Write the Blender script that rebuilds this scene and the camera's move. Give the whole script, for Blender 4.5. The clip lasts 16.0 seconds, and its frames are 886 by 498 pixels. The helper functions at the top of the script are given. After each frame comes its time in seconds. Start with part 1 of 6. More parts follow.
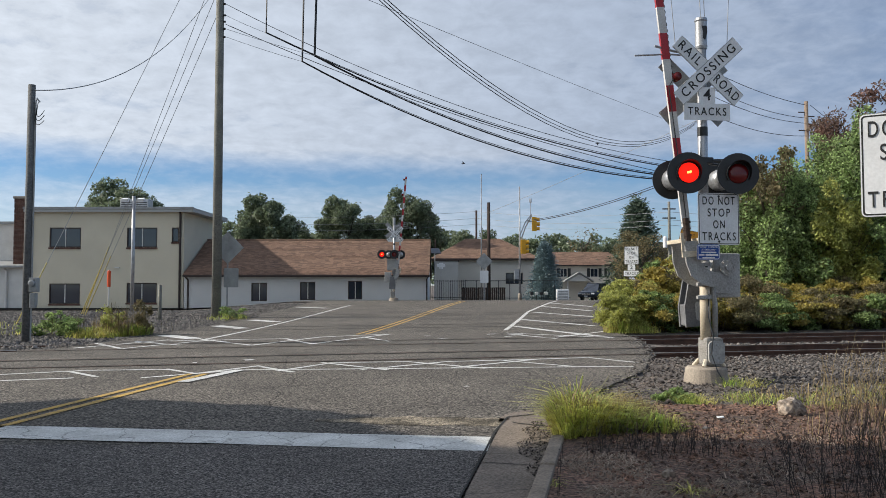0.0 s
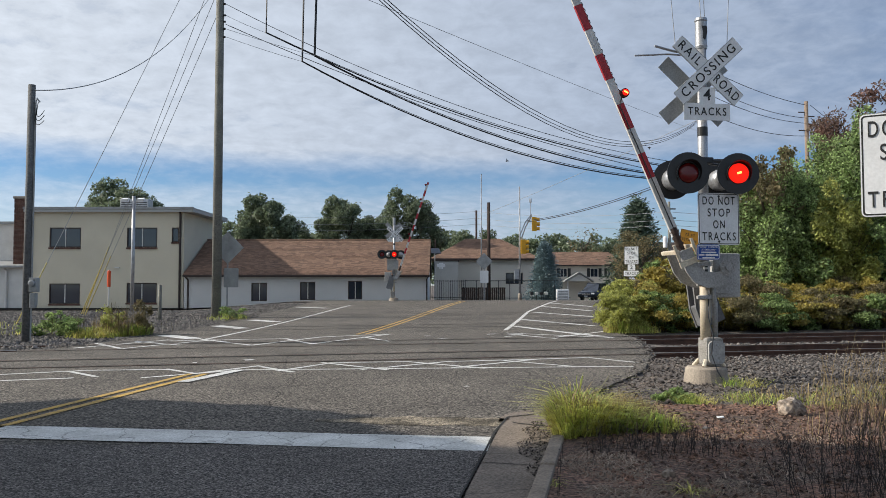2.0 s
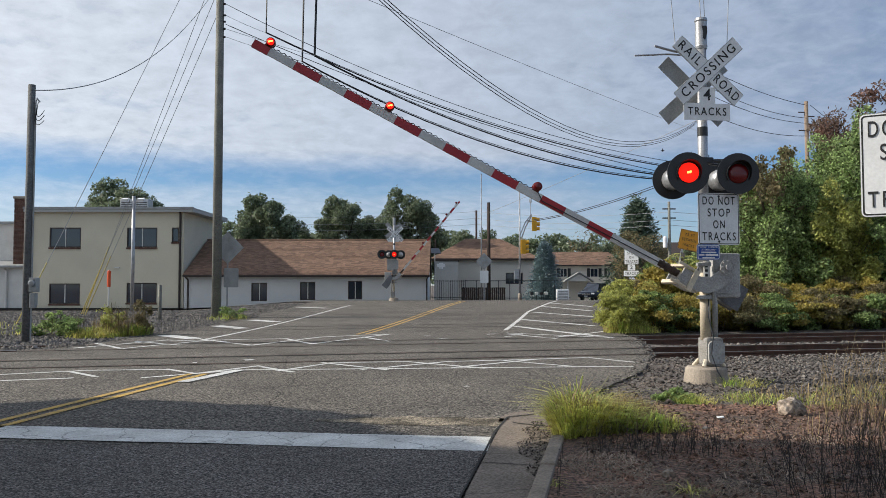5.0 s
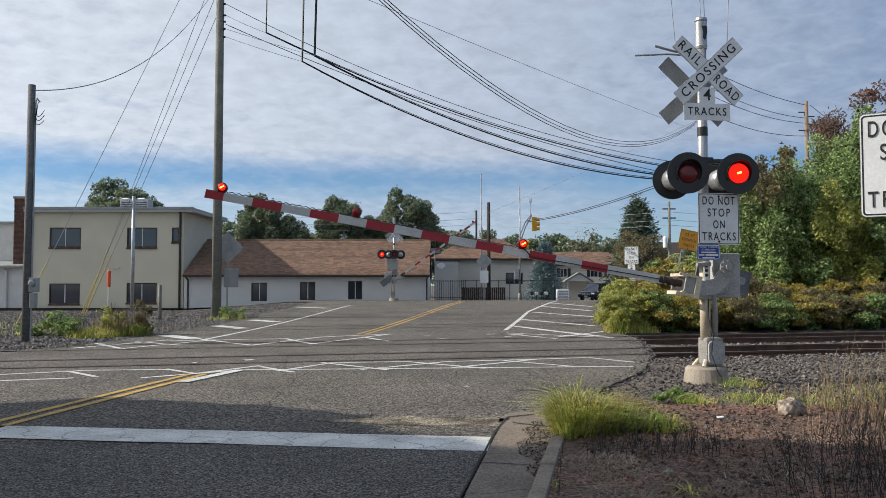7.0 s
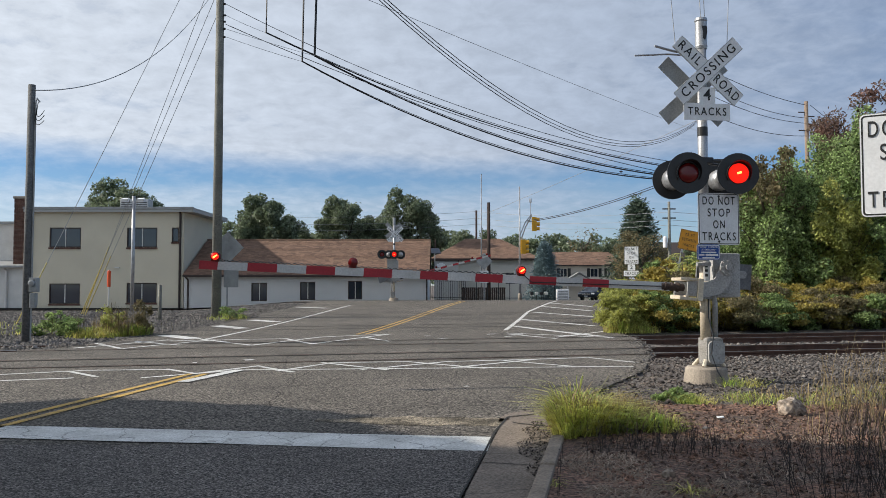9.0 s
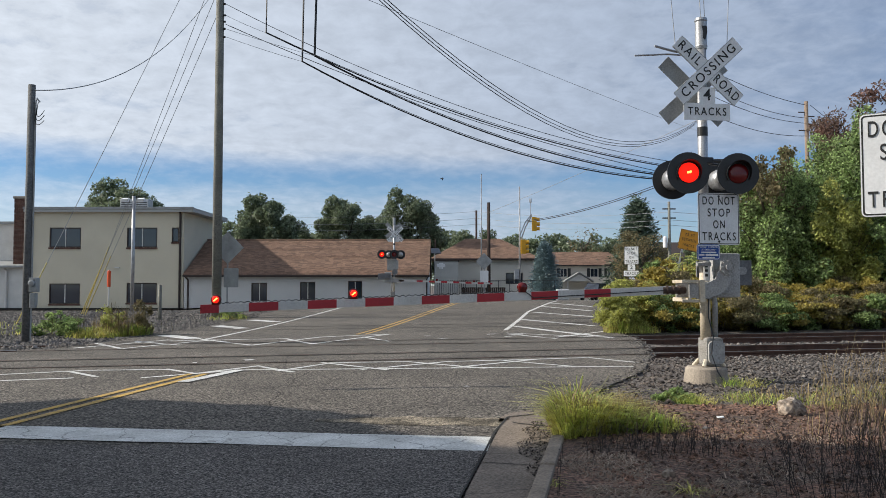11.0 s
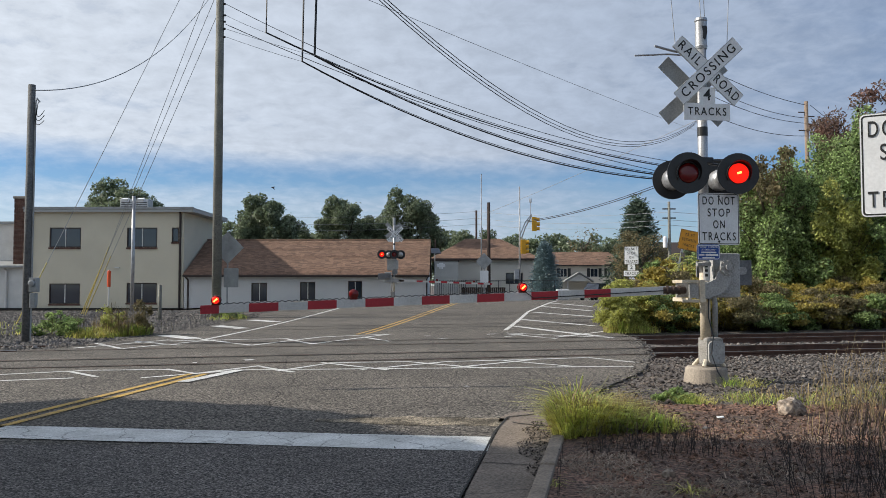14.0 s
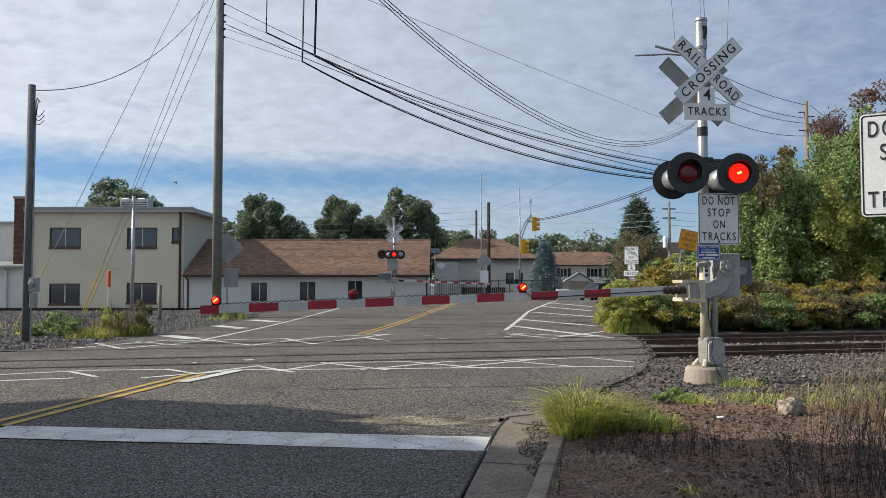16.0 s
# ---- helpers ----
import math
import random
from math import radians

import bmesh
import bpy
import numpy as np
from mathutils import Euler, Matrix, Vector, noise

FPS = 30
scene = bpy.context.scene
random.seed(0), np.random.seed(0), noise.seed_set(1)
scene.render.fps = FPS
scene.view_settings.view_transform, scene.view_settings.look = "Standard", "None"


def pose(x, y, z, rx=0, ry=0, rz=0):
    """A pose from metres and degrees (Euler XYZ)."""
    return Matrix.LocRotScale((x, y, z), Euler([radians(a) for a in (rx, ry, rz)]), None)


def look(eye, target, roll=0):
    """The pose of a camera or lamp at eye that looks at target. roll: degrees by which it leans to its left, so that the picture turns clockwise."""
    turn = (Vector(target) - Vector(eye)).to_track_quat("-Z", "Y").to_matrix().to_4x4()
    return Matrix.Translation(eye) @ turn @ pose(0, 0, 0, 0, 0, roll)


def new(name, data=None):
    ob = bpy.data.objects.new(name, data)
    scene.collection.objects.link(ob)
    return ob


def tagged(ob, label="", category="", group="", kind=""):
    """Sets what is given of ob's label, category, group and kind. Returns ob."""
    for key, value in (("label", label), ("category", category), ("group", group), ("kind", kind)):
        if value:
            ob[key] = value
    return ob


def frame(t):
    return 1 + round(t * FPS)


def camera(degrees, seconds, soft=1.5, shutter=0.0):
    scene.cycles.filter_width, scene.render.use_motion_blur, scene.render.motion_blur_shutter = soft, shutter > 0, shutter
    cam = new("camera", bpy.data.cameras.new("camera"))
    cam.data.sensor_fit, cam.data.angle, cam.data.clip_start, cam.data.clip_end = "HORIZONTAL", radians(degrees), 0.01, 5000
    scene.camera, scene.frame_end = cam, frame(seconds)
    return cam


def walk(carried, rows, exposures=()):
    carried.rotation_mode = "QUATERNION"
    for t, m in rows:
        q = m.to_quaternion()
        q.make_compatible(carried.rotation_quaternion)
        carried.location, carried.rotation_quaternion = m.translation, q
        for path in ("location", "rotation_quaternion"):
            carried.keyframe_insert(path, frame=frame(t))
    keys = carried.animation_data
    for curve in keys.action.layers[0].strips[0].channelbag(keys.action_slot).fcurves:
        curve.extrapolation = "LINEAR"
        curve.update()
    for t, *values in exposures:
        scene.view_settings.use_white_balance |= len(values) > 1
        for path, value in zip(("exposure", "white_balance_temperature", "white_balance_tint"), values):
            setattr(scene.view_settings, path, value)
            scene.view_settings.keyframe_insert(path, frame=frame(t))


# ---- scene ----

# camera: held still beside the road
cam = camera(58.5, 16.0, soft=0.6)
EYE = look((0, 0, 1.43), (0, 14, 2.07))
walk(cam, [(0, EYE), (16, EYE)])

# ---- light ----
SUN_TO = Vector((-1.0, 0.05, 0)).normalized()
ELEV = radians(31.6)
sun_vec = Vector((SUN_TO.x * math.cos(ELEV), SUN_TO.y * math.cos(ELEV), math.sin(ELEV)))
sun = new("sun", bpy.data.lights.new("sun", "SUN"))
sun.data.energy, sun.data.angle, sun.data.color = 4.7, radians(0.6), (1.0, 0.93, 0.82)
sun.matrix_world = look(sun_vec * 100, (0, 0, 0))
scene.view_settings.exposure = 0.22


def make_world():
    w = bpy.data.worlds.new("sky")
    scene.world = w
    w.use_nodes = True
    nt = w.node_tree
    n, l = nt.nodes, nt.links
    n.clear()
    out, bg = n.new("ShaderNodeOutputWorld"), n.new("ShaderNodeBackground")
    sky = n.new("ShaderNodeTexSky")
    sky.sky_type, sky.sun_disc = "NISHITA", False
    sky.sun_elevation, sky.sun_rotation = ELEV, math.atan2(SUN_TO.x, SUN_TO.y)
    sky.air_density, sky.dust_density, sky.ozone_density = 1.0, 0.0, 3.0
    co = n.new("ShaderNodeTexCoord")
    sep = n.new("ShaderNodeSeparateXYZ")
    l.new(co.outputs["Generated"], sep.inputs[0])

    def m(op, a, b=None, clamp=False):
        q = n.new("ShaderNodeMath")
        q.operation, q.use_clamp = op, clamp
        for i, v in enumerate((a, b)):
            if v is None:
                continue
            if isinstance(v, (int, float)):
                q.inputs[i].default_value = v
            else:
                l.new(v, q.inputs[i])
        return q.outputs[0]
    up = m("MAXIMUM", sep.outputs["Z"], 0.0)
    den = m("ADD", up, 0.22)
    comb = n.new("ShaderNodeCombineXYZ")
    l.new(m("DIVIDE", sep.outputs["X"], den), comb.inputs[0])
    l.new(m("DIVIDE", sep.outputs["Y"], den), comb.inputs[1])

    def tex(scale, detail, rough, dist, stretch):
        mp = n.new("ShaderNodeMapping")
        mp.inputs["Scale"].default_value = stretch
        l.new(comb.outputs[0], mp.inputs[0])
        t = n.new("ShaderNodeTexNoise")
        t.inputs["Scale"].default_value, t.inputs["Detail"].default_value = scale, detail
        t.inputs["Roughness"].default_value, t.inputs["Distortion"].default_value = rough, dist
        l.new(mp.outputs[0], t.inputs["Vector"])
        return t.outputs["Fac"]
    big = tex(0.45, 3, 0.5, 0.2, (0.8, 1.0, 1))
    small = tex(13.0, 10, 0.60, 0.25, (1.0, 1.0, 1))
    streak = tex(3.6, 8, 0.60, 0.25, (0.8, 1.1, 1))
    rise = n.new("ShaderNodeMapRange")
    rise.interpolation_type = "SMOOTHSTEP"
    rise.inputs["From Min"].default_value, rise.inputs["From Max"].default_value = 0.125, 0.178
    rise.inputs["To Min"].default_value, rise.inputs["To Max"].default_value = -0.02, 0.50
    l.new(up, rise.inputs["Value"])
    low = n.new("ShaderNodeMapRange")
    low.interpolation_type = "SMOOTHSTEP"
    low.inputs["From Min"].default_value, low.inputs["From Max"].default_value = 0.095, 0.14
    low.inputs["To Min"].default_value, low.inputs["To Max"].default_value = 0.24, 0.0
    l.new(up, low.inputs["Value"])
    lift = m("ADD", rise.outputs[0], low.outputs[0])
    thin = n.new("ShaderNodeMapRange")
    thin.inputs["From Min"].default_value, thin.inputs["From Max"].default_value = 0.05, 0.6
    thin.inputs["To Min"].default_value, thin.inputs["To Max"].default_value = 0.0, -0.20
    l.new(sep.outputs["X"], thin.inputs["Value"])
    lift = m("ADD", lift, thin.outputs[0])
    v = m("ADD", m("ADD", m("MULTIPLY", big, 0.85), m("MULTIPLY", small, 0.26)), m("ADD", m("MULTIPLY", streak, 0.28), lift))
    ramp = n.new("ShaderNodeMapRange")
    ramp.inputs["From Min"].default_value, ramp.inputs["From Max"].default_value = 0.70, 1.12
    l.new(v, ramp.inputs["Value"])
    cover = m("MULTIPLY", ramp.outputs[0], 0.96, True)
    shade = n.new("ShaderNodeMapRange")
    shade.inputs["From Min"].default_value, shade.inputs["From Max"].default_value = 0.35, 0.65
    shade.inputs["To Min"].default_value, shade.inputs["To Max"].default_value = 0.90, 1.06
    l.new(small, shade.inputs["Value"])
    white = n.new("ShaderNodeMix")
    white.data_type, white.blend_type = "RGBA", "MULTIPLY"
    white.inputs["Factor"].default_value = 1.0
    side = n.new("ShaderNodeMapRange")
    side.inputs["From Min"].default_value, side.inputs["From Max"].default_value = -0.6, 0.6
    side.inputs["To Min"].default_value, side.inputs["To Max"].default_value = 0.0, 1.0
    l.new(sep.outputs["X"], side.inputs["Value"])
    # warmer towards the sun, bluer away from it
    warm = n.new("ShaderNodeMix")
    warm.data_type = "RGBA"
    warm.inputs["A"].default_value, warm.inputs["B"].default_value = (7.75, 8.35, 9.15, 1), (2.75, 3.6, 5.15, 1)
    l.new(side.outputs[0], warm.inputs["Factor"])
    l.new(warm.outputs["Result"], white.inputs["A"])
    l.new(shade.outputs[0], white.inputs["B"])
    mix = n.new("ShaderNodeMix")
    mix.data_type = "RGBA"
    l.new(cover, mix.inputs["Factor"])
    tint = n.new("ShaderNodeMix")
    tint.data_type, tint.blend_type = "RGBA", "MULTIPLY"
    tint.inputs["Factor"].default_value = 1.0
    tint.inputs["B"].default_value = (0.72, 0.86, 1.04, 1)
    l.new(sky.outputs[0], tint.inputs["A"])
    l.new(tint.outputs["Result"], mix.inputs["A"])
    l.new(white.outputs["Result"], mix.inputs["B"])
    l.new(mix.outputs["Result"], bg.inputs["Color"])
    bg.inputs["Strength"].default_value = 0.086
    l.new(bg.outputs[0], out.inputs["Surface"])


make_world()


# ---- materials ----
def mat(name, col, rough=0.8, var=0.2, scale=1.5, fine=40.0, bump=0.15, metal=0.0, col2=None, island=0.0, spec=0.5, emit=0.0, trans=0.0, obj=0.0, dist=0.01, crack=0.0, crack_scale=0.6, chips=0.0, chip_scale=60):
    mt = bpy.data.materials.new(name)
    mt.use_nodes = True
    nt = mt.node_tree
    n, l = nt.nodes, nt.links
    b = n["Principled BSDF"]
    b.inputs["Roughness"].default_value = rough
    b.inputs["Metallic"].default_value = metal
    b.inputs["Specular IOR Level"].default_value = spec
    co = n.new("ShaderNodeTexCoord")
    t1, t2 = n.new("ShaderNodeTexNoise"), n.new("ShaderNodeTexNoise")
    for t, sc, dt in ((t1, scale, 5), (t2, fine, 3)):
        t.inputs["Scale"].default_value, t.inputs["Detail"].default_value = sc, dt
        l.new(co.outputs["Object"], t.inputs["Vector"])
    c2 = col2 or tuple(c * (1 - 2.0 * var) for c in col)
    ramp = n.new("ShaderNodeMapRange")
    ramp.inputs["From Min"].default_value, ramp.inputs["From Max"].default_value = 0.3, 0.7
    l.new(t1.outputs["Fac"], ramp.inputs["Value"])
    mx = n.new("ShaderNodeMix")
    mx.data_type = "RGBA"
    mx.inputs["A"].default_value, mx.inputs["B"].default_value = (*col, 1), (*c2, 1)
    l.new(ramp.outputs[0], mx.inputs["Factor"])
    gr = n.new("ShaderNodeMapRange")
    gr.inputs["From Min"].default_value, gr.inputs["From Max"].default_value = 0.3, 0.7
    gr.inputs["To Min"].default_value, gr.inputs["To Max"].default_value = max(0.1, 1 - var * 1.2), 1 + var * 1.2
    l.new(t2.outputs["Fac"], gr.inputs["Value"])
    mul = n.new("ShaderNodeMix")
    mul.data_type, mul.blend_type = "RGBA", "MULTIPLY"
    mul.inputs["Factor"].default_value = 1
    l.new(mx.outputs["Result"], mul.inputs["A"])
    l.new(gr.outputs[0], mul.inputs["B"])
    last = mul.outputs["Result"]
    for amount, node, sock in ((island, "ShaderNodeNewGeometry", "Random Per Island"), (obj, "ShaderNodeObjectInfo", "Random")):
        if amount:
            g = n.new(node)
            r = n.new("ShaderNodeMapRange")
            r.inputs["To Min"].default_value, r.inputs["To Max"].default_value = 1 - amount, 1 + amount
            l.new(g.outputs[sock], r.inputs["Value"])
            q = n.new("ShaderNodeMix")
            q.data_type, q.blend_type = "RGBA", "MULTIPLY"
            q.inputs["Factor"].default_value = 1
            l.new(last, q.inputs["A"])
            l.new(r.outputs[0], q.inputs["B"])
            last = q.outputs["Result"]
    if chips:
        vc = n.new("ShaderNodeTexVoronoi")
        vc.inputs["Scale"].default_value = chip_scale
        l.new(co.outputs["Object"], vc.inputs["Vector"])
        sp = n.new("ShaderNodeSeparateColor")
        l.new(vc.outputs["Color"], sp.inputs[0])
        r = n.new("ShaderNodeMapRange")
        r.inputs["To Min"].default_value, r.inputs["To Max"].default_value = 1 - chips, 1 + chips
        l.new(sp.outputs[0], r.inputs["Value"])
        q = n.new("ShaderNodeMix")
        q.data_type, q.blend_type = "RGBA", "MULTIPLY"
        q.inputs["Factor"].default_value = 1
        l.new(last, q.inputs["A"])
        l.new(r.outputs[0], q.inputs["B"])
        last = q.outputs["Result"]
    if crack:
        wob = n.new("ShaderNodeMix")
        wob.data_type, wob.blend_type = "RGBA", "ADD"
        wob.inputs["Factor"].default_value = 0.5
        l.new(co.outputs["Object"], wob.inputs["A"])
        l.new(t1.outputs["Color"], wob.inputs["B"])
        vo = n.new("ShaderNodeTexVoronoi")
        vo.feature = "DISTANCE_TO_EDGE"
        vo.inputs["Scale"].default_value = crack_scale
        l.new(wob.outputs["Result"], vo.inputs["Vector"])
        cr = n.new("ShaderNodeMapRange")
        cr.inputs["From Min"].default_value, cr.inputs["From Max"].default_value = 0.0, 0.012 * crack_scale
        cr.inputs["To Min"].default_value = 1 - crack
        l.new(vo.outputs["Distance"], cr.inputs["Value"])
        q = n.new("ShaderNodeMix")
        q.data_type, q.blend_type = "RGBA", "MULTIPLY"
        q.inputs["Factor"].default_value = 1
        l.new(last, q.inputs["A"])
        l.new(cr.outputs[0], q.inputs["B"])
        last = q.outputs["Result"]
    l.new(last, b.inputs["Base Color"])
    if bump:
        bp = n.new("ShaderNodeBump")
        bp.inputs["Strength"].default_value, bp.inputs["Distance"].default_value = bump, dist
        l.new(t2.outputs["Fac"], bp.inputs["Height"])
        l.new(bp.outputs[0], b.inputs["Normal"])
    if emit:
        b.inputs["Emission Color"].default_value = (*col, 1)
        b.inputs["Emission Strength"].default_value = emit
    if trans:
        tr = n.new("ShaderNodeBsdfTranslucent")
        l.new(last, tr.inputs["Color"])
        ad = n.new("ShaderNodeMixShader")
        ad.inputs[0].default_value = trans
        l.new(b.outputs[0], ad.inputs[1])
        l.new(tr.outputs[0], ad.inputs[2])
        l.new(ad.outputs[0], n["Material Output"].inputs["Surface"])
    return mt


M = {
    "soil": mat("soil", (0.195, 0.105, 0.07), 0.95, 0.7, 1.3, 35, 0.9, col2=(0.070, 0.051, 0.041), dist=0.04, chips=0.6, chip_scale=38),
    "asphalt": mat("asphalt", (0.117, 0.104, 0.089), 0.9, 0.95, 0.5, 34, 1.0, col2=(0.073, 0.065, 0.056), spec=0.3, crack=0.75, crack_scale=0.5, chips=0.85, chip_scale=42),
    "asphalt_new": mat("asphalt_new", (0.122, 0.110, 0.102), 0.9, 0.75, 0.8, 55, 1.0, col2=(0.084, 0.076, 0.071), spec=0.3, chips=0.85, chip_scale=70),
    # paler than the road: sunlight between the tree shadows, put into the colour
    "asphalt_sunlit": mat("asphalt_sunlit", (0.31, 0.265, 0.20), 0.95, 0.7, 2.0, 90, 0.5, spec=0.2, chips=0.6, chip_scale=45),
    "groove": mat("groove", (0.02, 0.019, 0.018), 0.9, 0.2),
    "paint_white": mat("paint_white", (0.68, 0.68, 0.66), 0.75, 0.2, 2.5, 60, 0.3, col2=(0.46, 0.46, 0.44), crack=0.6, crack_scale=2.2),
    "paint_yellow": mat("paint_yellow", (0.56, 0.34, 0.055), 0.75, 0.3, 2.0, 60, 0.3, col2=(0.36, 0.235, 0.07), crack=0.5, crack_scale=2.5),
    "concrete": mat("concrete", (0.36, 0.31, 0.25), 0.9, 0.2, 2.0, 50, 0.3, col2=(0.24, 0.20, 0.165)),
    "kerb": mat("kerb", (0.30, 0.245, 0.19), 0.9, 0.25, 2.5, 50, 0.4, col2=(0.17, 0.135, 0.105)),
    "gutter": mat("gutter", (0.205, 0.165, 0.132), 0.9, 0.4, 2.0, 50, 0.5, col2=(0.13, 0.105, 0.085), crack=0.6, crack_scale=0.9),
    "ballast": mat("ballast", (0.15, 0.13, 0.115), 0.95, 0.6, 1.2, 22, 1.0, col2=(0.085, 0.072, 0.065), dist=0.04),
    "stone": mat("stone", (0.165, 0.15, 0.137), 0.9, 0.2, 2, 60, 0.2, island=0.6),
    "stone_brown": mat("stone_brown", (0.115, 0.092, 0.076), 0.9, 0.25, 1.2, 60, 0.2, col2=(0.095, 0.085, 0.08), island=0.95),
    "pole_grey": mat("pole_grey", (0.155, 0.158, 0.158), 0.9, 0.3, 1.5, 25, 0.5, col2=(0.10, 0.102, 0.105)),
    "pole_tan": mat("pole_tan", (0.27, 0.20, 0.15), 0.9, 0.3, 1.5, 25, 0.5, col2=(0.18, 0.135, 0.10)),
    "rust": mat("rust", (0.12, 0.062, 0.043), 0.85, 0.25, 4, 60, 0.3),
    "rail_top": mat("rail_top", (0.35, 0.33, 0.32), 0.35, 0.1, 3, 30, 0.05, metal=0.8),
    "wood_pole": mat("wood_pole", (0.23, 0.225, 0.195), 0.9, 0.4, 1.5, 25, 0.6, col2=(0.145, 0.145, 0.13)),
    "wood_dark": mat("wood_dark", (0.075, 0.05, 0.04), 0.9, 0.3, 2.0, 25, 0.5),
    "galv": mat("galv", (0.47, 0.48, 0.50), 0.42, 0.18, 4, 50, 0.08, metal=0.6),
    "silver": mat("silver", (0.40, 0.395, 0.385), 0.65, 0.22, 3, 40, 0.2, metal=0.05, col2=(0.27, 0.262, 0.25)),
    "cast": mat("cast", (0.29, 0.28, 0.265), 0.75, 0.35, 5, 45, 0.4, metal=0.05, col2=(0.19, 0.175, 0.155)),
    "weight": mat("weight", (0.17, 0.172, 0.18), 0.7, 0.2, 3, 40, 0.15),
    "cream_metal": mat("cream_metal", (0.62, 0.55, 0.43), 0.6, 0.15, 4, 40, 0.1, col2=(0.45, 0.37, 0.27)),
    "sign_white": mat("sign_white", (0.80, 0.81, 0.82), 0.5, 0.06, 3, 40, 0.02),
    "sign_back": mat("sign_back", (0.36, 0.37, 0.37), 0.55, 0.15, 3, 40, 0.02, metal=0.15),
    "black": mat("black", (0.02, 0.021, 0.023), 0.45, 0.15, 4, 40, 0.05),
    "ink": mat("ink", (0.02, 0.02, 0.02), 0.6, 0.0, bump=0),
    "blue": mat("blue", (0.02, 0.075, 0.33), 0.5, 0.08, bump=0.02),
    "orange": mat("orange", (0.75, 0.33, 0.03), 0.6, 0.08, bump=0.02),
    "red": mat("red", (0.42, 0.02, 0.03), 0.5, 0.15, 3, 40, 0.03, col2=(0.34, 0.02, 0.03)),
    "arm_white": mat("arm_white", (0.66, 0.65, 0.63), 0.55, 0.1, 2, 40, 0.03, col2=(0.5, 0.49, 0.47)),
    "lens": mat("lens", (0.15, 0.008, 0.009), 0.18, 0.1, bump=0.1),
    "glow": mat("glow", (1.0, 0.016, 0.008), 0.5, 0.0, bump=0, emit=0.95, spec=0.1),
    "glow_core": mat("glow_core", (1.0, 0.30, 0.06), 0.3, 0.0, bump=0, emit=3.5),
    "stucco": mat("stucco", (0.66, 0.605, 0.475), 0.9, 0.10, 0.5, 40, 0.2, col2=(0.58, 0.53, 0.415)),
    "siding": mat("siding", (0.68, 0.67, 0.65), 0.8, 0.06, 0.6, 30, 0.05, col2=(0.61, 0.60, 0.58)),
    "siding_beige": mat("siding_beige", (0.68, 0.64, 0.57), 0.8, 0.06, 0.6, 30, 0.05),
    "siding_grey": mat("siding_grey", (0.44, 0.45, 0.44), 0.8, 0.08, 0.6, 30, 0.05),
    "trim_dark": mat("trim_dark", (0.05, 0.035, 0.03), 0.7, 0.15),
    "trim_white": mat("trim_white", (0.66, 0.65, 0.62), 0.6, 0.08, bump=0.05),
    "pane": mat("pane", (0.028, 0.036, 0.055), 0.06, 0.1, bump=0.0, spec=0.9),
    "brick": mat("brick", (0.15, 0.078, 0.06), 0.9, 0.25, 2, 30, 0.3, obj=0.2),
    "leaf": mat("leaf", (0.26, 0.34, 0.125), 0.6, 0.2, 0.5, 10, 0, col2=(0.17, 0.24, 0.095), island=0.75, trans=0.45, spec=0.25),
    "leaf_thicket": mat("leaf_thicket", (0.335, 0.43, 0.175), 0.55, 0.25, 0.5, 10, 0, col2=(0.225, 0.305, 0.13), island=0.8, trans=0.5, spec=0.3),
    "leaf_far": mat("leaf_far", (0.195, 0.235, 0.14), 0.45, 0.2, 0.35, 10, 0, col2=(0.132, 0.172, 0.105), island=0.5, trans=0.4),
    "leaf_yellow": mat("leaf_yellow", (0.43, 0.335, 0.08), 0.45, 0.2, 0.7, 10, 0, col2=(0.26, 0.24, 0.08), island=0.5, trans=0.45, spec=0.25),
    "leaf_lime": mat("leaf_lime", (0.44, 0.44, 0.13), 0.5, 0.2, 0.7, 10, 0, col2=(0.30, 0.33, 0.10), island=0.5, trans=0.45, spec=0.25),
    "leaf_red": mat("leaf_red", (0.24, 0.125, 0.11), 0.45, 0.2, 0.8, 10, 0, col2=(0.15, 0.125, 0.09), island=0.5, trans=0.4, spec=0.25),
    "leaf_brown": mat("leaf_brown", (0.235, 0.185, 0.10), 0.5, 0.2, 0.5, 10, 0, col2=(0.14, 0.135, 0.07), island=0.5, trans=0.4, spec=0.25),
    "needle": mat("needle", (0.095, 0.140, 0.095), 0.7, 0.2, 0.8, 10, 0, island=0.45, trans=0.15),
    "needle_blue": mat("needle_blue", (0.20, 0.28, 0.30), 0.7, 0.2, 0.8, 10, 0, col2=(0.12, 0.18, 0.19), island=0.4, trans=0.15),
    "bark": mat("bark", (0.10, 0.08, 0.06), 0.95, 0.3, 3, 30, 0.6),
    "grass": mat("grass", (0.28, 0.41, 0.07), 0.5, 0.2, 2.6, 10, 0, col2=(0.56, 0.46, 0.15), island=0.6, trans=0.45),
    "straw": mat("straw", (0.36, 0.27, 0.14), 0.8, 0.2, 1.2, 10, 0, island=0.4, trans=0.3),
    "weed_dark": mat("weed_dark", (0.032, 0.025, 0.022), 0.9, 0.2, 1.2, 10, 0, island=0.4),
    "straw_dark": mat("straw_dark", (0.28, 0.215, 0.165), 0.9, 0.2, 1.2, 10, 0, island=0.5),
    "wire": mat("wire", (0.02, 0.02, 0.022), 0.6, 0.1, bump=0),
    "wire_grey": mat("wire_grey", (0.32, 0.33, 0.34), 0.6, 0.1, bump=0),
    "guard_yellow": mat("guard_yellow", (0.50, 0.40, 0.10), 0.6, 0.1),
    "marker_red": mat("marker_red", (0.80, 0.10, 0.02), 0.5, 0.1),
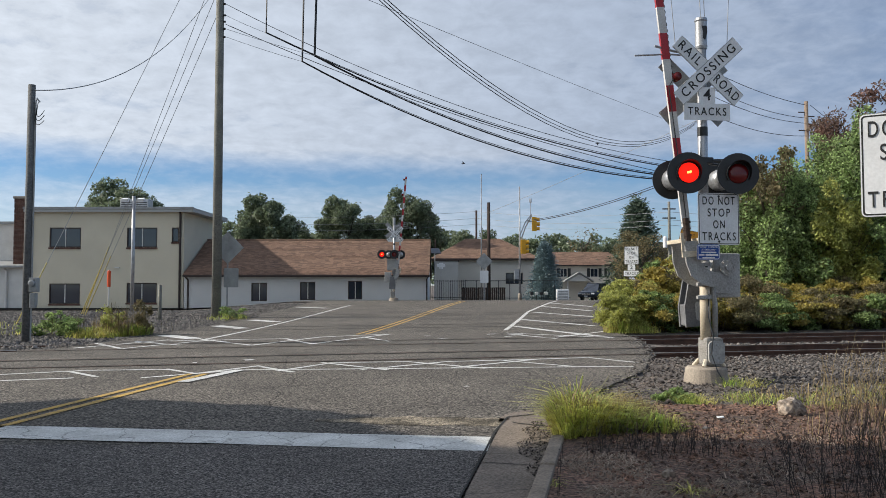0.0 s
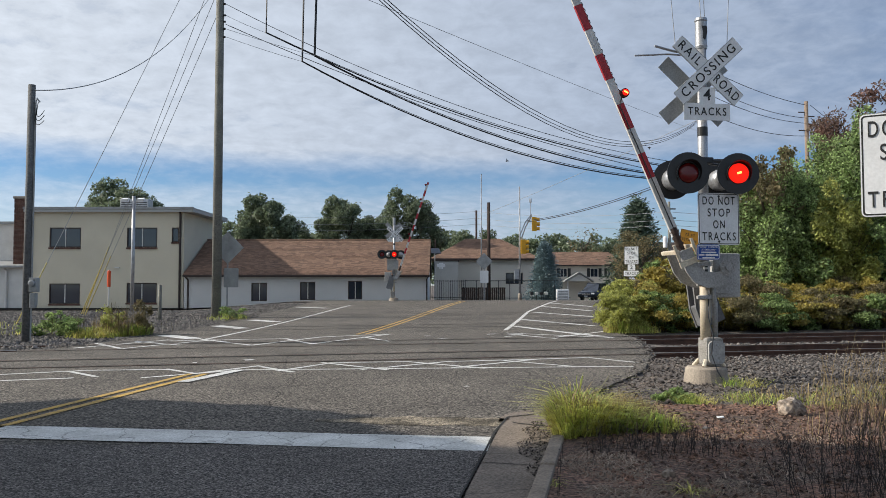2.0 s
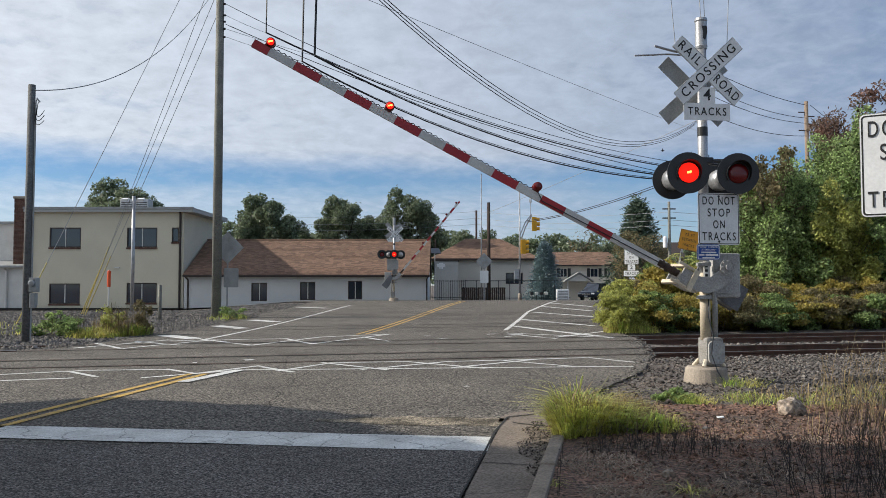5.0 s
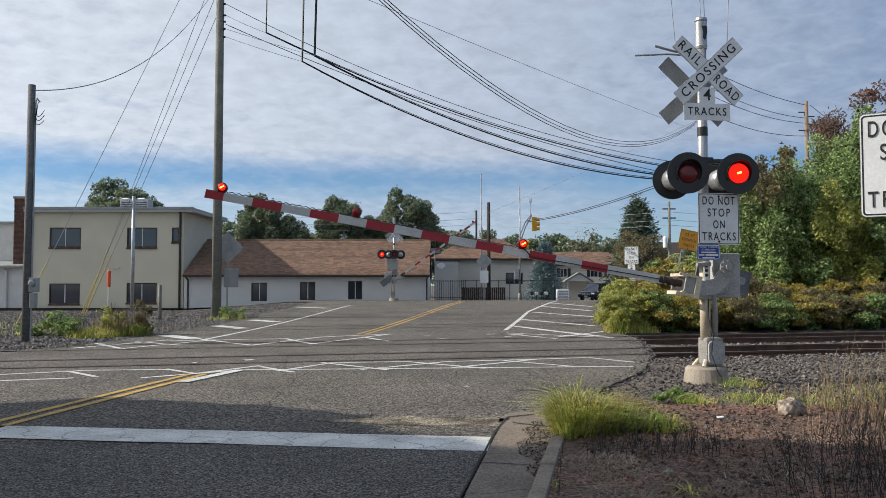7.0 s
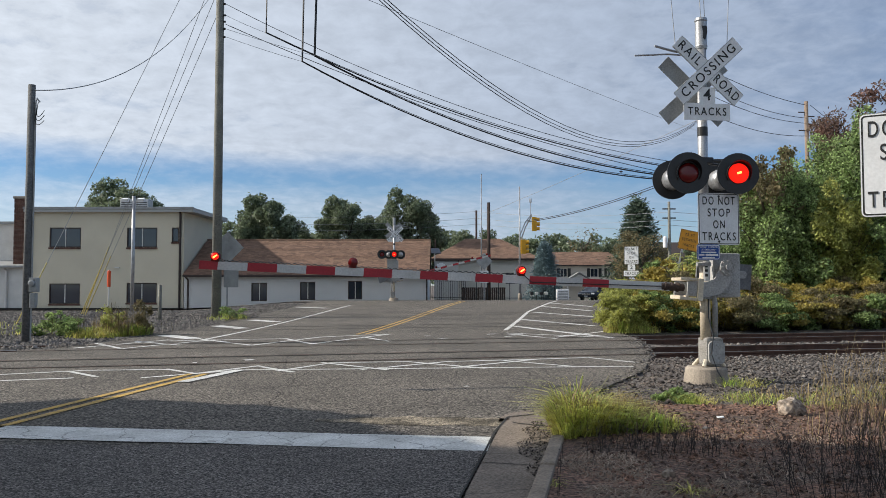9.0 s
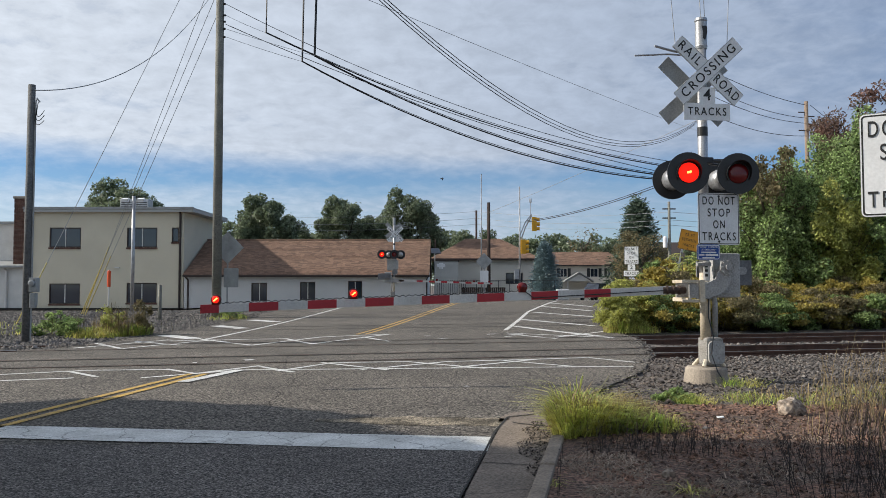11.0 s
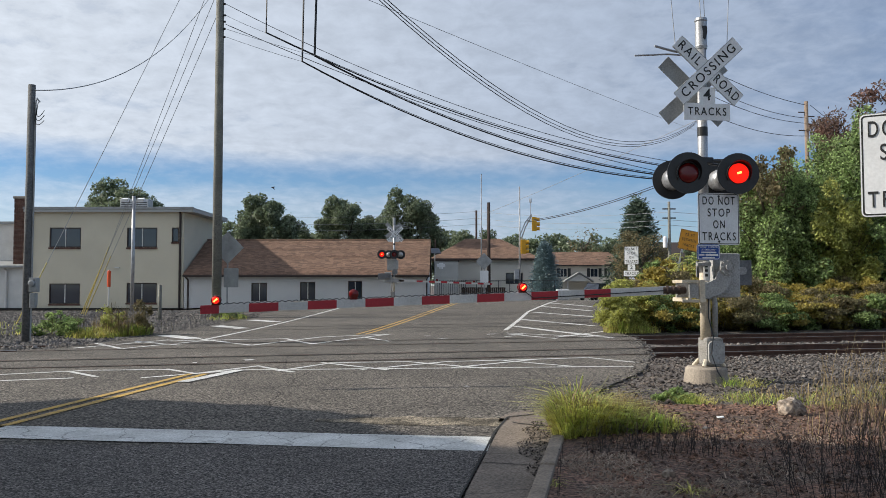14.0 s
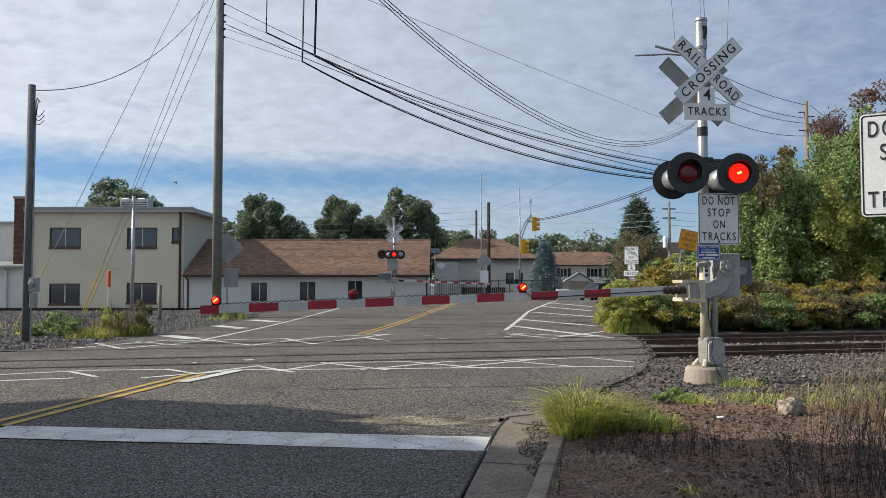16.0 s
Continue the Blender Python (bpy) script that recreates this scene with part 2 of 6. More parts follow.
    "signal_yellow": mat("signal_yellow", (0.70, 0.36, 0.015), 0.5, 0.1),
    "car_paint": mat("car_paint", (0.05, 0.065, 0.09), 0.3, 0.1, bump=0, metal=0.4),
    "rubber": mat("rubber", (0.02, 0.02, 0.02), 0.9, 0.1),
    "chrome": mat("chrome", (0.6, 0.6, 0.6), 0.2, 0.05, bump=0, metal=0.9),
    "head_glass": mat("head_glass", (0.7, 0.72, 0.75), 0.1, 0.05, bump=0),
    "rock": mat("rock", (0.42, 0.35, 0.28), 0.9, 0.45, 11, 30, 0.9, col2=(0.11, 0.075, 0.055), dist=0.03),
    "bird": mat("bird", (0.03, 0.03, 0.035), 0.8, 0.1),
}


# ---- building helpers ----
def part(name, bm, material, parent=None, label="", smooth=False):
    me = bpy.data.meshes.new(name)
    bmesh.ops.recalc_face_normals(bm, faces=bm.faces)
    bm.to_mesh(me)
    bm.free()
    if smooth:
        for p in me.polygons:
            p.use_smooth = True
    me.materials.append(M[material] if isinstance(material, str) else material)
    ob = new(name, me)
    if parent:
        ob.parent = parent
    if label:
        tagged(ob, label)
    return ob


def empty(name, m, label, category, group="", kind=""):
    ob = new(name)
    ob.empty_display_size = 0.2
    ob.matrix_basis = m
    return tagged(ob, label, category, group, kind)


def box(bm, x0, x1, y0, y1, z0, z1, m=None, bevel=0.0):
    vs = [bm.verts.new(v) for v in ((x0, y0, z0), (x1, y0, z0), (x1, y1, z0), (x0, y1, z0), (x0, y0, z1), (x1, y0, z1), (x1, y1, z1), (x0, y1, z1))]
    fs = [bm.faces.new([vs[i] for i in f]) for f in ((0, 3, 2, 1), (4, 5, 6, 7), (0, 1, 5, 4), (1, 2, 6, 5), (2, 3, 7, 6), (3, 0, 4, 7))]
    if m is not None:
        for v in vs:
            v.co = m @ v.co
    if bevel:
        es = {e for f in fs for e in f.edges}
        bmesh.ops.bevel(bm, geom=list(es), offset=bevel, segments=2, affect="EDGES", profile=0.6)
    return bm


def tube(bm, pts, radii, seg=10, caps=True):
    pts = [Vector(p) for p in pts]
    if isinstance(radii, (int, float)):
        radii = [radii] * len(pts)
    rings = []
    for i, p in enumerate(pts):
        d = (pts[min(i + 1, len(pts) - 1)] - pts[max(i - 1, 0)]).normalized()
        ref = Vector((0, 0, 1)) if abs(d.z) < 0.95 else Vector((1, 0, 0))
        a = d.cross(ref).normalized()
        b = d.cross(a)
        rings.append([bm.verts.new(p + (a * math.cos(6.28318 * k / seg) + b * math.sin(6.28318 * k / seg)) * radii[i]) for k in range(seg)])
    for r, q in zip(rings, rings[1:]):
        for k in range(seg):
            bm.faces.new((r[k], r[(k + 1) % seg], q[(k + 1) % seg], q[k]))
    if caps:
        bm.faces.new(rings[0])
        bm.faces.new(rings[-1])
    return bm


def prism(bm, outline, y0, y1):
    """Extrudes an outline in x, z from y0 to y1."""
    a = [bm.verts.new((x, y0, z)) for x, z in outline]
    b = [bm.verts.new((x, y1, z)) for x, z in outline]
    bm.faces.new(a)
    bm.faces.new(b[::-1])
    for i in range(len(a)):
        j = (i + 1) % len(a)
        bm.faces.new((a[i], b[i], b[j], a[j]))
    return bm


def B():
    return bmesh.new()


def raw(name, verts, faces, material, parent=None, kind="", label="", category=""):
    me = bpy.data.meshes.new(name)
    me.from_pydata(verts, [], faces)
    me.materials.append(M[material])
    ob = new(name, me)
    if parent:
        ob.parent = parent
    return tagged(ob, label, category, "", kind)


def lettering(body, size, m, parent, material="ink", squeeze=1.0, width=0.0):
    cu = bpy.data.curves.new("letters", "FONT")
    cu.body, cu.size, cu.align_x, cu.align_y, cu.extrude = body, size, "CENTER", "CENTER", 0.002
    cu.space_character = 1.3
    cu.offset = size * 0.004
    tmp = bpy.data.objects.new("letters", cu)
    scene.collection.objects.link(tmp)
    bpy.context.view_layer.update()
    me = bpy.data.meshes.new_from_object(tmp.evaluated_get(bpy.context.evaluated_depsgraph_get()))
    bpy.data.objects.remove(tmp)
    me.materials.clear()
    me.materials.append(M[material])
    if width:
        xs = [v.co.x for v in me.vertices]
        squeeze = width / (max(xs) - min(xs))
        me.transform(Matrix.Translation((-(max(xs) + min(xs)) / 2, 0, 0)))
    me.transform(m @ Matrix.Diagonal((squeeze, 1, 1, 1)))
    bm = bmesh.new()
    bm.from_mesh(me)
    bpy.data.meshes.remove(me)
    left = set(bm.verts)
    while left:
        grown, edge_of = set(), [next(iter(left))]
        while edge_of:
            v = edge_of.pop()
            if v not in grown:
                grown.add(v)
                edge_of += [e.other_vert(v) for e in v.link_edges]
        left -= grown
        verts = sorted(grown, key=lambda v: v.index)
        at = {v: i for i, v in enumerate(verts)}
        faces = [[at[v] for v in f.verts] for f in bm.faces if f.verts[0] in grown]
        raw("letter", [tuple(v.co) for v in verts], faces, material, parent)
    bm.free()


def rounded(w, h, r, cx=0.0, cz=0.0):
    out = []
    for sx, sz, a0 in ((1, 1, 0), (-1, 1, 90), (-1, -1, 180), (1, -1, 270)):
        for k in range(5):
            a = radians(a0 + k * 22.5)
            out.append((cx + sx * (w / 2 - r) + r * math.cos(a), cz + sz * (h / 2 - r) + r * math.sin(a)))
    return out


def ss(a, b, t):
    t = min(1.0, max(0.0, (t - a) / (b - a)))
    return t * t * (3 - 2 * t)


def level(x, y):
    """The height of the ground: a low hump at the far tracks, lower to the west of the road."""
    road = 0.37 * ss(22, 52, y) - 0.9 * ss(54, 85, y)
    west = ss(0, 1, (-9 - x) / 6) * ss(24, 45, y) * (1 - ss(70, 85, y))
    return road - 0.40 * west - 0.28 * ss(0, 1, (-13 - x) / 6) * ss(44, 56, y) * (1 - ss(70, 85, y))


SLOPE = 0.24


# ---- ground and road ----
def build_ground():
    xs = [-3000, -600, -200, -90, -60] + [v * 2.0 for v in range(-24, 25)] + [60, 90, 200, 600, 3000]
    ys = [-600, -100, -40, -20] + [v * 1.5 for v in range(-8, 62)] + [100, 115, 140, 200, 400, 1000, 3000]
    def dip(x, y):
        v = y - SLOPE * x
        return 0.10 * ss(14.2, 15.0, v) * (1 - ss(21.4, 22.2, v)) * max(ss(4.2, 5.4, x), ss(10.5, 11.5, -x))
    verts = [(x, y, level(x, y) - dip(x, y) - 0.045 + (0.02 * noise.noise((x * 0.4, y * 0.4, 0)) if abs(x) < 60 else 0)) for y in ys for x in xs]
    nx = len(xs)
    faces = [(j * nx + i, j * nx + i + 1, (j + 1) * nx + i + 1, (j + 1) * nx + i) for j in range(len(ys) - 1) for i in range(nx - 1)]
    ob = raw("ground", verts, faces, "ballast", kind="structure", label="grey ballast and gravel ground beside the tracks", category="ground")
    for p in ob.data.polygons:
        p.use_smooth = True


LEFT = [(-20, -9), (3, -14), (13.5, -14), (15.5, -11), (18.2, -8.7), (23, -8.4), (28, -8.1), (42, -7.9), (50, -8.2), (54, -14), (56, -40), (64, -40), (66, -9), (110, 0)]
RIGHT = [(-20, -3.4), (5.4, 0.12), (8.8, 0.68), (9.3, 1.2), (11, 2.2), (13.4, 3.4), (16.1, 4.2), (21.2, 5.2), (28, 5.5), (36, 7.0), (44.7, 8.5), (51, 9.9), (55, 13), (58, 40), (66, 40), (70, 19), (110, 24)]


def edge(table, y):
    for (a, p), (b, q) in zip(table, table[1:]):
        if y <= b:
            return p + (q - p) * max(0.0, (y - a) / (b - a))
    return table[-1][1]


def strip(name, y0, y1, left, right, lift, material, label, category, step=0.7, cols=14, kind="structure", parent=None):
    n = max(2, int((y1 - y0) / step))
    verts, faces = [], []
    for j in range(n + 1):
        y = y0 + (y1 - y0) * j / n
        a, b = left(y), right(y)
        wob = 0.06 * noise.noise((y * 1.7, 3, 0))
        for i in range(cols + 1):
            x = a + (b + wob - a) * i / cols
            verts.append((x, y, level(x, y) + lift))
    for j in range(n):
        for i in range(cols):
            k = j * (cols + 1) + i
            faces.append((k, k + 1, k + cols + 2, k + cols + 1))
    ob = raw(name, verts, faces, material, parent, kind, label, category)
    for p in ob.data.polygons:
        p.use_smooth = True
    return ob


build_ground()
road = strip("road", -20, 108, lambda y: edge(LEFT, y), lambda y: edge(RIGHT, y), 0.0, "asphalt", "worn grey asphalt road over the tracks", "road")
strip("road_surface", -20, 7.15, lambda y: -13.5, lambda y: edge(RIGHT, y) - 0.02, 0.004, "asphalt_new", "dark smooth asphalt before the stop line", "road")


def band(name, x0, y0, x1, y1, width, material, parent=None, lift=0.012, label="", category=""):
    """A flat stripe on the ground from one point to another."""
    d = Vector((x1 - x0, y1 - y0))
    n = max(1, int(d.length / 0.8))
    side = Vector((-d.y, d.x)).normalized() * (width / 2)
    verts, faces = [], []
    for k in range(n + 1):
        t = k / n
        x, y = x0 + d.x * t, y0 + d.y * t
        for s in (-1, 1):
            j = 1 + 0.12 * noise.noise((x * 3, y * 3, s))
            px, py = x + side.x * s * j, y + side.y * s * j
            verts.append((px, py, level(px, py) + lift))
    for k in range(n):
        faces.append((2 * k, 2 * k + 1, 2 * k + 3, 2 * k + 2))
    return raw(name, verts, faces, material, parent, "" if parent else "structure", label, category)


LINES_NEAR = [(-3.37, 13.4, 3.34, 14.0, 0.1), (-3.21, 13.95, -2.45, 13.05, 0.1), (-2.76, 13.2, -2.02, 14.65, 0.1), (-2.23, 14.65, -0.94, 13.4, 0.1), (-1.38, 13.45, 0.06, 14.85, 0.1), (-0.68, 14.85, 0.74, 13.65, 0.1), (0.16, 13.75, 1.8, 15.3, 0.1), (1.03, 15.15, 2.29, 13.95, 0.1), (-2.02, 14.65, -0.68, 14.85, 0.1), (0.06, 14.85, 1.8, 15.3, 0.1), (1.8, 15.3, 2.85, 15.65, 0.1), (2.85, 15.65, 3.58, 14.65, 0.1), (-6.62, 11.9, -5.69, 12.25, 0.1), (-7.07, 12.7, -5.99, 13.3, 0.1), (-6.22, 13.2, -5.4, 12.4, 0.1), (-5.99, 13.3, -4.62, 13.45, 0.1), (-4.71, 13.55, -4.0, 12.85, 0.1), (-4.09, 12.7, -3.24, 14.1, 0.1), (-4.64, 12.25, -3.37, 13.4, 0.1)]
LINES_LEFT = [(-8.37, 18.0, -7.14, 20.75, 0.12), (-8.54, 19.55, -7.22, 17.85, 0.12), (-7.22, 17.85, -5.96, 20.75, 0.12), (-7.8, 20.15, -6.22, 18.85, 0.12), (-6.54, 21.2, -4.54, 18.85, 0.12), (-7.01, 20.35, -4.21, 21.2, 0.12), (-4.54, 18.85, -3.33, 21.9, 0.12), (-4.21, 21.2, -3.13, 19.2, 0.12), (-3.16, 19.4, -1.55, 23.15, 0.12), (-3.33, 21.9, -1.55, 23.15, 0.12), (-2.24, 21.9, -1.35, 20.15, 0.12), (-6.27, 20.55, -5.14, 43.95, 0.12)]
LINES_RIGHT = [(1.87, 23.65, 4.64, 21.65, 0.14), (3.02, 21.65, 5.36, 25.0, 0.14), (1.91, 23.15, 3.03, 21.2, 0.14), (1.97, 25.0, 4.0, 37.15, 0.14), (4.0, 37.15, 7.62, 53.2, 0.14)]
HATCH_RIGHT = [(2.36, 27.35, 4.61, 21.65, 0.28), (3.12, 31.1, 5.18, 27.35, 0.28), (4.2, 36.65, 6.26, 33.05, 0.28), (5.33, 42.5, 7.09, 37.7, 0.28), (6.47, 47.55, 8.0, 42.5, 0.28)]
HATCH_LEFT = [(-7.94, 22.6, -6.62, 21.2, 0.5), (-7.83, 27.35, -6.51, 25.85, 0.5), (-7.42, 30.75, -6.21, 29.65, 0.5), (-7.72, 41.8, -5.89, 40.5, 0.5)]
white_lines = empty("road_marking", pose(0, 0, 0), "worn white painted lines on the asphalt", "road marking", kind="structure")
for group in (LINES_NEAR, LINES_LEFT, LINES_RIGHT, HATCH_RIGHT, HATCH_LEFT):
    for k, (x0, y0, x1, y1, w) in enumerate(group):
        band("line", x0, y0, x1, y1, w, "paint_white", white_lines, 0.005 + 0.001 * (k % 4))
band("stop_line", -4.6, 7.81, 0.42, 7.16, 0.62, "paint_white", lift=0.009, label="broad cracked white stop line", category="road marking")
yellow = empty("centre_line", pose(0, 0, 0), "double yellow centre line on asphalt", "road marking", kind="structure")
for off in (0.0, 0.24):
    band("yellow_line", -4.86 + off, 6.9, -4.05 + off, 12.8, 0.11, "paint_yellow", yellow, 0.009)
    band("yellow_line", -2.5 + off, 23.0, 1.2 + off * 1.2, 52.0, 0.09, "paint_yellow", yellow, 0.006)
band("thick_line", -3.83, 11.7, -3.40, 13.35, 0.20, "paint_white", white_lines, 0.0135)
for x0, y0, x1, y1, w in ((-3.78, 15.1, -3.62, 15.2, 0.20), (-4.6, 14.6, -4.52, 14.62, 0.12), (-0.15, 21.0, 0.12, 21.1, 0.10), (1.25, 23.0, 1.55, 23.2, 0.16), (1.72, 22.0, 2.0, 22.3, 0.12), (2.05, 22.8, 2.3, 22.9, 0.10), (-0.6, 22.2, -0.35, 22.3, 0.08), (0.3, 11.2, 0.36, 11.25, 0.05)):
    band("paint_fleck", x0, y0, x1, y1, w, "paint_white", white_lines, 0.009)


def sunlit_strip(x0, x1, y0, y1, half, seed):
    """A pale ragged strip with sunlight put into the asphalt's colour, thin at its ends."""
    n, verts, faces = 60, [], []
    for k in range(n + 1):
        t = k / n
        x, y = x0 + (x1 - x0) * t, y0 + (y1 - y0) * t
        w = half * min(1.0, 0.25 + 1.6 * t) * (1 - 0.3 * ss(0.9, 1, t))
        for side in (-1, 1):
            verts.append((x, y + side * w + 0.09 * noise.noise((x * 4, seed, side)) + 0.04 * noise.noise((x * 15, seed, side)), level(x, y) + 0.004))
    for k in range(n):
        faces.append((2 * k, 2 * k + 2, 2 * k + 3, 2 * k + 1))
    return raw("asphalt_sunlit", verts, faces, "asphalt_sunlit", None, "structure", "pale strip of asphalt with sunlight painted on", "asphalt")


sunlit_strip(-1.35, 0.70, 8.46, 8.34, 0.25, 3)

# gutter and kerb
strip("gutter", -6, 8.45, lambda y: edge(RIGHT, y) + 0.02, lambda y: edge(RIGHT, y) + 0.50 + 0.04 * (y - 5.3), 0.006, "gutter", "stained concrete gutter slab along the road", "gutter", cols=3)


def build_kerb():
    kerb = empty("kerb", pose(0, 0, 0), "worn pale concrete kerb along the gutter", "kerb", kind="structure")
    for k in range(9):
        y = 7.22 - 1.18 * (k + 1)
        bm = B()
        box(bm, -0.06, 0.06, 0.0, 1.17, -0.1, 0.092, pose(0.635 + 0.21 * (y - 5.3), y, 0, 0, 0, -11.9), 0.03)
        part("kerb_stone", bm, "kerb", kerb)
    return kerb


build_kerb()

# open joints between road, gutter slabs and the apron
for x0, y0, x1, y1, w in ((0.70, 8.62, 0.50, 7.75, 0.022), (0.50, 7.75, 0.34, 6.72, 0.02), (0.34, 6.72, 0.10, 5.3, 0.014), (0.10, 5.3, -0.4, 2.2, 0.012), (0.70, 8.62, 1.22, 8.95, 0.03), (0.26, 6.45, 0.80, 6.30, 0.014), (-0.35, 3.7, 0.3, 3.6, 0.014), (0.72, 8.27, 1.10, 8.0, 0.03)):
    band("joint", x0, y0, x1, y1, w, "groove", white_lines, 0.010)

# ---- tracks: two near, two beyond ----
RAIL_Y = [15.4, 16.95, 19.35, 20.9]
FAR_RAIL_Y = [26.5, 28.05, 34.1, 35.65]


def rail_piece(parent, y0, xa, xb, top, material="rust"):
    d = Vector((xb - xa, (xb - xa) * SLOPE, 0))
    ang = math.degrees(math.atan2(d.y, d.x))
    m = pose(xa, y0 + SLOPE * xa, top, 0, 0, ang)
    prof = [(-0.07, -0.17), (0.07, -0.17), (0.07, -0.155), (0.012, -0.13), (0.012, -0.05), (0.035, -0.035), (0.035, 0.0), (-0.035, 0.0), (-0.035, -0.035), (-0.012, -0.05), (-0.012, -0.13), (-0.07, -0.155)]
    bm = B()
    a = [bm.verts.new(m @ Vector((0, y, z))) for y, z in prof]
    b = [bm.verts.new(m @ Vector((d.length, y, z))) for y, z in prof]
    bm.faces.new(a)
    bm.faces.new(b)
    for i in range(len(a)):
        j = (i + 1) % len(a)
        bm.faces.new((a[i], a[j], b[j], b[i]))
    r = part("rail", bm, material, parent)
    bm = B()
    box(bm, 0, d.length, -0.028, 0.028, 0.001, 0.004, m)
    part("rail_head", bm, "rail_top", r)


def build_track(name, ys, x_left, x_right, x_road0, x_road1):
    t = empty(name, pose(0, 0, 0), "rusty railway track on timber sleepers and ballast", "railway track", "railway tracks")
    for y0 in ys:
        rail_piece(t, y0, x_right, 45, 0.02)
        rail_piece(t, y0, -45, x_left, 0.02)
        # rails set flush in the road with a flangeway on the inner side
        d = 1 if y0 == ys[0] else -1
        band("flangeway", x_road0, y0 + SLOPE * x_road0 + d * 0.06, x_road1, y0 + SLOPE * x_road1 + d * 0.06, 0.10, "groove", t, 0.010)
        band("flush_rail", x_road0, y0 + SLOPE * x_road0, x_road1, y0 + SLOPE * x_road1, 0.045, "rust", t, 0.0125)
    ym = sum(ys) / 2
    for x_start, x_end in ((x_right + 0.4, 30), (-30, x_left - 0.4)):
        x = x_start
        while x < x_end:
            bm = B()
            box(bm, -0.11, 0.11, -1.3, 1.3, -0.32, -0.155, pose(x, ym + SLOPE * x, 0, 0, 0, 13.5), 0.01)
            part("sleeper", bm, "wood_dark", t)
            x += 0.55
    return t


build_track("railway_track", RAIL_Y[:2], -11.2, 4.35, -14, 4.4)
build_track("railway_track", RAIL_Y[2:], -9.2, 5.0, -9.2, 5.1)
for ys in (FAR_RAIL_Y[:2], FAR_RAIL_Y[2:]):
    far_track = empty("railway_track", pose(0, 0, 0), "rails set flush in the asphalt of the crossing", "railway track", "railway tracks")
    for y0 in ys:
        band("flush_rail", -8.0, y0 - SLOPE * 8.0, 6.0, y0 + SLOPE * 6.0, 0.12, "groove", far_track, 0.010)


# ---- crossing gates ----
ON, OFF = -0.014, 0.06
KEYED = []


def signal_head(gate, x, y, z, yaw, phase):
    """A round black target with a hooded red lamp; faces -y at yaw 0."""
    bm = B()
    m = pose(x, y, z, 0, 0, yaw)
    tube(bm, [m @ Vector((0, 0.0, 0)), m @ Vector((0, 0.02, 0))], 0.308, 40)
    head = part("signal_head", bm, "black", gate, "round black target plate of a flashing signal")
    bm = B()
    tube(bm, [m @ Vector((0, 0.02, 0)), m @ Vector((0, 0.10, 0)), m @ Vector((0, 0.26, 0)), m @ Vector((0, 0.30, 0))], [0.17, 0.17, 0.14, 0.09], 20)
    part("lamp_housing", bm, "galv", head, "round pale grey metal lamp housing", True)
    bm = B()
    rings = []
    for yy, r in ((-0.0, 0.172), (-0.15, 0.182)):
        rings.append([])
        for k in range(25):
            a = radians(-35 + 250 * k / 24)
            back = yy * (0.30 + 0.70 * max(0.0, math.sin(a)) ** 0.7) if yy else 0.0
            rings[-1].append((r * math.cos(a), back, r * math.sin(a)))
    for s in (0, 0.006):
        o = [[bm.verts.new(m @ Vector((p[0] * (1 - s), p[1], p[2] * (1 - s)))) for p in ring] for ring in rings]
        for k in range(24):
            bm.faces.new((o[0][k], o[0][k + 1], o[1][k + 1], o[1][k]))
    part("visor", bm, "black", head, "black lamp hood")
    dome = []
    for extra in (0.0, 1.0):
        bm = B()
        rr = [(0.152, 0.0), (0.14, -0.012), (0.10, -0.026), (0.05, -0.033), (0.004, -0.035)]
        tube(bm, [Vector((0, q - 0.004, 0)) for r, q in rr], [r * (1.0 if not extra else 0.985) for r, q in rr], 28)
        dome.append(bm)
    lens = part("lens", dome[0], "lens", head, "dark red glass lens", True)
    lens.matrix_basis = m
    glow = part("lamp_glow", dome[1], "glow", head, "lit red signal light", True)
    glow.matrix_basis = m
    core = B()
    tube(core, [Vector((-0.03, -0.040, -0.004)), Vector((0.03, -0.040, 0.012))], 0.016, 8)
    me = part("tmp", core, "glow_core")
    glow.data.materials.append(M["glow_core"])
    bm = bmesh.new()
    bm.from_mesh(glow.data)
    n0 = len(bm.faces)
    bm.from_mesh(me.data)
    bm.faces.ensure_lookup_table()
    for f in bm.faces[n0:]:
        f.material_index = 1
    bm.to_mesh(glow.data)
    bm.free()
    bpy.data.objects.remove(me)
    KEYED.append((glow, m, phase))
    return head


def crossbuck(gate, x, y, z, turn=0):
    """Two crossed boards, facing -y at turn 0."""
    for k, (ang, words) in enumerate(((-42, ("RAIL", "ROAD")), (43, ("CROSSING",)))):
        m = pose(x, y, z, 0, 0, turn) @ pose(0, -0.014 * k, 0, 0, -ang, 0)
        bm = B()
        box(bm, -0.665, 0.665, -0.004, 0.006, -0.122, 0.122, m, 0.002)
        blade = part("crossbuck_blade", bm, "sign_back", gate, "white crossbuck board with a grey back")
        bm = B()
        box(bm, -0.663, 0.663, -0.0065, -0.0045, -0.120, 0.120, m)
        part("sign_face", bm, "sign_white", blade)
        for w in words:
            off = {"RAIL": -0.39, "ROAD": 0.39, "CROSSING": 0.0}[w]
            lettering(w, 0.20, m @ pose(off, -0.0095, 0, 90, 0, 0), blade, width={"RAIL": 0.43, "ROAD": 0.48, "CROSSING": 1.14}[w])
        for z0 in (-0.116, 0.110):
            bm = B()
            box(bm, -0.655, 0.655, -0.0085, -0.0068, z0, z0 + 0.006, m)
            part("border", bm, "sign_back", blade)


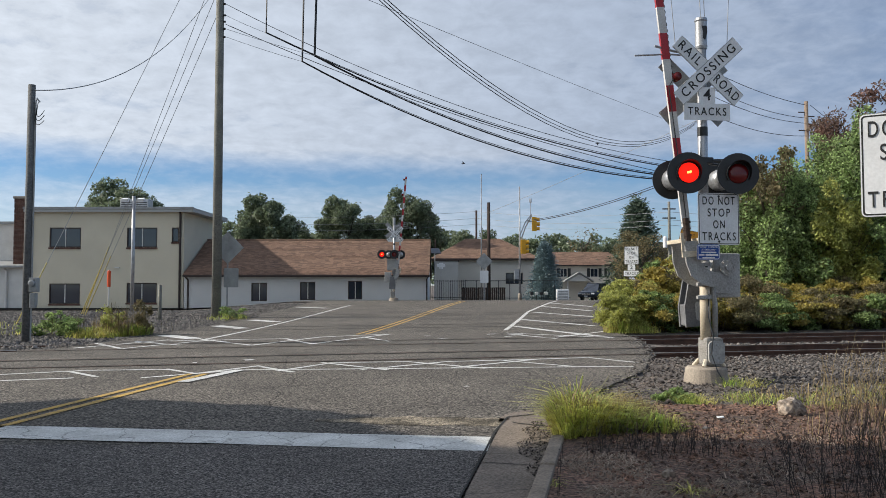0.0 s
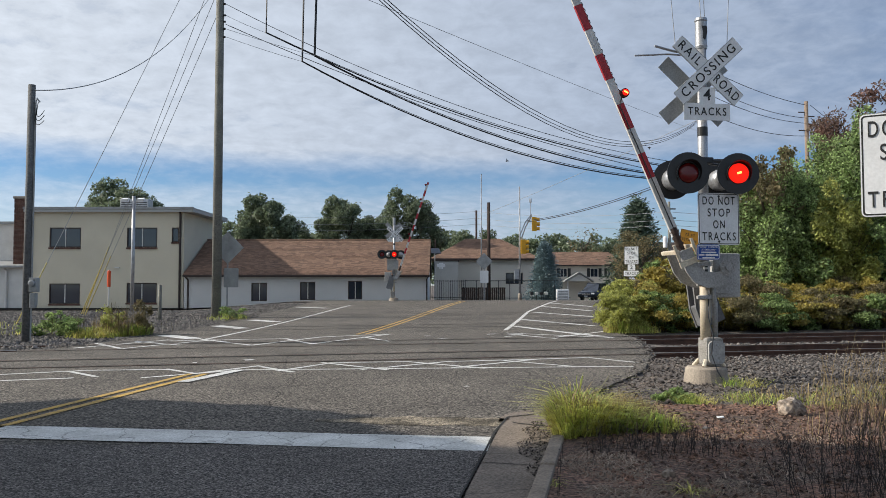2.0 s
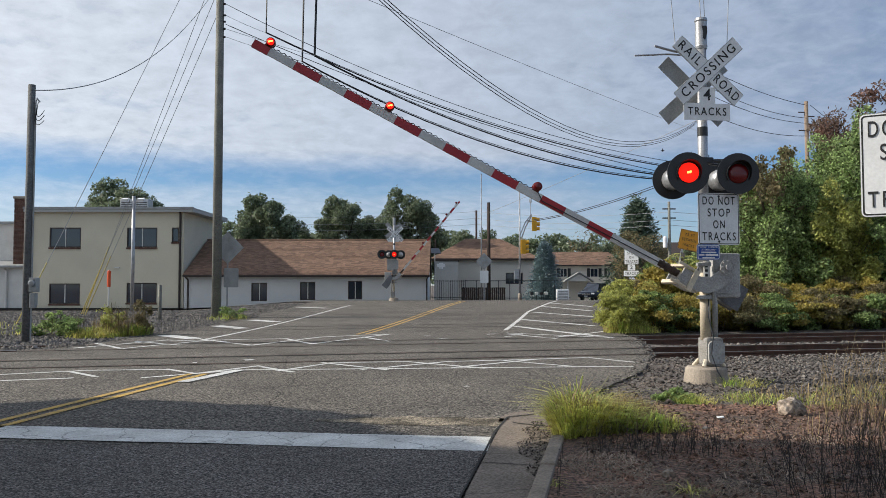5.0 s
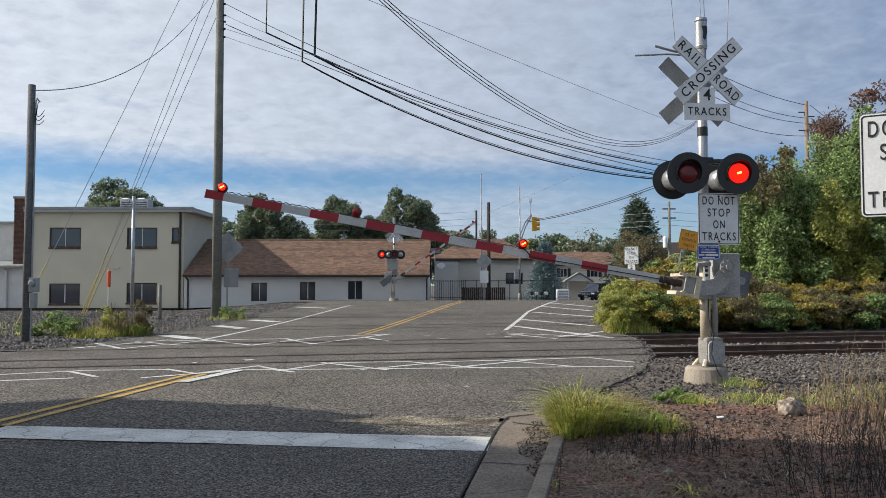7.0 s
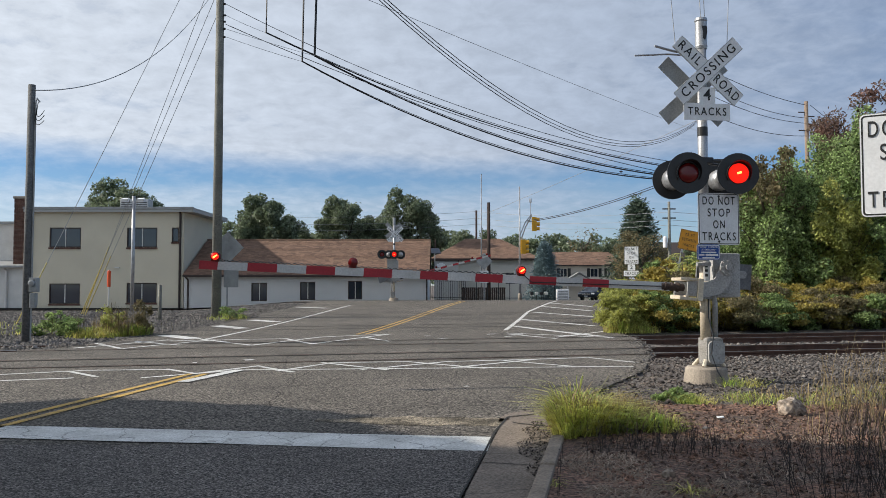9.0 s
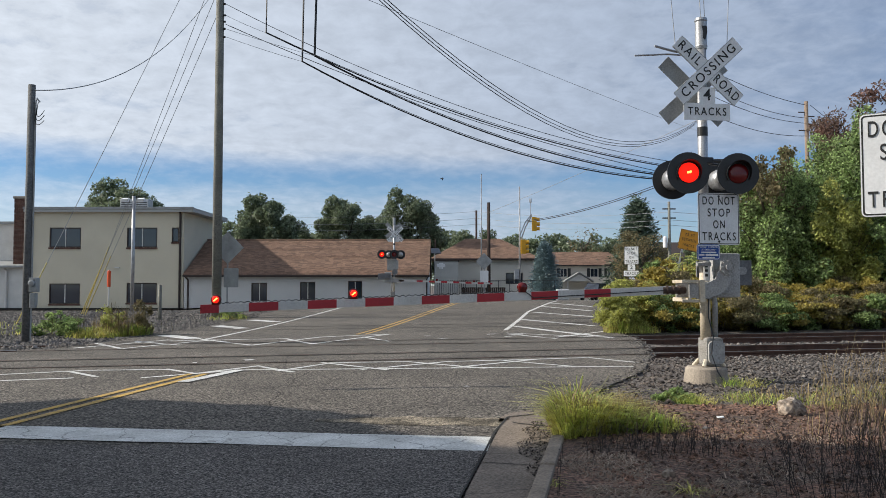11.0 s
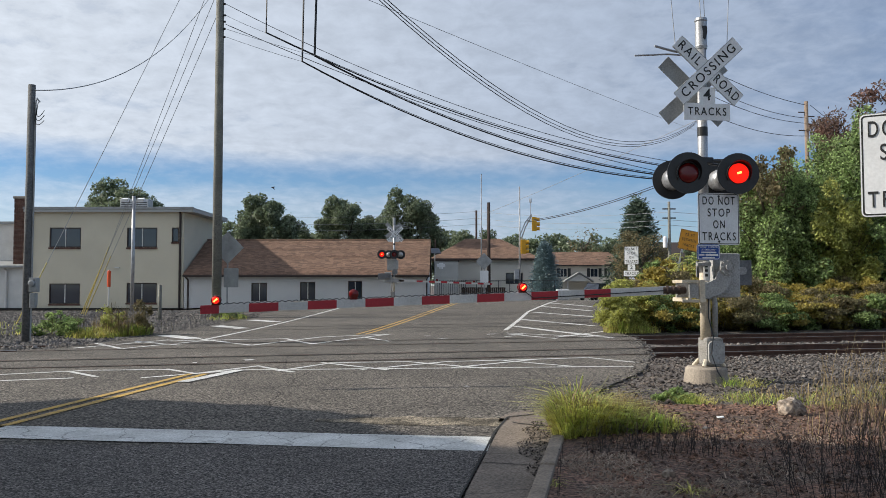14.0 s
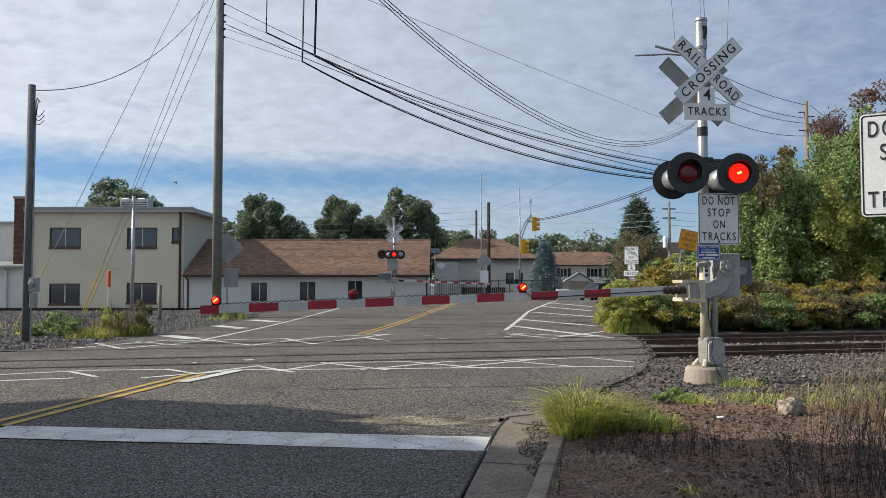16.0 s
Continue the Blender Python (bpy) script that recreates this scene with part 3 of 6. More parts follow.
def text_sign(parent, name, w, h, cx, cz, y, lines, size, material="sign_white", ink="ink", border=True, label="", back=None, m=None):
    """A flat metal sign facing -y: lines are (words, height)."""
    m = m or Matrix.Identity(4)
    bm = B()
    prism(bm, rounded(w, h, 0.035, cx, cz), y, y + 0.005)
    bm.transform(m)
    sg = part(name, bm, back or "sign_back", parent, label)
    bm = B()
    prism(bm, rounded(w - 0.004, h - 0.004, 0.034, cx, cz), y - 0.003, y - 0.0005)
    bm.transform(m)
    part("sign_face", bm, material, sg)
    if border:
        bm = B()
        o, i = rounded(w - 0.022, h - 0.022, 0.028, cx, cz), rounded(w - 0.045, h - 0.045, 0.02, cx, cz)
        vo, vi = [bm.verts.new(m @ Vector((a, y - 0.0042, b))) for a, b in o], [bm.verts.new(m @ Vector((a, y - 0.0042, b))) for a, b in i]
        for k in range(len(o)):
            bm.faces.new((vo[k], vo[(k + 1) % len(o)], vi[(k + 1) % len(o)], vi[k]))
        part("border", bm, ink, sg)
    if h > 0.6:
        for zz in (h / 2 - 0.05, 0.05 - h / 2):
            bm = B()
            tube(bm, [m @ Vector((cx, y - 0.012, cz + zz)), m @ Vector((cx, y, cz + zz))], 0.017, 8)
            part("bolt", bm, "black", sg)
    for words, z in lines:
        lettering(words, size, m @ pose(cx, y - 0.006, cz + z, 90, 0, 0), sg, ink, width=size * WIDE.get(words, 0.55 * len(words)))
    return sg


def bars(parent, rows, y, material, m=None):
    """Plain bars for writing too small to read."""
    for x0, x1, z0, z1 in rows:
        bm = B()
        box(bm, x0, x1, y - 0.003, y, z0, z1, m)
        part("text_bar", bm, material, parent)


WIDE = {"DO NOT": 2.95, "STOP": 2.05, "ON": 1.05, "TRACKS": 3.05, "REPORT PROBLEM": 8.2, "OR EMERGENCY": 7.2, "75 FT": 2.5, "BETWEEN": 3.6, "2": 0.5}
DNS = [("DO NOT", 0.27), ("STOP", 0.09), ("ON", -0.09), ("TRACKS", -0.27)]


def build_gate(m, label, facing_signs, lamp_yaw, back_x, reach=7.74):
    gate = empty("crossing_gate", m, label, "railway crossing gate", "crossing gates")
    bm = B()
    tube(bm, [(0, 0, -0.25), (0, 0, 0.0), (0, 0, 0.17), (0, 0, 0.20)], [0.36, 0.33, 0.30, 0.27], 24)
    part("footing", bm, "concrete", gate, "round stained concrete footing")
    bm = B()
    box(bm, -0.065, 0.215, -0.16, 0.14, 0.22, 0.64, bevel=0.045)
    junction = part("junction_box", bm, "cast", gate, "weathered grey metal junction base")
    bm = B()
    prism(bm, rounded(0.25, 0.34, 0.07, 0.085, 0.42), -0.19, -0.155)
    part("cover", bm, "silver", junction)
    for zz in (0.30, 0.54):
        bm = B()
        tube(bm, [(0.09, -0.19, zz), (0.09, -0.21, zz)], 0.018, 8)
        part("bolt", bm, "galv", junction)
    bm = B()
    for k in range(4):
        a = radians(45 + 90 * k)
        tube(bm, [(0.05 + 0.24 * math.cos(a), 0.24 * math.sin(a), 0.2), (0.05 + 0.15 * math.cos(a), 0.15 * math.sin(a), 0.3)], 0.03, 8)
    part("foot_flange", bm, "cream_metal", junction)
    bm = B()
    tube(bm, [(0, 0, 0.6), (0, 0, 1.62)], 0.078, 20)
    part("lower_mast", bm, "cream_metal", gate, "cream-painted lower mast pipe", True)
    bm = B()
    for k in range(9):
        a = radians(-130 + 10 * k)
        b = radians(-120 + 10 * k)
        bm.faces.new([bm.verts.new((0.0815 * math.cos(t), 0.0815 * math.sin(t), zz)) for t, zz in ((a, 1.50), (b, 1.50), (b, 1.80), (a, 1.80))])
    bmesh.ops.remove_doubles(bm, verts=bm.verts, dist=0.0005)
    sticker = part("sticker", bm, "trim_white", gate, "white label wrapped on the mast")
    bars(sticker, [(-0.035, 0.01, 1.56 + 0.07 * k, 1.60 + 0.07 * k) for k in range(3)], -0.0835, "ink")
    bm = B()
    tube(bm, [(0.02, -0.09, 1.30), (0.0, -0.10, 0.95), (0.04, -0.17, 0.66), (-0.02, -0.22, 0.40), (0.02, -0.33, 0.15), (0.10, -0.42, -0.03)], 0.009, 6)
    part("hanging_cable", bm, "black", gate, "", True)
    bm = B()
    tube(bm, [(0, 0, 1.62), (0, 0, 5.12)], 0.075, 20)
    part("mast", bm, "galv", gate, "galvanised steel mast", True)
    bm = B()
    tube(bm, [(0, 0, 5.08), (0, 0, 5.12), (0, 0, 5.14), (0, 0, 5.50), (0, 0, 5.52), (0, 0, 5.56)], [0.085, 0.095, 0.09, 0.09, 0.098, 0.09], 40)
    part("mast_cap", bm, "galv", gate, "galvanised mast top with an opening")
    bm = B()
    prism(bm, [(-0.03, 5.42), (0.05, 5.42), (0.055, 5.32), (0.02, 5.20), (-0.02, 5.24), (-0.01, 5.32)], -0.099, -0.085)
    part("mast_opening", bm, "black", gate, "dark opening in the mast")
    bm = B()
    tube(bm, [(0, 0, 3.72), (0, 0, 3.86)], 0.079, 20)
    part("mast_band", bm, "black", gate, "dark band round the mast")
    bm = B()
    tube(bm, [(0.15, -0.02, 0.62), (0.15, -0.02, 1.15), (0.12, -0.02, 1.3), (0.12, -0.02, 1.45)], 0.04, 10)
    part("conduit", bm, "silver", gate, "grey conduit pipe", True)
    for zz in (1.42, 1.22, 1.72):
        bm = B()
        tube(bm, [(0, 0, zz), (0, 0, zz + 0.06)], 0.098, 16)
        box(bm, -0.17, 0.02, -0.12, -0.06, zz, zz + 0.05, bevel=0.008)
        part("clamp", bm, "silver", gate)
    # drive case behind the lever plates
    bm = B()
    box(bm, 0.16, 0.60, 0.02, 0.42, 1.24, 1.92, bevel=0.03)
    case = part("drive_case", bm, "silver", gate, "grey cast gate drive case")
    bm = B()
    box(bm, 0.17, 0.40, -0.01, 0.02, 1.30, 1.60, bevel=0.01)
    part("case_door", bm, "silver", case)
    # rotating lever with the arm
    arm = B()
    outline = [(0.10, 0.10), (0.10, -0.08), (0.04, -0.24), (-0.10, -0.40), (-0.30, -0.46), (-0.62, -0.46), (-0.62, -0.24), (-0.34, -0.24), (-0.20, -0.18), (-0.12, -0.02), (-0.10, 0.10)]
    prism(arm, outline, -0.15, -0.12)
    lever = part("gate_arm", arm, "silver", gate, "red and white striped gate arm with its lever")
    bm = B()
    prism(bm, outline, 0.30, 0.33)
    part("lever_plate", bm, "silver", lever)
    bm = B()
    box(bm, -0.66, -0.60, -0.18, 0.36, -0.52, -0.46, bevel=0.008)
    box(bm, -0.75, -0.48, -0.182, -0.155, -0.53, -0.485, bevel=0.008)
    box(bm, -0.75, -0.48, -0.182, -0.155, -0.235, -0.19, bevel=0.008)
    box(bm, -0.66, -0.60, -0.18, 0.36, -0.24, -0.19, bevel=0.008)
    box(bm, -0.47, -0.38, -0.182, -0.155, -0.53, -0.19, bevel=0.008)
    part("arm_bracket", bm, "cream_metal", lever, "cream-painted steel arm bracket")
    bm = B()
    tube(bm, [(-0.62, 0.0, -0.345), (-0.98, 0.0, -0.352)], 0.055, 12)
    for xx in (-0.70, -0.80, -0.90):
        tube(bm, [(xx, 0.0, -0.345), (xx - 0.03, 0.0, -0.345)], 0.07, 12)
    part("coupling", bm, "wood_dark", lever, "dark rusty arm coupling")
    bm = B()
    tube(bm, [(0, -0.20, 0), (0, 0.70, 0)], 0.05, 14)
    tube(bm, [(0, -0.165, 0), (0, -0.15, 0)], 0.125, 20)
    for k in range(8):
        a = radians(45 * k)
        tube(bm, [(0.095 * math.cos(a), -0.185, 0.095 * math.sin(a)), (0.095 * math.cos(a), -0.16, 0.095 * math.sin(a))], 0.016, 6)
    bm.transform(Matrix.Translation((0.30, 0, 1.70)))
    part("pivot_hub", bm, "silver", case, "bolted pivot hub")
    for y0 in (0.44, 0.66):
        bm = B()
        prism(bm, [(-0.10, 0.12), (-0.10, -0.14), (0.40, -0.27), (0.72, -0.27), (0.72, 0.13)], y0, y0 + 0.04)
        part("weight_lever", bm, "weight", lever)
    bm = B()
    prism(bm, rounded(0.30, 0.12, 0.045, 0.48, -0.04), 0.425, 0.439)
    part("weight_slot", bm, "silver", lever)
    bm = B()
    box(bm, 0.36, 0.70, 0.48, 0.66, -0.26, 0.12, bevel=0.02)
    part("counterweight", bm, "weight", lever, "grey counterweight block")
    # the beam: hollow white board, slightly sloped, striped red
    tilt = 0.0385

    def bz(a):
        return -0.384 - tilt * (a - 1.809)
    bm = B()
    prism(bm, [(-0.85, bz(0.85) + 0.064), (-reach, bz(reach) + 0.056), (-reach, bz(reach) - 0.056), (-0.85, bz(0.85) - 0.062)], -0.022, 0.022)
    part("beam", bm, "arm_white", lever, "white gate arm board")
    for k in range(8):
        a0 = 1.809 + 0.8128 * k
        a1 = min(a0 + 0.4064, reach + 0.01)
        if a0 > reach - 0.05:
            break
        bm = B()
        prism(bm, [(-a0, bz(a0) + 0.060), (-a1, bz(a1) + 0.060), (-a1, bz(a1) - 0.060), (-a0, bz(a0) - 0.060)], -0.025, 0.025)
        part("stripe", bm, "red", lever, "red reflective stripe")
    bm = B()
    tube(bm, [(-0.9, -0.037, bz(0.9)), (-3.0, -0.05, bz(3.0) - 0.03), (-3.16, -0.02, bz(3.16) + 0.10)], 0.008, 6)
    part("lamp_cable", bm, "black", lever)
    bm = B()
    n = 150
    run = reach - 3.44
    tube(bm, [(-3.2 - run * k / n, 0.0, bz(3.2 + run * k / n) + 0.074 + 0.012 * math.sin(k * 1.9)) for k in range(n + 1)], 0.007, 5)
    part("lamp_cable", bm, "black", lever)
    for a, dz, phase in ((3.16, 0.135, 1), (5.633, 0.135, 0), (reach - 0.2, 0.125, 2)):
        bm = B()
        box(bm, -a - 0.055, -a + 0.055, -0.035, 0.035, bz(a) + 0.055, bz(a) + 0.085, bevel=0.006)
        for s in (-1, 1):
            tube(bm, [(-a, s * 0.03, bz(a) + dz), (-a, s * 0.05, bz(a) + dz)], [0.07, 0.068], 16)
        tube(bm, [(-a, -0.03, bz(a) + dz), (-a, 0.03, bz(a) + dz)], 0.062, 14)
        lamp = part("arm_lamp", bm, "lens", lever, "small red lamp on the gate arm", True)
        bm = B()
        tube(bm, [(0, -0.05, 0), (0, -0.062, 0), (0, -0.07, 0)], [0.05, 0.045, 0.015], 16)
        gl = part("arm_lamp_glow", bm, "glow", lever, "lit red arm lamp", True)
        bm = B()
        tube(bm, [(-0.025, -0.071, -0.022), (0.025, -0.071, 0.022)], 0.012, 6)
        tmp = part("tmp", bm, "glow_core")
        gl.data.materials.append(M["glow_core"])
        bm = bmesh.new()
        bm.from_mesh(gl.data)
        n0 = len(bm.faces)
        bm.from_mesh(tmp.data)
        bm.faces.ensure_lookup_table()
        for f in bm.faces[n0:]:
            f.material_index = 1
        bm.to_mesh(gl.data)
        bm.free()
        bpy.data.objects.remove(tmp)
        KEYED.append((gl, pose(-a, 0, bz(a) + dz), phase))
    lever.matrix_basis = pose(0.30, 0, 1.70)
    # crossarm and lamps, both ways
    bm = B()
    tube(bm, [(-0.38, -0.12, 3.34), (0.0, -0.10, 3.33), (0.36, -0.12, 3.34)], 0.022, 8)
    box(bm, -0.11, 0.11, -0.14, 0.12, 3.28, 3.38, bevel=0.02)
    for sx, sy in ((-0.42, -0.12), (0.37, -0.12), (-0.38, 0.14), (0.40, 0.14)):
        tube(bm, [(sx * 0.2, sy, 3.33), (sx, sy, 3.30), (sx, sy, 3.15)], 0.022, 8)
    part("lamp_bracket", bm, "black", gate, "dark lamp crossarm")
    signal_head(gate, -0.42, -0.38, 3.095, lamp_yaw, 0)
    signal_head(gate, 0.37, -0.38, 3.10, lamp_yaw, 1)
    signal_head(gate, back_x[0], 0.38, 3.09, 180 + lamp_yaw, 1)
    signal_head(gate, back_x[1], 0.38, 3.09, 180 + lamp_yaw, 0)
    # crossbucks on both sides
    crossbuck(gate, 0.045, -0.12, 4.71)
    crossbuck(gate, -0.07, 0.14, 4.45, 180)
    bm = B()
    prism(bm, [(-0.35, 3.95), (0.40, 3.95), (0.40, 4.21), (0.16, 4.21), (0.16, 4.46), (-0.10, 4.46), (-0.10, 4.21), (-0.35, 4.21)], -0.112, -0.104)
    tr = part("tracks_sign", bm, "sign_white", gate, "white plate that reads 4 tracks")
    lettering("4", 0.26, pose(0.03, -0.116, 4.335, 90), tr)
    lettering("TRACKS", 0.17, pose(0.025, -0.116, 4.08, 90), tr, width=0.62)
    bm = B()
    tube(bm, [(-0.08, 0.05, 5.02), (-0.45, 0.0, 5.03), (-0.76, 0.0, 5.10)], 0.02, 8)
    tube(bm, [(-0.08, 0.05, 4.98), (-0.55, 0.0, 4.98), (-1.10, -0.05, 4.92)], 0.014, 8)
    part("side_rod", bm, "galv", gate, "thin metal side rods")
    text_sign(gate, "stop_sign_panel", 0.665, 0.785, 0.145, 2.43, -0.19, DNS, 0.175, label="white sign that reads do not stop on tracks")
    blue = text_sign(gate, "notice_plate", 0.37, 0.24, -0.05, 1.925, -0.235, [("REPORT PROBLEM", 0.075), ("OR EMERGENCY", 0.035)], 0.034, "blue", "sign_white", label="small blue emergency notice plate")
    bars(blue, [(-0.17, 0.07, 1.912, 1.932), (-0.20, -0.12, 1.872, 1.892), (-0.10, 0.10, 1.866, 1.898), (-0.15, 0.05, 1.830, 1.850)], -0.242, "sign_white")
    if facing_signs == 2:
        text_sign(gate, "back_plate", 0.4, 0.6, -0.1, 2.4, 0.12, [], 0.1, "sign_white", border=False, label="plain white back plate")
    return gate, lever


near_gate, near_arm = build_gate(pose(4.0, 12.1, 0.0, 0, 0, 8.24), "railway crossing gate with flashing red lamps and white crossbuck", 1, -12, (-0.33, 0.44))
KEY_NEAR, KEYED = KEYED, []
far_gate, far_arm = build_gate(pose(-3.27, 52.8, 0.38, 0, 0, 180), "distant railway crossing gate with red lamps", 2, 4, (-0.03, 0.78), 6.85)
KEY_FAR = KEYED


# ---- buildings ----
def wall_front(bm, x0, x1, z0, z1, y, thick, holes):
    """A wall in the plane y with openings cut through it, their reveals included."""
    xs = sorted({x0, x1, *[h[0] for h in holes], *[h[1] for h in holes]})
    zs = sorted({z0, z1, *[h[2] for h in holes], *[h[3] for h in holes]})
    for a, b in zip(xs, xs[1:]):
        for c, d in zip(zs, zs[1:]):
            if any(h[0] <= a and b <= h[1] and h[2] <= c and d <= h[3] for h in holes):
                continue
            for yy in (y, y + thick):
                bm.faces.new([bm.verts.new(v) for v in ((a, yy, c), (b, yy, c), (b, yy, d), (a, yy, d))])
    for a, b, c, d in holes + [(x0, x1, z0, z1)]:
        for p, q in (((a, c), (b, c)), ((b, c), (b, d)), ((b, d), (a, d)), ((a, d), (a, c))):
            bm.faces.new([bm.verts.new(v) for v in ((p[0], y, p[1]), (q[0], y, q[1]), (q[0], y + thick, q[1]), (p[0], y + thick, p[1]))])
    return bm


def window(house, x0, x1, z0, z1, y, frame_mat="trim_dark", split=1, sill=None, shutters=None):
    bm = B()
    t = 0.06
    for a, b, c, d in ((x0, x1, z1 - t, z1), (x0, x1, z0, z0 + t), (x0, x0 + t, z0 + t, z1 - t), (x1 - t, x1, z0 + t, z1 - t)):
        box(bm, a, b, y + 0.03, y + 0.11, c, d)
    w = part("window", bm, frame_mat, house, "framed window with dark panes")
    n = split + 1
    for k in range(n):
        a, b = x0 + t + (x1 - x0 - 2 * t) * k / n, x0 + t + (x1 - x0 - 2 * t) * (k + 1) / n
        bm = B()
        box(bm, a, b, y + 0.075 + 0.012 * (k % 2), y + 0.085 + 0.012 * (k % 2), z0 + t, z1 - t)
        part("pane", bm, "pane", w)
        if k:
            bm = B()
            box(bm, a - 0.025, a + 0.025, y + 0.05, y + 0.10, z0 + t, z1 - t)
            part("mullion", bm, "trim_white", w)
    if sill:
        k, x = 0, x0 - 0.03
        while x < x1:
            bm = B()
            box(bm, x, min(x + 0.10, x1 + 0.03), y - 0.06, y + 0.05, z0 - 0.10, z0 - 0.005)
            part("sill_brick", bm, "brick", w)
            x += 0.115
    if shutters:
        for a, b in ((x0 - 0.42, x0 - 0.04), (x1 + 0.04, x1 + 0.42)):
            bm = B()
            box(bm, a, b, y - 0.12, y - 0.09, z0, z1)
            part("shutter", bm, "black", house, "dark shutter")


def lap_siding(house, x0, x1, z0, z1, y, holes, material, step=0.2):
    """Lapped boards, one object a board run, broken at the openings."""
    z = z0
    while z < z1 - 0.02:
        top = min(z + step, z1)
        runs = [(x0, x1)]
        for a, b, c, d in holes:
            if c < top and d > z:
                runs = [r for s in runs for r in ((s[0], min(s[1], a)), (max(s[0], b), s[1])) if r[1] - r[0] > 0.02]
        for a, b in runs:
            bm = B()
            vs = [bm.verts.new(v) for v in ((a, y - 0.07, z + 0.024), (b, y - 0.07, z + 0.024), (b, y - 0.058, top), (a, y - 0.058, top), (a, y - 0.004, z + 0.024), (b, y - 0.004, z + 0.024))]
            bm.faces.new(vs[:4])
            bm.faces.new((vs[0], vs[1], vs[5], vs[4]))
            part("board", bm, material, house)
        z += step


def shingles(house, ax, bx, y_eave, z_eave, y_ridge, z_ridge, rag_l, rag_r, seed, size=(0.32, 0.17)):
    """Rows of lapped shingles on one roof slope; rag_l and rag_r give the end of a row from its height share."""
    rnd = random.Random(seed)
    slope = Vector((0, y_ridge - y_eave, z_ridge - z_eave))
    n = int(slope.length / size[1])
    nrm = Vector((0, -slope.z, slope.y)).normalized()
    verts, faces = [], []
    for r in range(n + 1):
        t0, t1 = r / (n + 1), (r + 1.25) / (n + 1)
        p0, p1 = slope * t0 + nrm * 0.03, slope * min(t1, 1) + nrm * 0.008
        x = ax + rag_l * t0 - rnd.random() * size[0]
        end = bx + rag_r * t0
        while x < end:
            w = size[0] * rnd.uniform(0.85, 1.1)
            a, b = max(x, ax + rag_l * t0), min(x + w - 0.012, end)
            if b - a > 0.02:
                k = len(verts)
                dz = rnd.uniform(0, 0.008)
                for px, pv in ((a, p0), (b, p0), (b, p1), (a, p1)):
                    verts.append((px, y_eave + pv.y, z_eave + pv.z + dz))
                verts += [(a, y_eave + p0.y, z_eave + p0.z - 0.025), (b, y_eave + p0.y, z_eave + p0.z - 0.025)]
                faces += [(k, k + 1, k + 2, k + 3), (k + 4, k + 5, k + 1, k)]
            x += w
    return raw("shingles", verts, faces, "shingle_rows", house, "stuff")


M["shingle_rows"] = mat("shingle_rows", (0.205, 0.122, 0.082), 0.95, 0.2, 0.6, 14, 0.3, col2=(0.165, 0.10, 0.07), island=0.3)


def slab(name, pts, thick, material, house, label=""):
    """A flat roof deck from its four corners, with thickness downwards."""
    bm = B()
    a = [bm.verts.new(p) for p in pts]
    b = [bm.verts.new((p[0], p[1], p[2] - thick)) for p in pts]
    bm.faces.new(a)
    bm.faces.new(b[::-1])
    for i in range(len(a)):
        j = (i + 1) % len(a)
        bm.faces.new((a[i], b[i], b[j], a[j]))
    return part(name, bm, material, house, label)


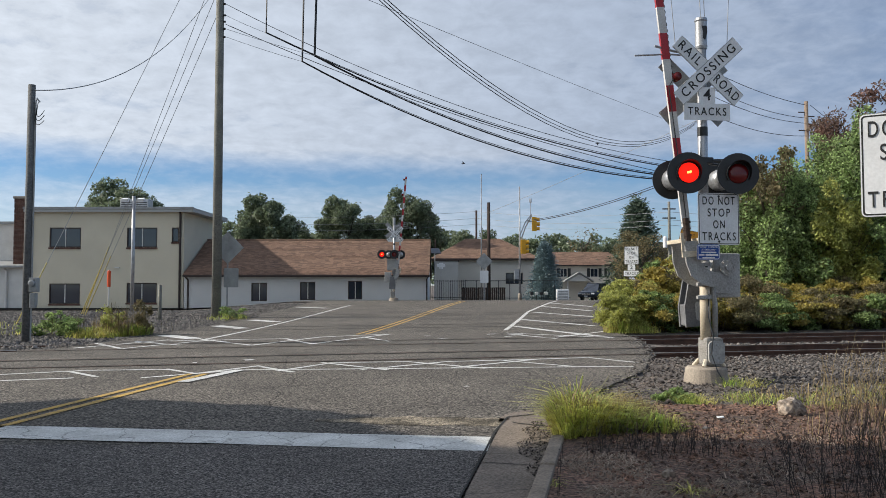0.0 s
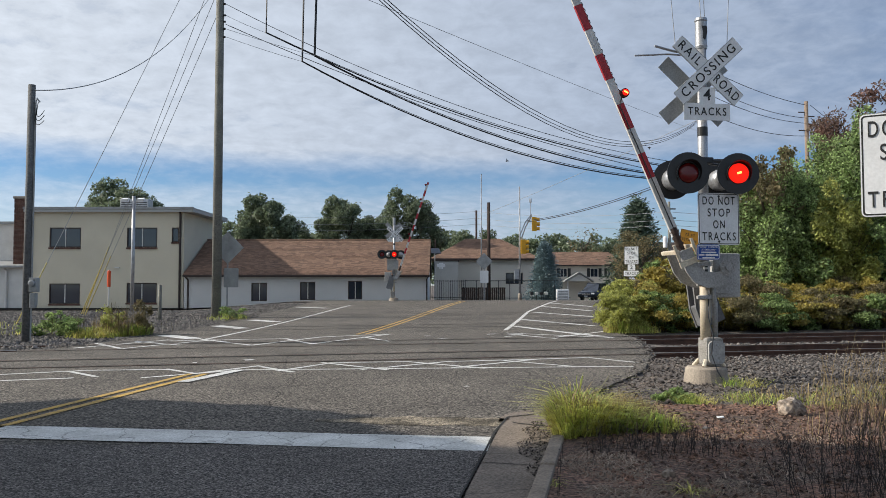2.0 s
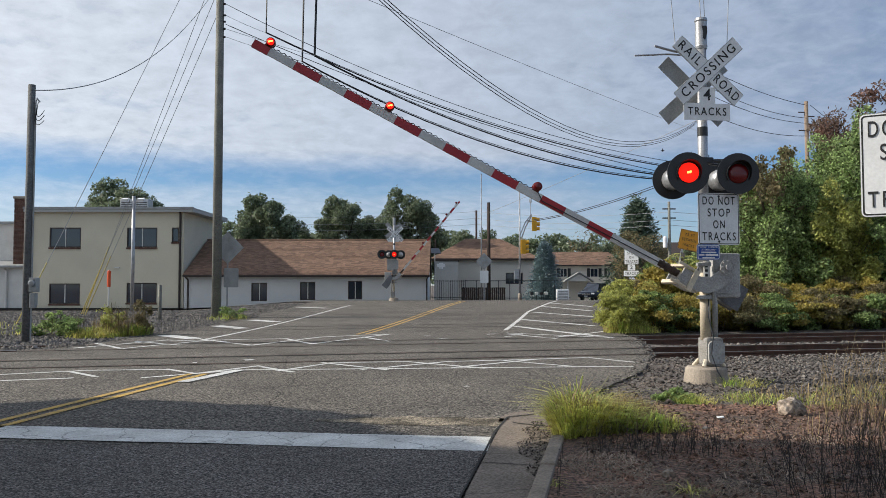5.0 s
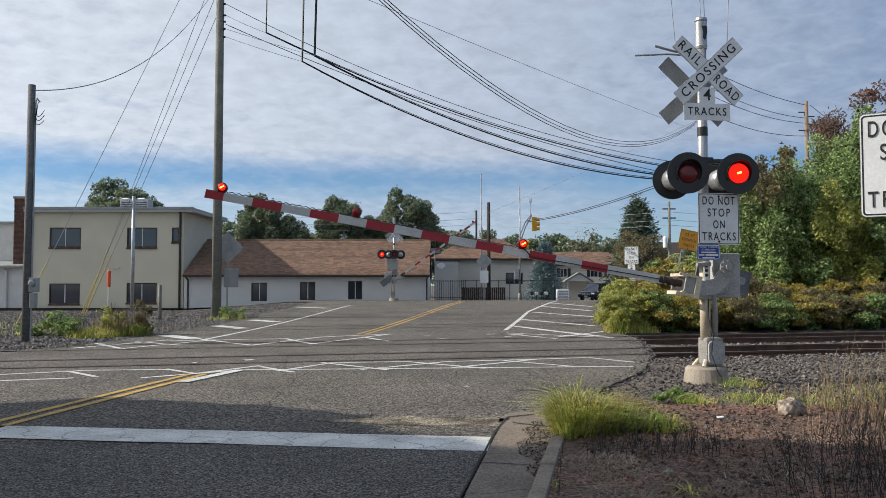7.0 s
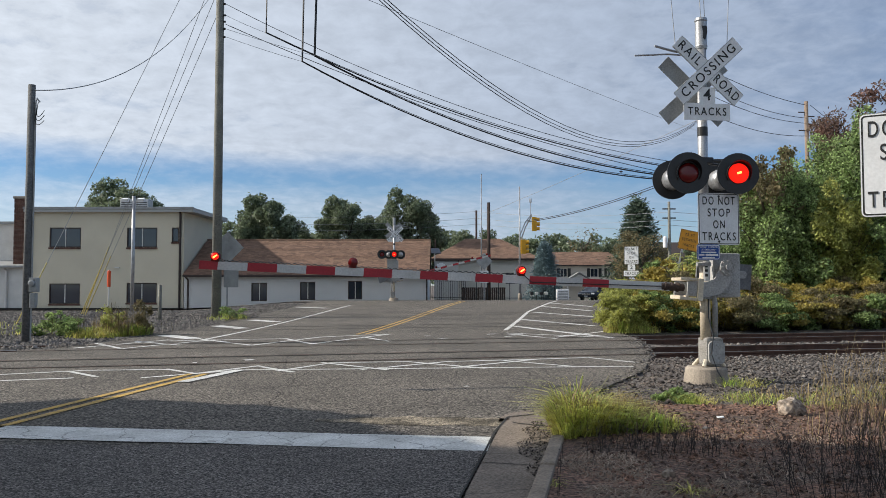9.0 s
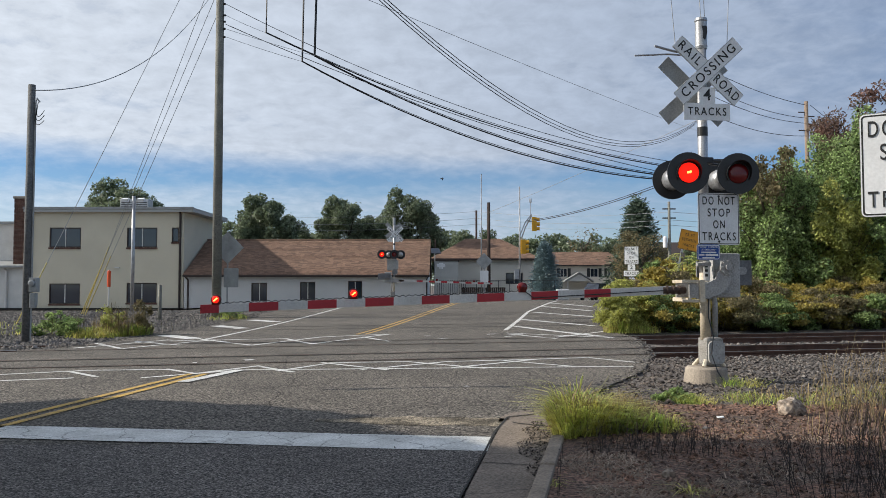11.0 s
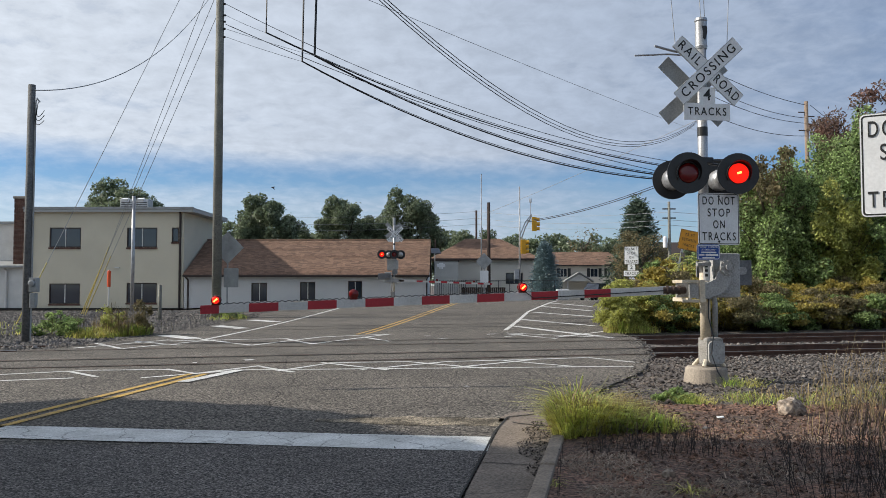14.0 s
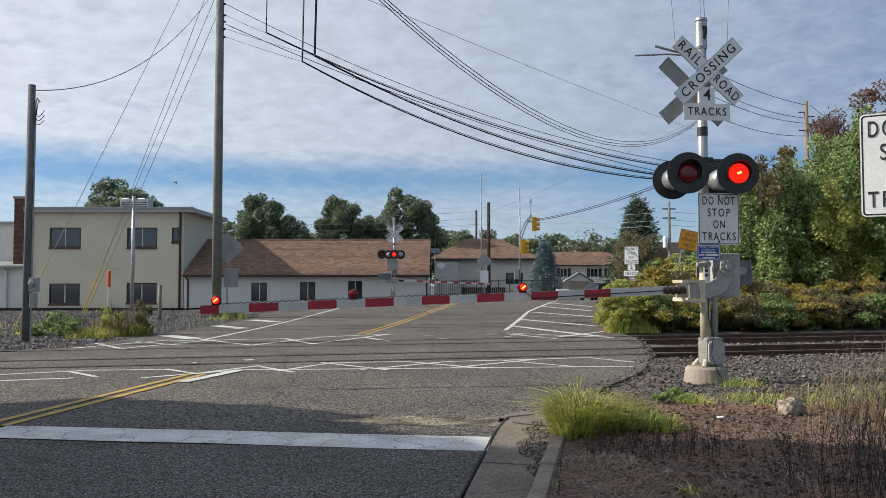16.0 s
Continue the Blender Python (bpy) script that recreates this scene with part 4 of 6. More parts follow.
def build_cream():
    h = empty("office_building", pose(0, 0, 0), "two-storey cream stucco building with dark framed windows", "building")
    y = 48.0
    holes = [(-23.92, -22.0, 3.72, 4.93), (-19.21, -17.37, 3.72, 4.93), (-16.49, -16.06, 4.05, 4.93), (-23.87, -22.0, 0.30, 1.53), (-19.18, -17.35, 0.36, 1.57)]
    bm = B()
    wall_front(bm, -25.0, -15.75, -0.15, 5.94, y, 0.25, holes)
    part("wall", bm, "stucco", h)
    for x in (-25.0, -16.0):
        bm = B()
        box(bm, x, x + 0.25, y + 0.25, y + 7.0, -0.15, 5.94)
        part("wall", bm, "stucco", h)
    bm = B()
    box(bm, -24.75, -16.0, y + 6.75, y + 7.0, -0.15, 5.94)
    part("wall", bm, "stucco", h)
    bm = B()
    box(bm, -24.7, -16.5, y + 0.9, y + 1.0, -0.1, 5.8)
    part("inner_partition", bm, "trim_dark", h)
    for i, (a, b, c, d) in enumerate(holes):
        window(h, a, b, c, d, y, "trim_dark", 0 if i == 2 else 1, sill=True)
    slab("roof", [(-25.35, y - 0.35, 6.12), (-15.1, y - 0.35, 6.12), (-15.1, y + 7.3, 6.12), (-25.35, y + 7.3, 6.12)], 0.26, "siding_grey", h, "flat roof with a pale grey fascia")
    bm = B()
    box(bm, -25.38, -15.07, y - 0.40, y - 0.35, 6.02, 6.16)
    part("gutter", bm, "sign_back", h, "grey roof gutter")
    bm = B()
    tube(bm, [(-15.95, y - 0.30, 6.0), (-15.95, y - 0.08, 5.75), (-15.95, y - 0.08, 0.0)], 0.07, 8)
    part("downspout", bm, "trim_dark", h, "brown downspout")
    bm = B()
    tube(bm, [(-24.95, y - 0.06, 6.0), (-24.95, y - 0.06, 0.0)], 0.05, 8)
    part("downspout", bm, "stucco", h)
    bm = B()
    box(bm, -19.9, -19.6, y - 0.10, y - 0.002, 2.45, 2.53)
    part("wall_light", bm, "trim_white", h)
    bm = B()
    box(bm, -27.6, -15.7, y - 0.25, y - 0.004, -0.4, 0.05, bevel=0.01)
    part("plinth", bm, "groove", h, "dark base course")
    ch = empty("chimney", pose(0, 0, 0), "red brick chimney beside the cream building", "chimney")
    rnd = random.Random(4)
    bm = B()
    box(bm, -26.35, -25.62, 48.55, 49.1, -0.1, 6.75)
    part("core", bm, "concrete", ch)
    for r in range(54):
        z = 2.65 + r * 0.076
        x = -26.38 - (0.11 if r % 2 else 0)
        while x < -25.6:
            a, b = max(x, -26.38), min(x + 0.21, -25.59)
            if b - a > 0.04:
                bm = B()
                box(bm, a, b - 0.012, 48.5 + rnd.uniform(-0.004, 0.004), 48.56, z, z + 0.064)
                part("brick", bm, "brick", ch)
            x += 0.22
    bm = B()
    box(bm, -26.45, -25.52, 48.45, 49.15, 6.75, 6.9, bevel=0.02)
    part("cap", bm, "concrete", ch)
    an = empty("annex", pose(0, 0, 0), "low white annex beside the chimney", "building")
    bm = B()
    box(bm, -40, -26.4, 50.0, 58, -0.2, 5.3)
    part("wall", bm, "trim_white", an)
    bm = B()
    box(bm, -40, -26.4, 49.85, 58.1, 5.3, 5.45)
    part("roof_edge", bm, "sign_back", an)
    bm = B()
    box(bm, -40, -25.1, 48.3, 49.95, -0.2, 2.55)
    part("lean_to", bm, "trim_white", an)
    slab("lean_to_roof", [(-40, 47.9, 2.62), (-25.0, 47.9, 2.62), (-25.0, 50, 3.0), (-40, 50, 3.0)], 0.12, "sign_back", an)
    bm = B()
    tube(bm, [(-26.6, 47.95, 2.5), (-26.6, 48.2, 2.3), (-26.6, 48.2, -0.1)], 0.07, 8)
    part("downspout", bm, "trim_white", an)
    units = []
    for x, w in ((-21.3, 0.95), (-20.3, 0.85)):
        ac = empty("air_conditioner", pose(x, 52, 6.08), "grey rooftop air conditioning unit", "air conditioner", "rooftop units")
        bm = B()
        box(bm, 0, w, 0, 0.9, 0, 1.05, bevel=0.03)
        part("casing", bm, "galv", ac)
        for k in range(5):
            bm = B()
            box(bm, 0.08, w - 0.08, -0.02, -0.002, 0.2 + k * 0.14, 0.26 + k * 0.14)
            part("louvre", bm, "black", ac)
        units.append(ac)
    # the whole block stands further off, in line with the long building's front
    far_off = Matrix.Translation((0, 0, 1.43)) @ Matrix.Scale(56.0 / 48.0, 4) @ Matrix.Translation((0, 0, -1.43))
    for thing in (h, ch, an, *units):
        here = thing.matrix_basis.copy()
        for child in thing.children_recursive:
            child.data.transform(here.inverted() @ far_off @ here)


def build_long():
    h = empty("long_building", pose(0, 0, 0), "long low building with grey siding and a brown shingle roof", "building")
    y = 56.0
    holes = [(-13.55, -12.42, 0.30, 1.60), (-10.11, -9.02, 0.37, 1.67), (-6.71, -5.71, 0.42, 1.72)]
    bm = B()
    wall_front(bm, -18.3, -1.1, -0.6, 2.2, y, 0.2, holes)
    part("wall", bm, "siding", h)
    lap_siding(h, -18.3, -1.1, -0.45, 2.1, y, holes, "siding", 0.14)
    bm = B()
    prism(bm, [(56.0, -0.4), (66.4, -0.4), (66.4, 2.2), (61.2, 4.75), (56.0, 2.2)], -1.3, -1.1)
    bm.transform(Matrix(((0, 1, 0, 0), (1, 0, 0, 0), (0, 0, 1, 0), (0, 0, 0, 1))))
    part("wall", bm, "siding", h)
    bm = B()
    box(bm, -18.1, -1.4, 57.0, 57.1, -0.3, 2.1)
    part("inner_partition", bm, "trim_dark", h)
    for a, b, c, d in holes:
        window(h, a, b, c, d, y, "trim_dark", 1)
    slab("roof", [(-18.25, y - 0.45, 2.12), (-0.95, y - 0.45, 2.12), (-0.95, 61.2, 4.86), (-18.25, 61.2, 4.86)], 0.12, "trim_dark", h)
    slab("roof", [(-18.25, 61.2, 4.86), (-0.95, 61.2, 4.86), (-0.95, 66.8, 2.12), (-18.25, 66.8, 2.12)], 0.12, "trim_dark", h)
    shingles(h, -18.25, -0.95, y - 0.47, 2.15, 61.2, 4.89, 0.0, 0.0, 11)
    bm = B()
    tube(bm, [(-18.25, 61.2, 4.93), (-0.95, 61.2, 4.93)], 0.07, 6)
    part("ridge_cap", bm, "shingle_rows", h)
    bm = B()
    box(bm, -18.25, -0.93, y - 0.58, y - 0.47, 2.02, 2.15)
    part("gutter", bm, "trim_dark", h, "dark brown gutter")
    bm = B()
    tube(bm, [(-1.0, y - 0.52, 2.05), (-1.15, y - 0.1, 1.85), (-1.15, y - 0.1, -0.3)], 0.05, 8)
    part("downspout", bm, "trim_dark", h)
    bm = B()
    tube(bm, [(-18.1, y - 0.52, 2.05), (-18.0, y - 0.1, 1.8), (-18.0, y - 0.1, -0.5)], 0.06, 8)
    part("downspout", bm, "trim_dark", h)


def hip_house(name, label, x0, x1, y, z0, eave, ridge, depth, hip, wall_mat, holes, fr="trim_white", over=0.5, shutters=False, seed=3):
    h = empty(name, pose(0, 0, 0), label, "building")
    bm = B()
    wall_front(bm, x0, x1, z0, eave, y, 0.2, holes)
    part("wall", bm, wall_mat, h)
    lap_siding(h, x0, x1, z0, eave, y, holes, wall_mat, 0.18)
    for a, b in ((x0, x0 + 0.2), (x1 - 0.2, x1)):
        bm = B()
        box(bm, a, b, y + 0.2, y + depth, z0, eave)
        part("wall", bm, wall_mat, h)
    bm = B()
    box(bm, x0 + 0.25, x1 - 0.25, y + 0.8, y + 0.9, z0, eave)
    part("inner_partition", bm, "trim_dark", h)
    for a, b, c, d in holes:
        window(h, a, b, c, d, y, fr, 1, shutters=shutters)
    ym = y + depth / 2
    bm = B()
    A, Bq, C, D = [bm.verts.new(v) for v in ((x0 - over, y - over, eave), (x1 + over, y - over, eave), (x1 + over, y + depth + over, eave), (x0 - over, y + depth + over, eave))]
    R, S = bm.verts.new((x0 + hip, ym, ridge)), bm.verts.new((x1 - hip, ym, ridge))
    for f in ((A, Bq, S, R), (Bq, C, S), (C, D, R, S), (D, A, R), (D, C, Bq, A)):
        bm.faces.new(f)
    part("roof", bm, "shingle_rows", h, "brown shingle hip roof")
    shingles(h, x0 - over, x1 + over, y - over - 0.02, eave + 0.03, ym, ridge + 0.03, hip + over, -hip - over, seed, (0.5, 0.28))
    bm = B()
    box(bm, x0 - over, x1 + over, y - over - 0.08, y - over, eave - 0.12, eave + 0.04)
    part("gutter", bm, "trim_dark", h)
    return h


def build_others():
    hip_house("bungalow", "beige sided building with a brown hip roof", -0.6, 8.6, 75, -0.4, 3.9, 6.05, 9, 3.0, "siding_beige", [(5.94, 7.55, 1.55, 2.6)], "trim_dark")
    hs = hip_house("dwelling", "distant beige house with dark shutters and a brown roof", 13.5, 22.3, 100, -0.7, 3.95, 5.75, 8, 0.6, "siding_beige", [(14.8, 15.7, 2.45, 3.55), (18.6, 19.6, 2.45, 3.55), (20.8, 21.6, 2.45, 3.55)], shutters=True, seed=8)
    bm = B()
    prism(bm, [(15.3, 1.9), (16.9, 2.85), (18.5, 1.9)], 98.2, 100)
    porch = part("porch_gable", bm, "trim_white", hs, "white porch gable")
    bm = B()
    prism(bm, [(15.1, 1.85), (16.9, 2.95), (18.7, 1.85), (18.7, 1.98), (16.9, 3.08), (15.1, 1.98)], 98.0, 100)
    part("porch_roof", bm, "sign_back", porch)
    for x in (15.5, 18.3):
        bm = B()
        box(bm, x - 0.08, x + 0.08, 98.3, 98.46, -0.7, 1.9)
        part("porch_post", bm, "trim_white", porch)
    # grey shed block against the beige building
    sh = empty("shed", pose(0, 0, 0), "grey sided flat-roofed block", "shed")
    bm = B()
    box(bm, -0.75, 1.35, 70, 74.2, -0.3, 3.55)
    part("wall", bm, "siding_grey", sh)
    lap_siding(sh, -0.75, 1.35, -0.3, 3.5, 70, [], "siding_grey", 0.15)
    bm = B()
    box(bm, -0.85, 1.45, 69.9, 74.3, 3.55, 3.68)
    part("roof", bm, "trim_dark", sh)
    # white house far right behind the hedge
    wh = empty("white_cottage", pose(0, 0, 0), "white sided cottage behind the trees", "building")
    bm = B()
    box(bm, 25.6, 34, 92, 99, -0.8, 4.6)
    part("wall", bm, "trim_white", wh)
    slab("roof", [(25.2, 91.6, 4.6), (34.4, 91.6, 4.6), (34.4, 95.5, 6.6), (25.2, 95.5, 6.6)], 0.15, "trim_dark", wh)


build_cream()
build_long()
build_others()


# ---- trees and bushes ----
def leaf_mesh(name, clumps, count, size, material, parent, seed, shell=0.55, droop=0.0, narrow=0.55, kind="", cat="", label=""):
    rng = np.random.RandomState(seed)
    c = np.array([k[0] for k in clumps], float)
    r = np.array([k[1] for k in clumps], float)
    wgt = r.prod(axis=1) ** (2 / 3)
    idx = rng.choice(len(clumps), count, p=wgt / wgt.sum())
    d = rng.normal(size=(count, 3))
    d /= np.linalg.norm(d, axis=1)[:, None]
    rad = shell + (1 - shell) * rng.rand(count) ** 0.6
    stray = rng.rand(count) < 0.16
    rad[stray] *= 1.0 + 0.45 * rng.rand(stray.sum())
    p = c[idx] + d * r[idx] * rad[:, None]
    u = rng.normal(size=(count, 3))
    u[:, 2] -= droop
    u /= np.linalg.norm(u, axis=1)[:, None]
    nrm = d * 0.55 + rng.normal(size=(count, 3)) * 0.75 + np.array([0, 0, 0.7])
    v = np.cross(nrm, u)
    v /= np.linalg.norm(v, axis=1)[:, None] + 1e-9
    s = (size * (0.6 + 0.8 * rng.rand(count)))[:, None]
    f = np.cross(u, v) * s * 0.18
    quads = np.stack([p - u * s, p + v * s * narrow + f, p + u * s, p - v * s * narrow + f], axis=1).reshape(-1, 3)
    faces = np.arange(count * 4).reshape(-1, 4)
    return raw(name, quads.tolist(), faces.tolist(), material, parent, kind, label, cat)


def clump_crown(rng, cx, cy, z0, z1, rx, ry, n, low=0.0, full=0.0):
    """Boughs over an egg-shaped crown, each a lobe that carries many small clumps of leaves, with gaps between."""
    out = []
    cz, rz = (z0 + z1) / 2, (z1 - z0) / 2
    lobes = max(5, n // 4)
    for k in range(lobes):
        a, h = 2.4 * k + rng.uniform(-0.5, 0.5), -0.85 + low + (1.75 - low) * (k + 0.5) / lobes
        w = math.sqrt(max(0.0, 1 - h * h)) * rng.uniform(0.55, 0.90)
        c = Vector((w * math.cos(a), w * math.sin(a), h * 0.86))
        q = rng.uniform(0.28, 0.44)
        for j in range(10):
            d = Vector((rng.gauss(0, 1), rng.gauss(0, 1), rng.gauss(0.25, 1))).normalized()
            p = c + d * q * rng.uniform(0.55, 1.0)
            r = rng.uniform(0.11, 0.22) + 0.03 * full
            out.append(((cx + rx * p.x, cy + ry * p.y, cz + rz * p.z), (rx * r * 1.15, ry * r * 1.15, rz * r * 0.85)))
    out.append(((cx, cy, cz), (rx * (0.5 + 0.25 * full), ry * (0.5 + 0.25 * full), rz * (0.6 + 0.2 * full))))
    return out


def tree(name, x, y, h, rx, seed, material="leaf", count=9000, size=0.12, base=0.3, label="", trunk=0.18, clumps=26, ry=None, group=""):
    rng = random.Random(seed)
    z = level(x, y)
    t = empty(name, pose(x, y, z - 0.05), label, "tree", group)
    bm = B()
    pts = [(0, 0, -0.2), (0.03 * h * rng.uniform(-1, 1), 0, h * base), (0.05 * h * rng.uniform(-1, 1), 0.02 * h, h * 0.62), (0.04 * h * rng.uniform(-1, 1), 0, h * 0.86)]
    tube(bm, pts, [trunk * 1.25, trunk, trunk * 0.6, trunk * 0.15], 9)
    part("trunk", bm, "bark", t, "", True)
    for k in range(9):
        s = rng.uniform(0.35, 0.8)
        a = rng.uniform(0, 6.283)
        p0 = Vector((0, 0, h * s * 0.9))
        p2 = Vector((math.cos(a) * rx * 0.75, math.sin(a) * rx * 0.75, h * min(0.95, s + 0.22)))
        bm = B()
        tube(bm, [p0, p0.lerp(p2, 0.5) + Vector((0, 0, -0.03 * h)), p2], [trunk * 0.4, trunk * 0.25, trunk * 0.06], 6)
        part("limb", bm, "bark", t, "", True)
    cl = clump_crown(rng, 0, 0, h * base, h, rx, ry or rx, clumps * 2 if y > 60 else clumps, 0.0, 0.1 if y > 60 else 0.3)
    leaf_mesh("crown", cl, count, size, material, t, seed)
    return t


def conifer(name, x, y, h, r, seed, material, count, label, size=0.2):
    rng = np.random.RandomState(seed)
    t = empty(name, pose(x, y, level(x, y) - 0.05), label, "tree")
    bm = B()
    tube(bm, [(0, 0, -0.2), (0, 0, h * 0.6), (0, 0, h * 0.99)], [h * 0.018, h * 0.012, 0.01], 8)
    part("trunk", bm, "bark", t)
    # whorls of branches with sprays of needles
    quads = []
    tiers = 34
    for k in range(tiers):
        s = k / tiers
        zt = h * (0.06 + 0.94 * s)
        rr = r * (1 - s) ** 0.8 * (0.8 + 0.35 * rng.rand()) + 0.1
        nb = int(10 - 5 * s)
        for b in range(nb):
            a = 6.283 * (b + rng.rand() * 0.8) / nb
            ln = rr * (0.75 + 0.35 * rng.rand())
            for q in range(int(count / tiers / nb)):
                f = rng.rand() ** 0.7
                px = ln * f
                p = np.array([math.cos(a) * px, math.sin(a) * px, zt - 0.28 * px + 0.12 * ln * f * f]) + rng.normal(size=3) * np.array([0.09, 0.09, 0.11]) * r
                u = np.array([math.cos(a + rng.normal() * 0.6), math.sin(a + rng.normal() * 0.6), 0.15 + rng.normal() * 0.3])
                u /= np.linalg.norm(u)
                v = np.cross(u, rng.normal(size=3))
                v /= np.linalg.norm(v)
                sz = size * (0.6 + 0.8 * rng.rand())
                quads += [p - u * sz * 0.4, p + v * sz * 0.2, p + u * sz, p - v * sz * 0.2]
    n = len(quads) // 4
    raw("crown", [tuple(q) for q in quads], [(4 * i, 4 * i + 1, 4 * i + 2, 4 * i + 3) for i in range(n)], material, t)


FAR = "broad green tree behind the low buildings"
tree("tree", -28.1, 70, 11.2, 3.3, 21, "leaf_far", 28000, 0.125, 0.35, FAR, group="trees behind the buildings")
tree("tree", -33.5, 78, 9.3, 3.2, 22, "leaf_far", 16000, 0.125, 0.3, FAR, group="trees behind the buildings")
tree("tree", -16.7, 75, 10.6, 3.1, 23, "leaf_far", 32000, 0.125, 0.3, FAR, group="trees behind the buildings")
tree("tree", -21.0, 80, 8.3, 2.6, 24, "leaf_far", 16000, 0.125, 0.3, FAR, group="trees behind the buildings")
tree("tree", -9.8, 80, 10.5, 3.1, 25, "leaf_far", 32000, 0.125, 0.3, FAR, group="trees behind the buildings")
tree("tree", -7.0, 82, 8.8, 2.4, 29, "leaf_far", 24000, 0.125, 0.3, FAR, group="trees behind the buildings")
tree("tree", -3.2, 80, 10.9, 3.2, 26, "leaf_far", 40000, 0.125, 0.3, FAR, group="trees behind the buildings")
tree("tree", -14.0, 84, 7.7, 2.6, 27, "leaf_far", 16000, 0.125, 0.3, FAR, group="trees behind the buildings")
tree("tree", 1.5, 92, 8.4, 3.8, 28, "leaf_far", 14000, 0.14, 0.25, FAR, group="trees behind the buildings")
tree("tree", 6.5, 96, 8.2, 3.4, 30, "leaf_far", 20000, 0.125, 0.25, FAR, group="trees behind the buildings")
tree("tree", 11.5, 112, 9.0, 4.2, 31, "leaf_far", 6000, 0.26, 0.2, FAR, group="trees behind the buildings")
tree("tree", 17.5, 116, 9.4, 4.5, 32, "leaf_far", 6000, 0.26, 0.2, FAR, group="trees behind the buildings")
tree("tree", 23.5, 114, 9.0, 4.2, 33, "leaf_far", 9000, 0.2, 0.2, FAR, group="trees behind the buildings")
tree("tree", 19.2, 76, 6.9, 2.9, 34, "leaf_brown", 7000, 0.085, 0.22, "thinning brown autumn tree beside the road", clumps=20)
tree("tree", 23.0, 70, 5.0, 2.2, 35, "leaf_far", 6000, 0.15, 0.18, "green tree beside the road", clumps=20)
tree("tree", 19.3, 108, 10.0, 2.6, 37, "leaf_brown", 500, 0.14, 0.3, "almost bare tree behind the roofs", 0.16)
conifer("spruce", 8.9, 69, 5.2, 1.8, 41, "needle_blue", 16000, "blue spruce standing beside the road", 0.17)
conifer("conifer", 21.0, 85, 10.9, 4.3, 42, "needle", 22000, "tall dark conifer behind the hedge", 0.30)
rw = random.Random(77)
woods = []
for k in range(150):
    x = -120 + k * 1.75
    woods.append(((x, 150 + rw.uniform(-6, 6), rw.uniform(2.0, 5.5)), (rw.uniform(2.5, 4.5), 3, rw.uniform(3.0, 4.6))))
leaf_mesh("far_woods", woods, 26000, 0.45, "leaf_far", None, 78, 0.5, kind="stuff", cat="woods", label="distant line of green woods")
# thicket beyond the tracks
TH = "dense green tree in the trackside thicket"
tree("tree", 12.5, 30.5, 6.0, 1.6, 51, "leaf_thicket", 32300, 0.062, 0.10, TH, 0.12, 60, group="thicket trees")
tree("tree", 14.3, 31.5, 6.5, 1.7, 52, "leaf_thicket", 34200, 0.062, 0.08, TH, 0.12, 60, group="thicket trees")
tree("tree", 16.3, 31.0, 7.5, 1.9, 53, "leaf_thicket", 36100, 0.062, 0.08, TH, 0.12, 64, group="thicket trees")
tree("tree", 18.8, 31.5, 7.2, 2.2, 54, "leaf_thicket", 34200, 0.062, 0.08, TH, 0.12, 60, group="thicket trees")
tree("tree", 12.0, 33.0, 4.2, 1.4, 55, "leaf_thicket", 17100, 0.062, 0.06, TH, 0.10, 30, group="thicket trees")
tree("tree", 15.3, 29.9, 4.2, 1.4, 59, "leaf_lime", 15200, 0.062, 0.06, "lighter green tree at the thicket's front", 0.10, 34, group="thicket trees")
for k, (x, y, h, r) in enumerate(((13.2, 30.3, 4.6, 1.4), (14.5, 30.0, 5.0, 1.4), (16.6, 29.9, 4.4, 1.5), (17.6, 30.4, 5.6, 1.6), (18.6, 30.2, 4.4, 1.5))):
    tree("tree", x, y, h, r, 160 + k, ("leaf_thicket", "leaf_lime")[k % 3 == 1], 17000, 0.058, 0.03, TH, 0.08, 44, group="thicket trees")
tree("tree", 17.6, 33.0, 9.3, 1.9, 56, "leaf_red", 13000, 0.07, 0.45, "tree with dark red autumn leaves above the thicket", 0.14, 34)
tree("tree", 12.3, 29.7, 6.6, 1.1, 57, "leaf_brown", 1700, 0.085, 0.55, "reddish brown young tree at the thicket's edge", 0.08, 26)
tree("tree", 21.5, 33, 7.5, 2.6, 58, "leaf_thicket", 10000, 0.09, 0.1, TH, 0.14, 30, group="thicket trees")


def bush(x, y, h, r, seed, material, count, size, label, ry=None):
    rng = random.Random(seed)
    z = level(x, y)
    b = empty("bush", pose(x, y, z - 0.06), label, "bush", "trackside bushes")
    bm = B()
    for k in range(7):
        a = rng.uniform(0, 6.283)
        tube(bm, [(0.1 * math.cos(a), 0.1 * math.sin(a), -0.1), (r * 0.5 * math.cos(a), r * 0.5 * math.sin(a), h * 0.75)], [0.02, 0.006], 5)
    part("stems", bm, "bark", b)
    leaf_mesh("foliage", clump_crown(rng, 0, 0, -0.05, h, r, ry or r, 22), int(count * 0.55), size, material, b, seed, 0.35)
    # a second growth of another colour through the first
    other = {"leaf": "leaf_yellow", "leaf_yellow": "leaf_brown", "leaf_brown": "leaf", "leaf_lime": "leaf_lime"}[material]
    leaf_mesh("foliage", clump_crown(rng, 0, 0, -0.05, h * 1.04, r * 1.12, (ry or r) * 1.12, 30), int(count * 0.42), size, other, b, seed + 500, 0.35)
    return b


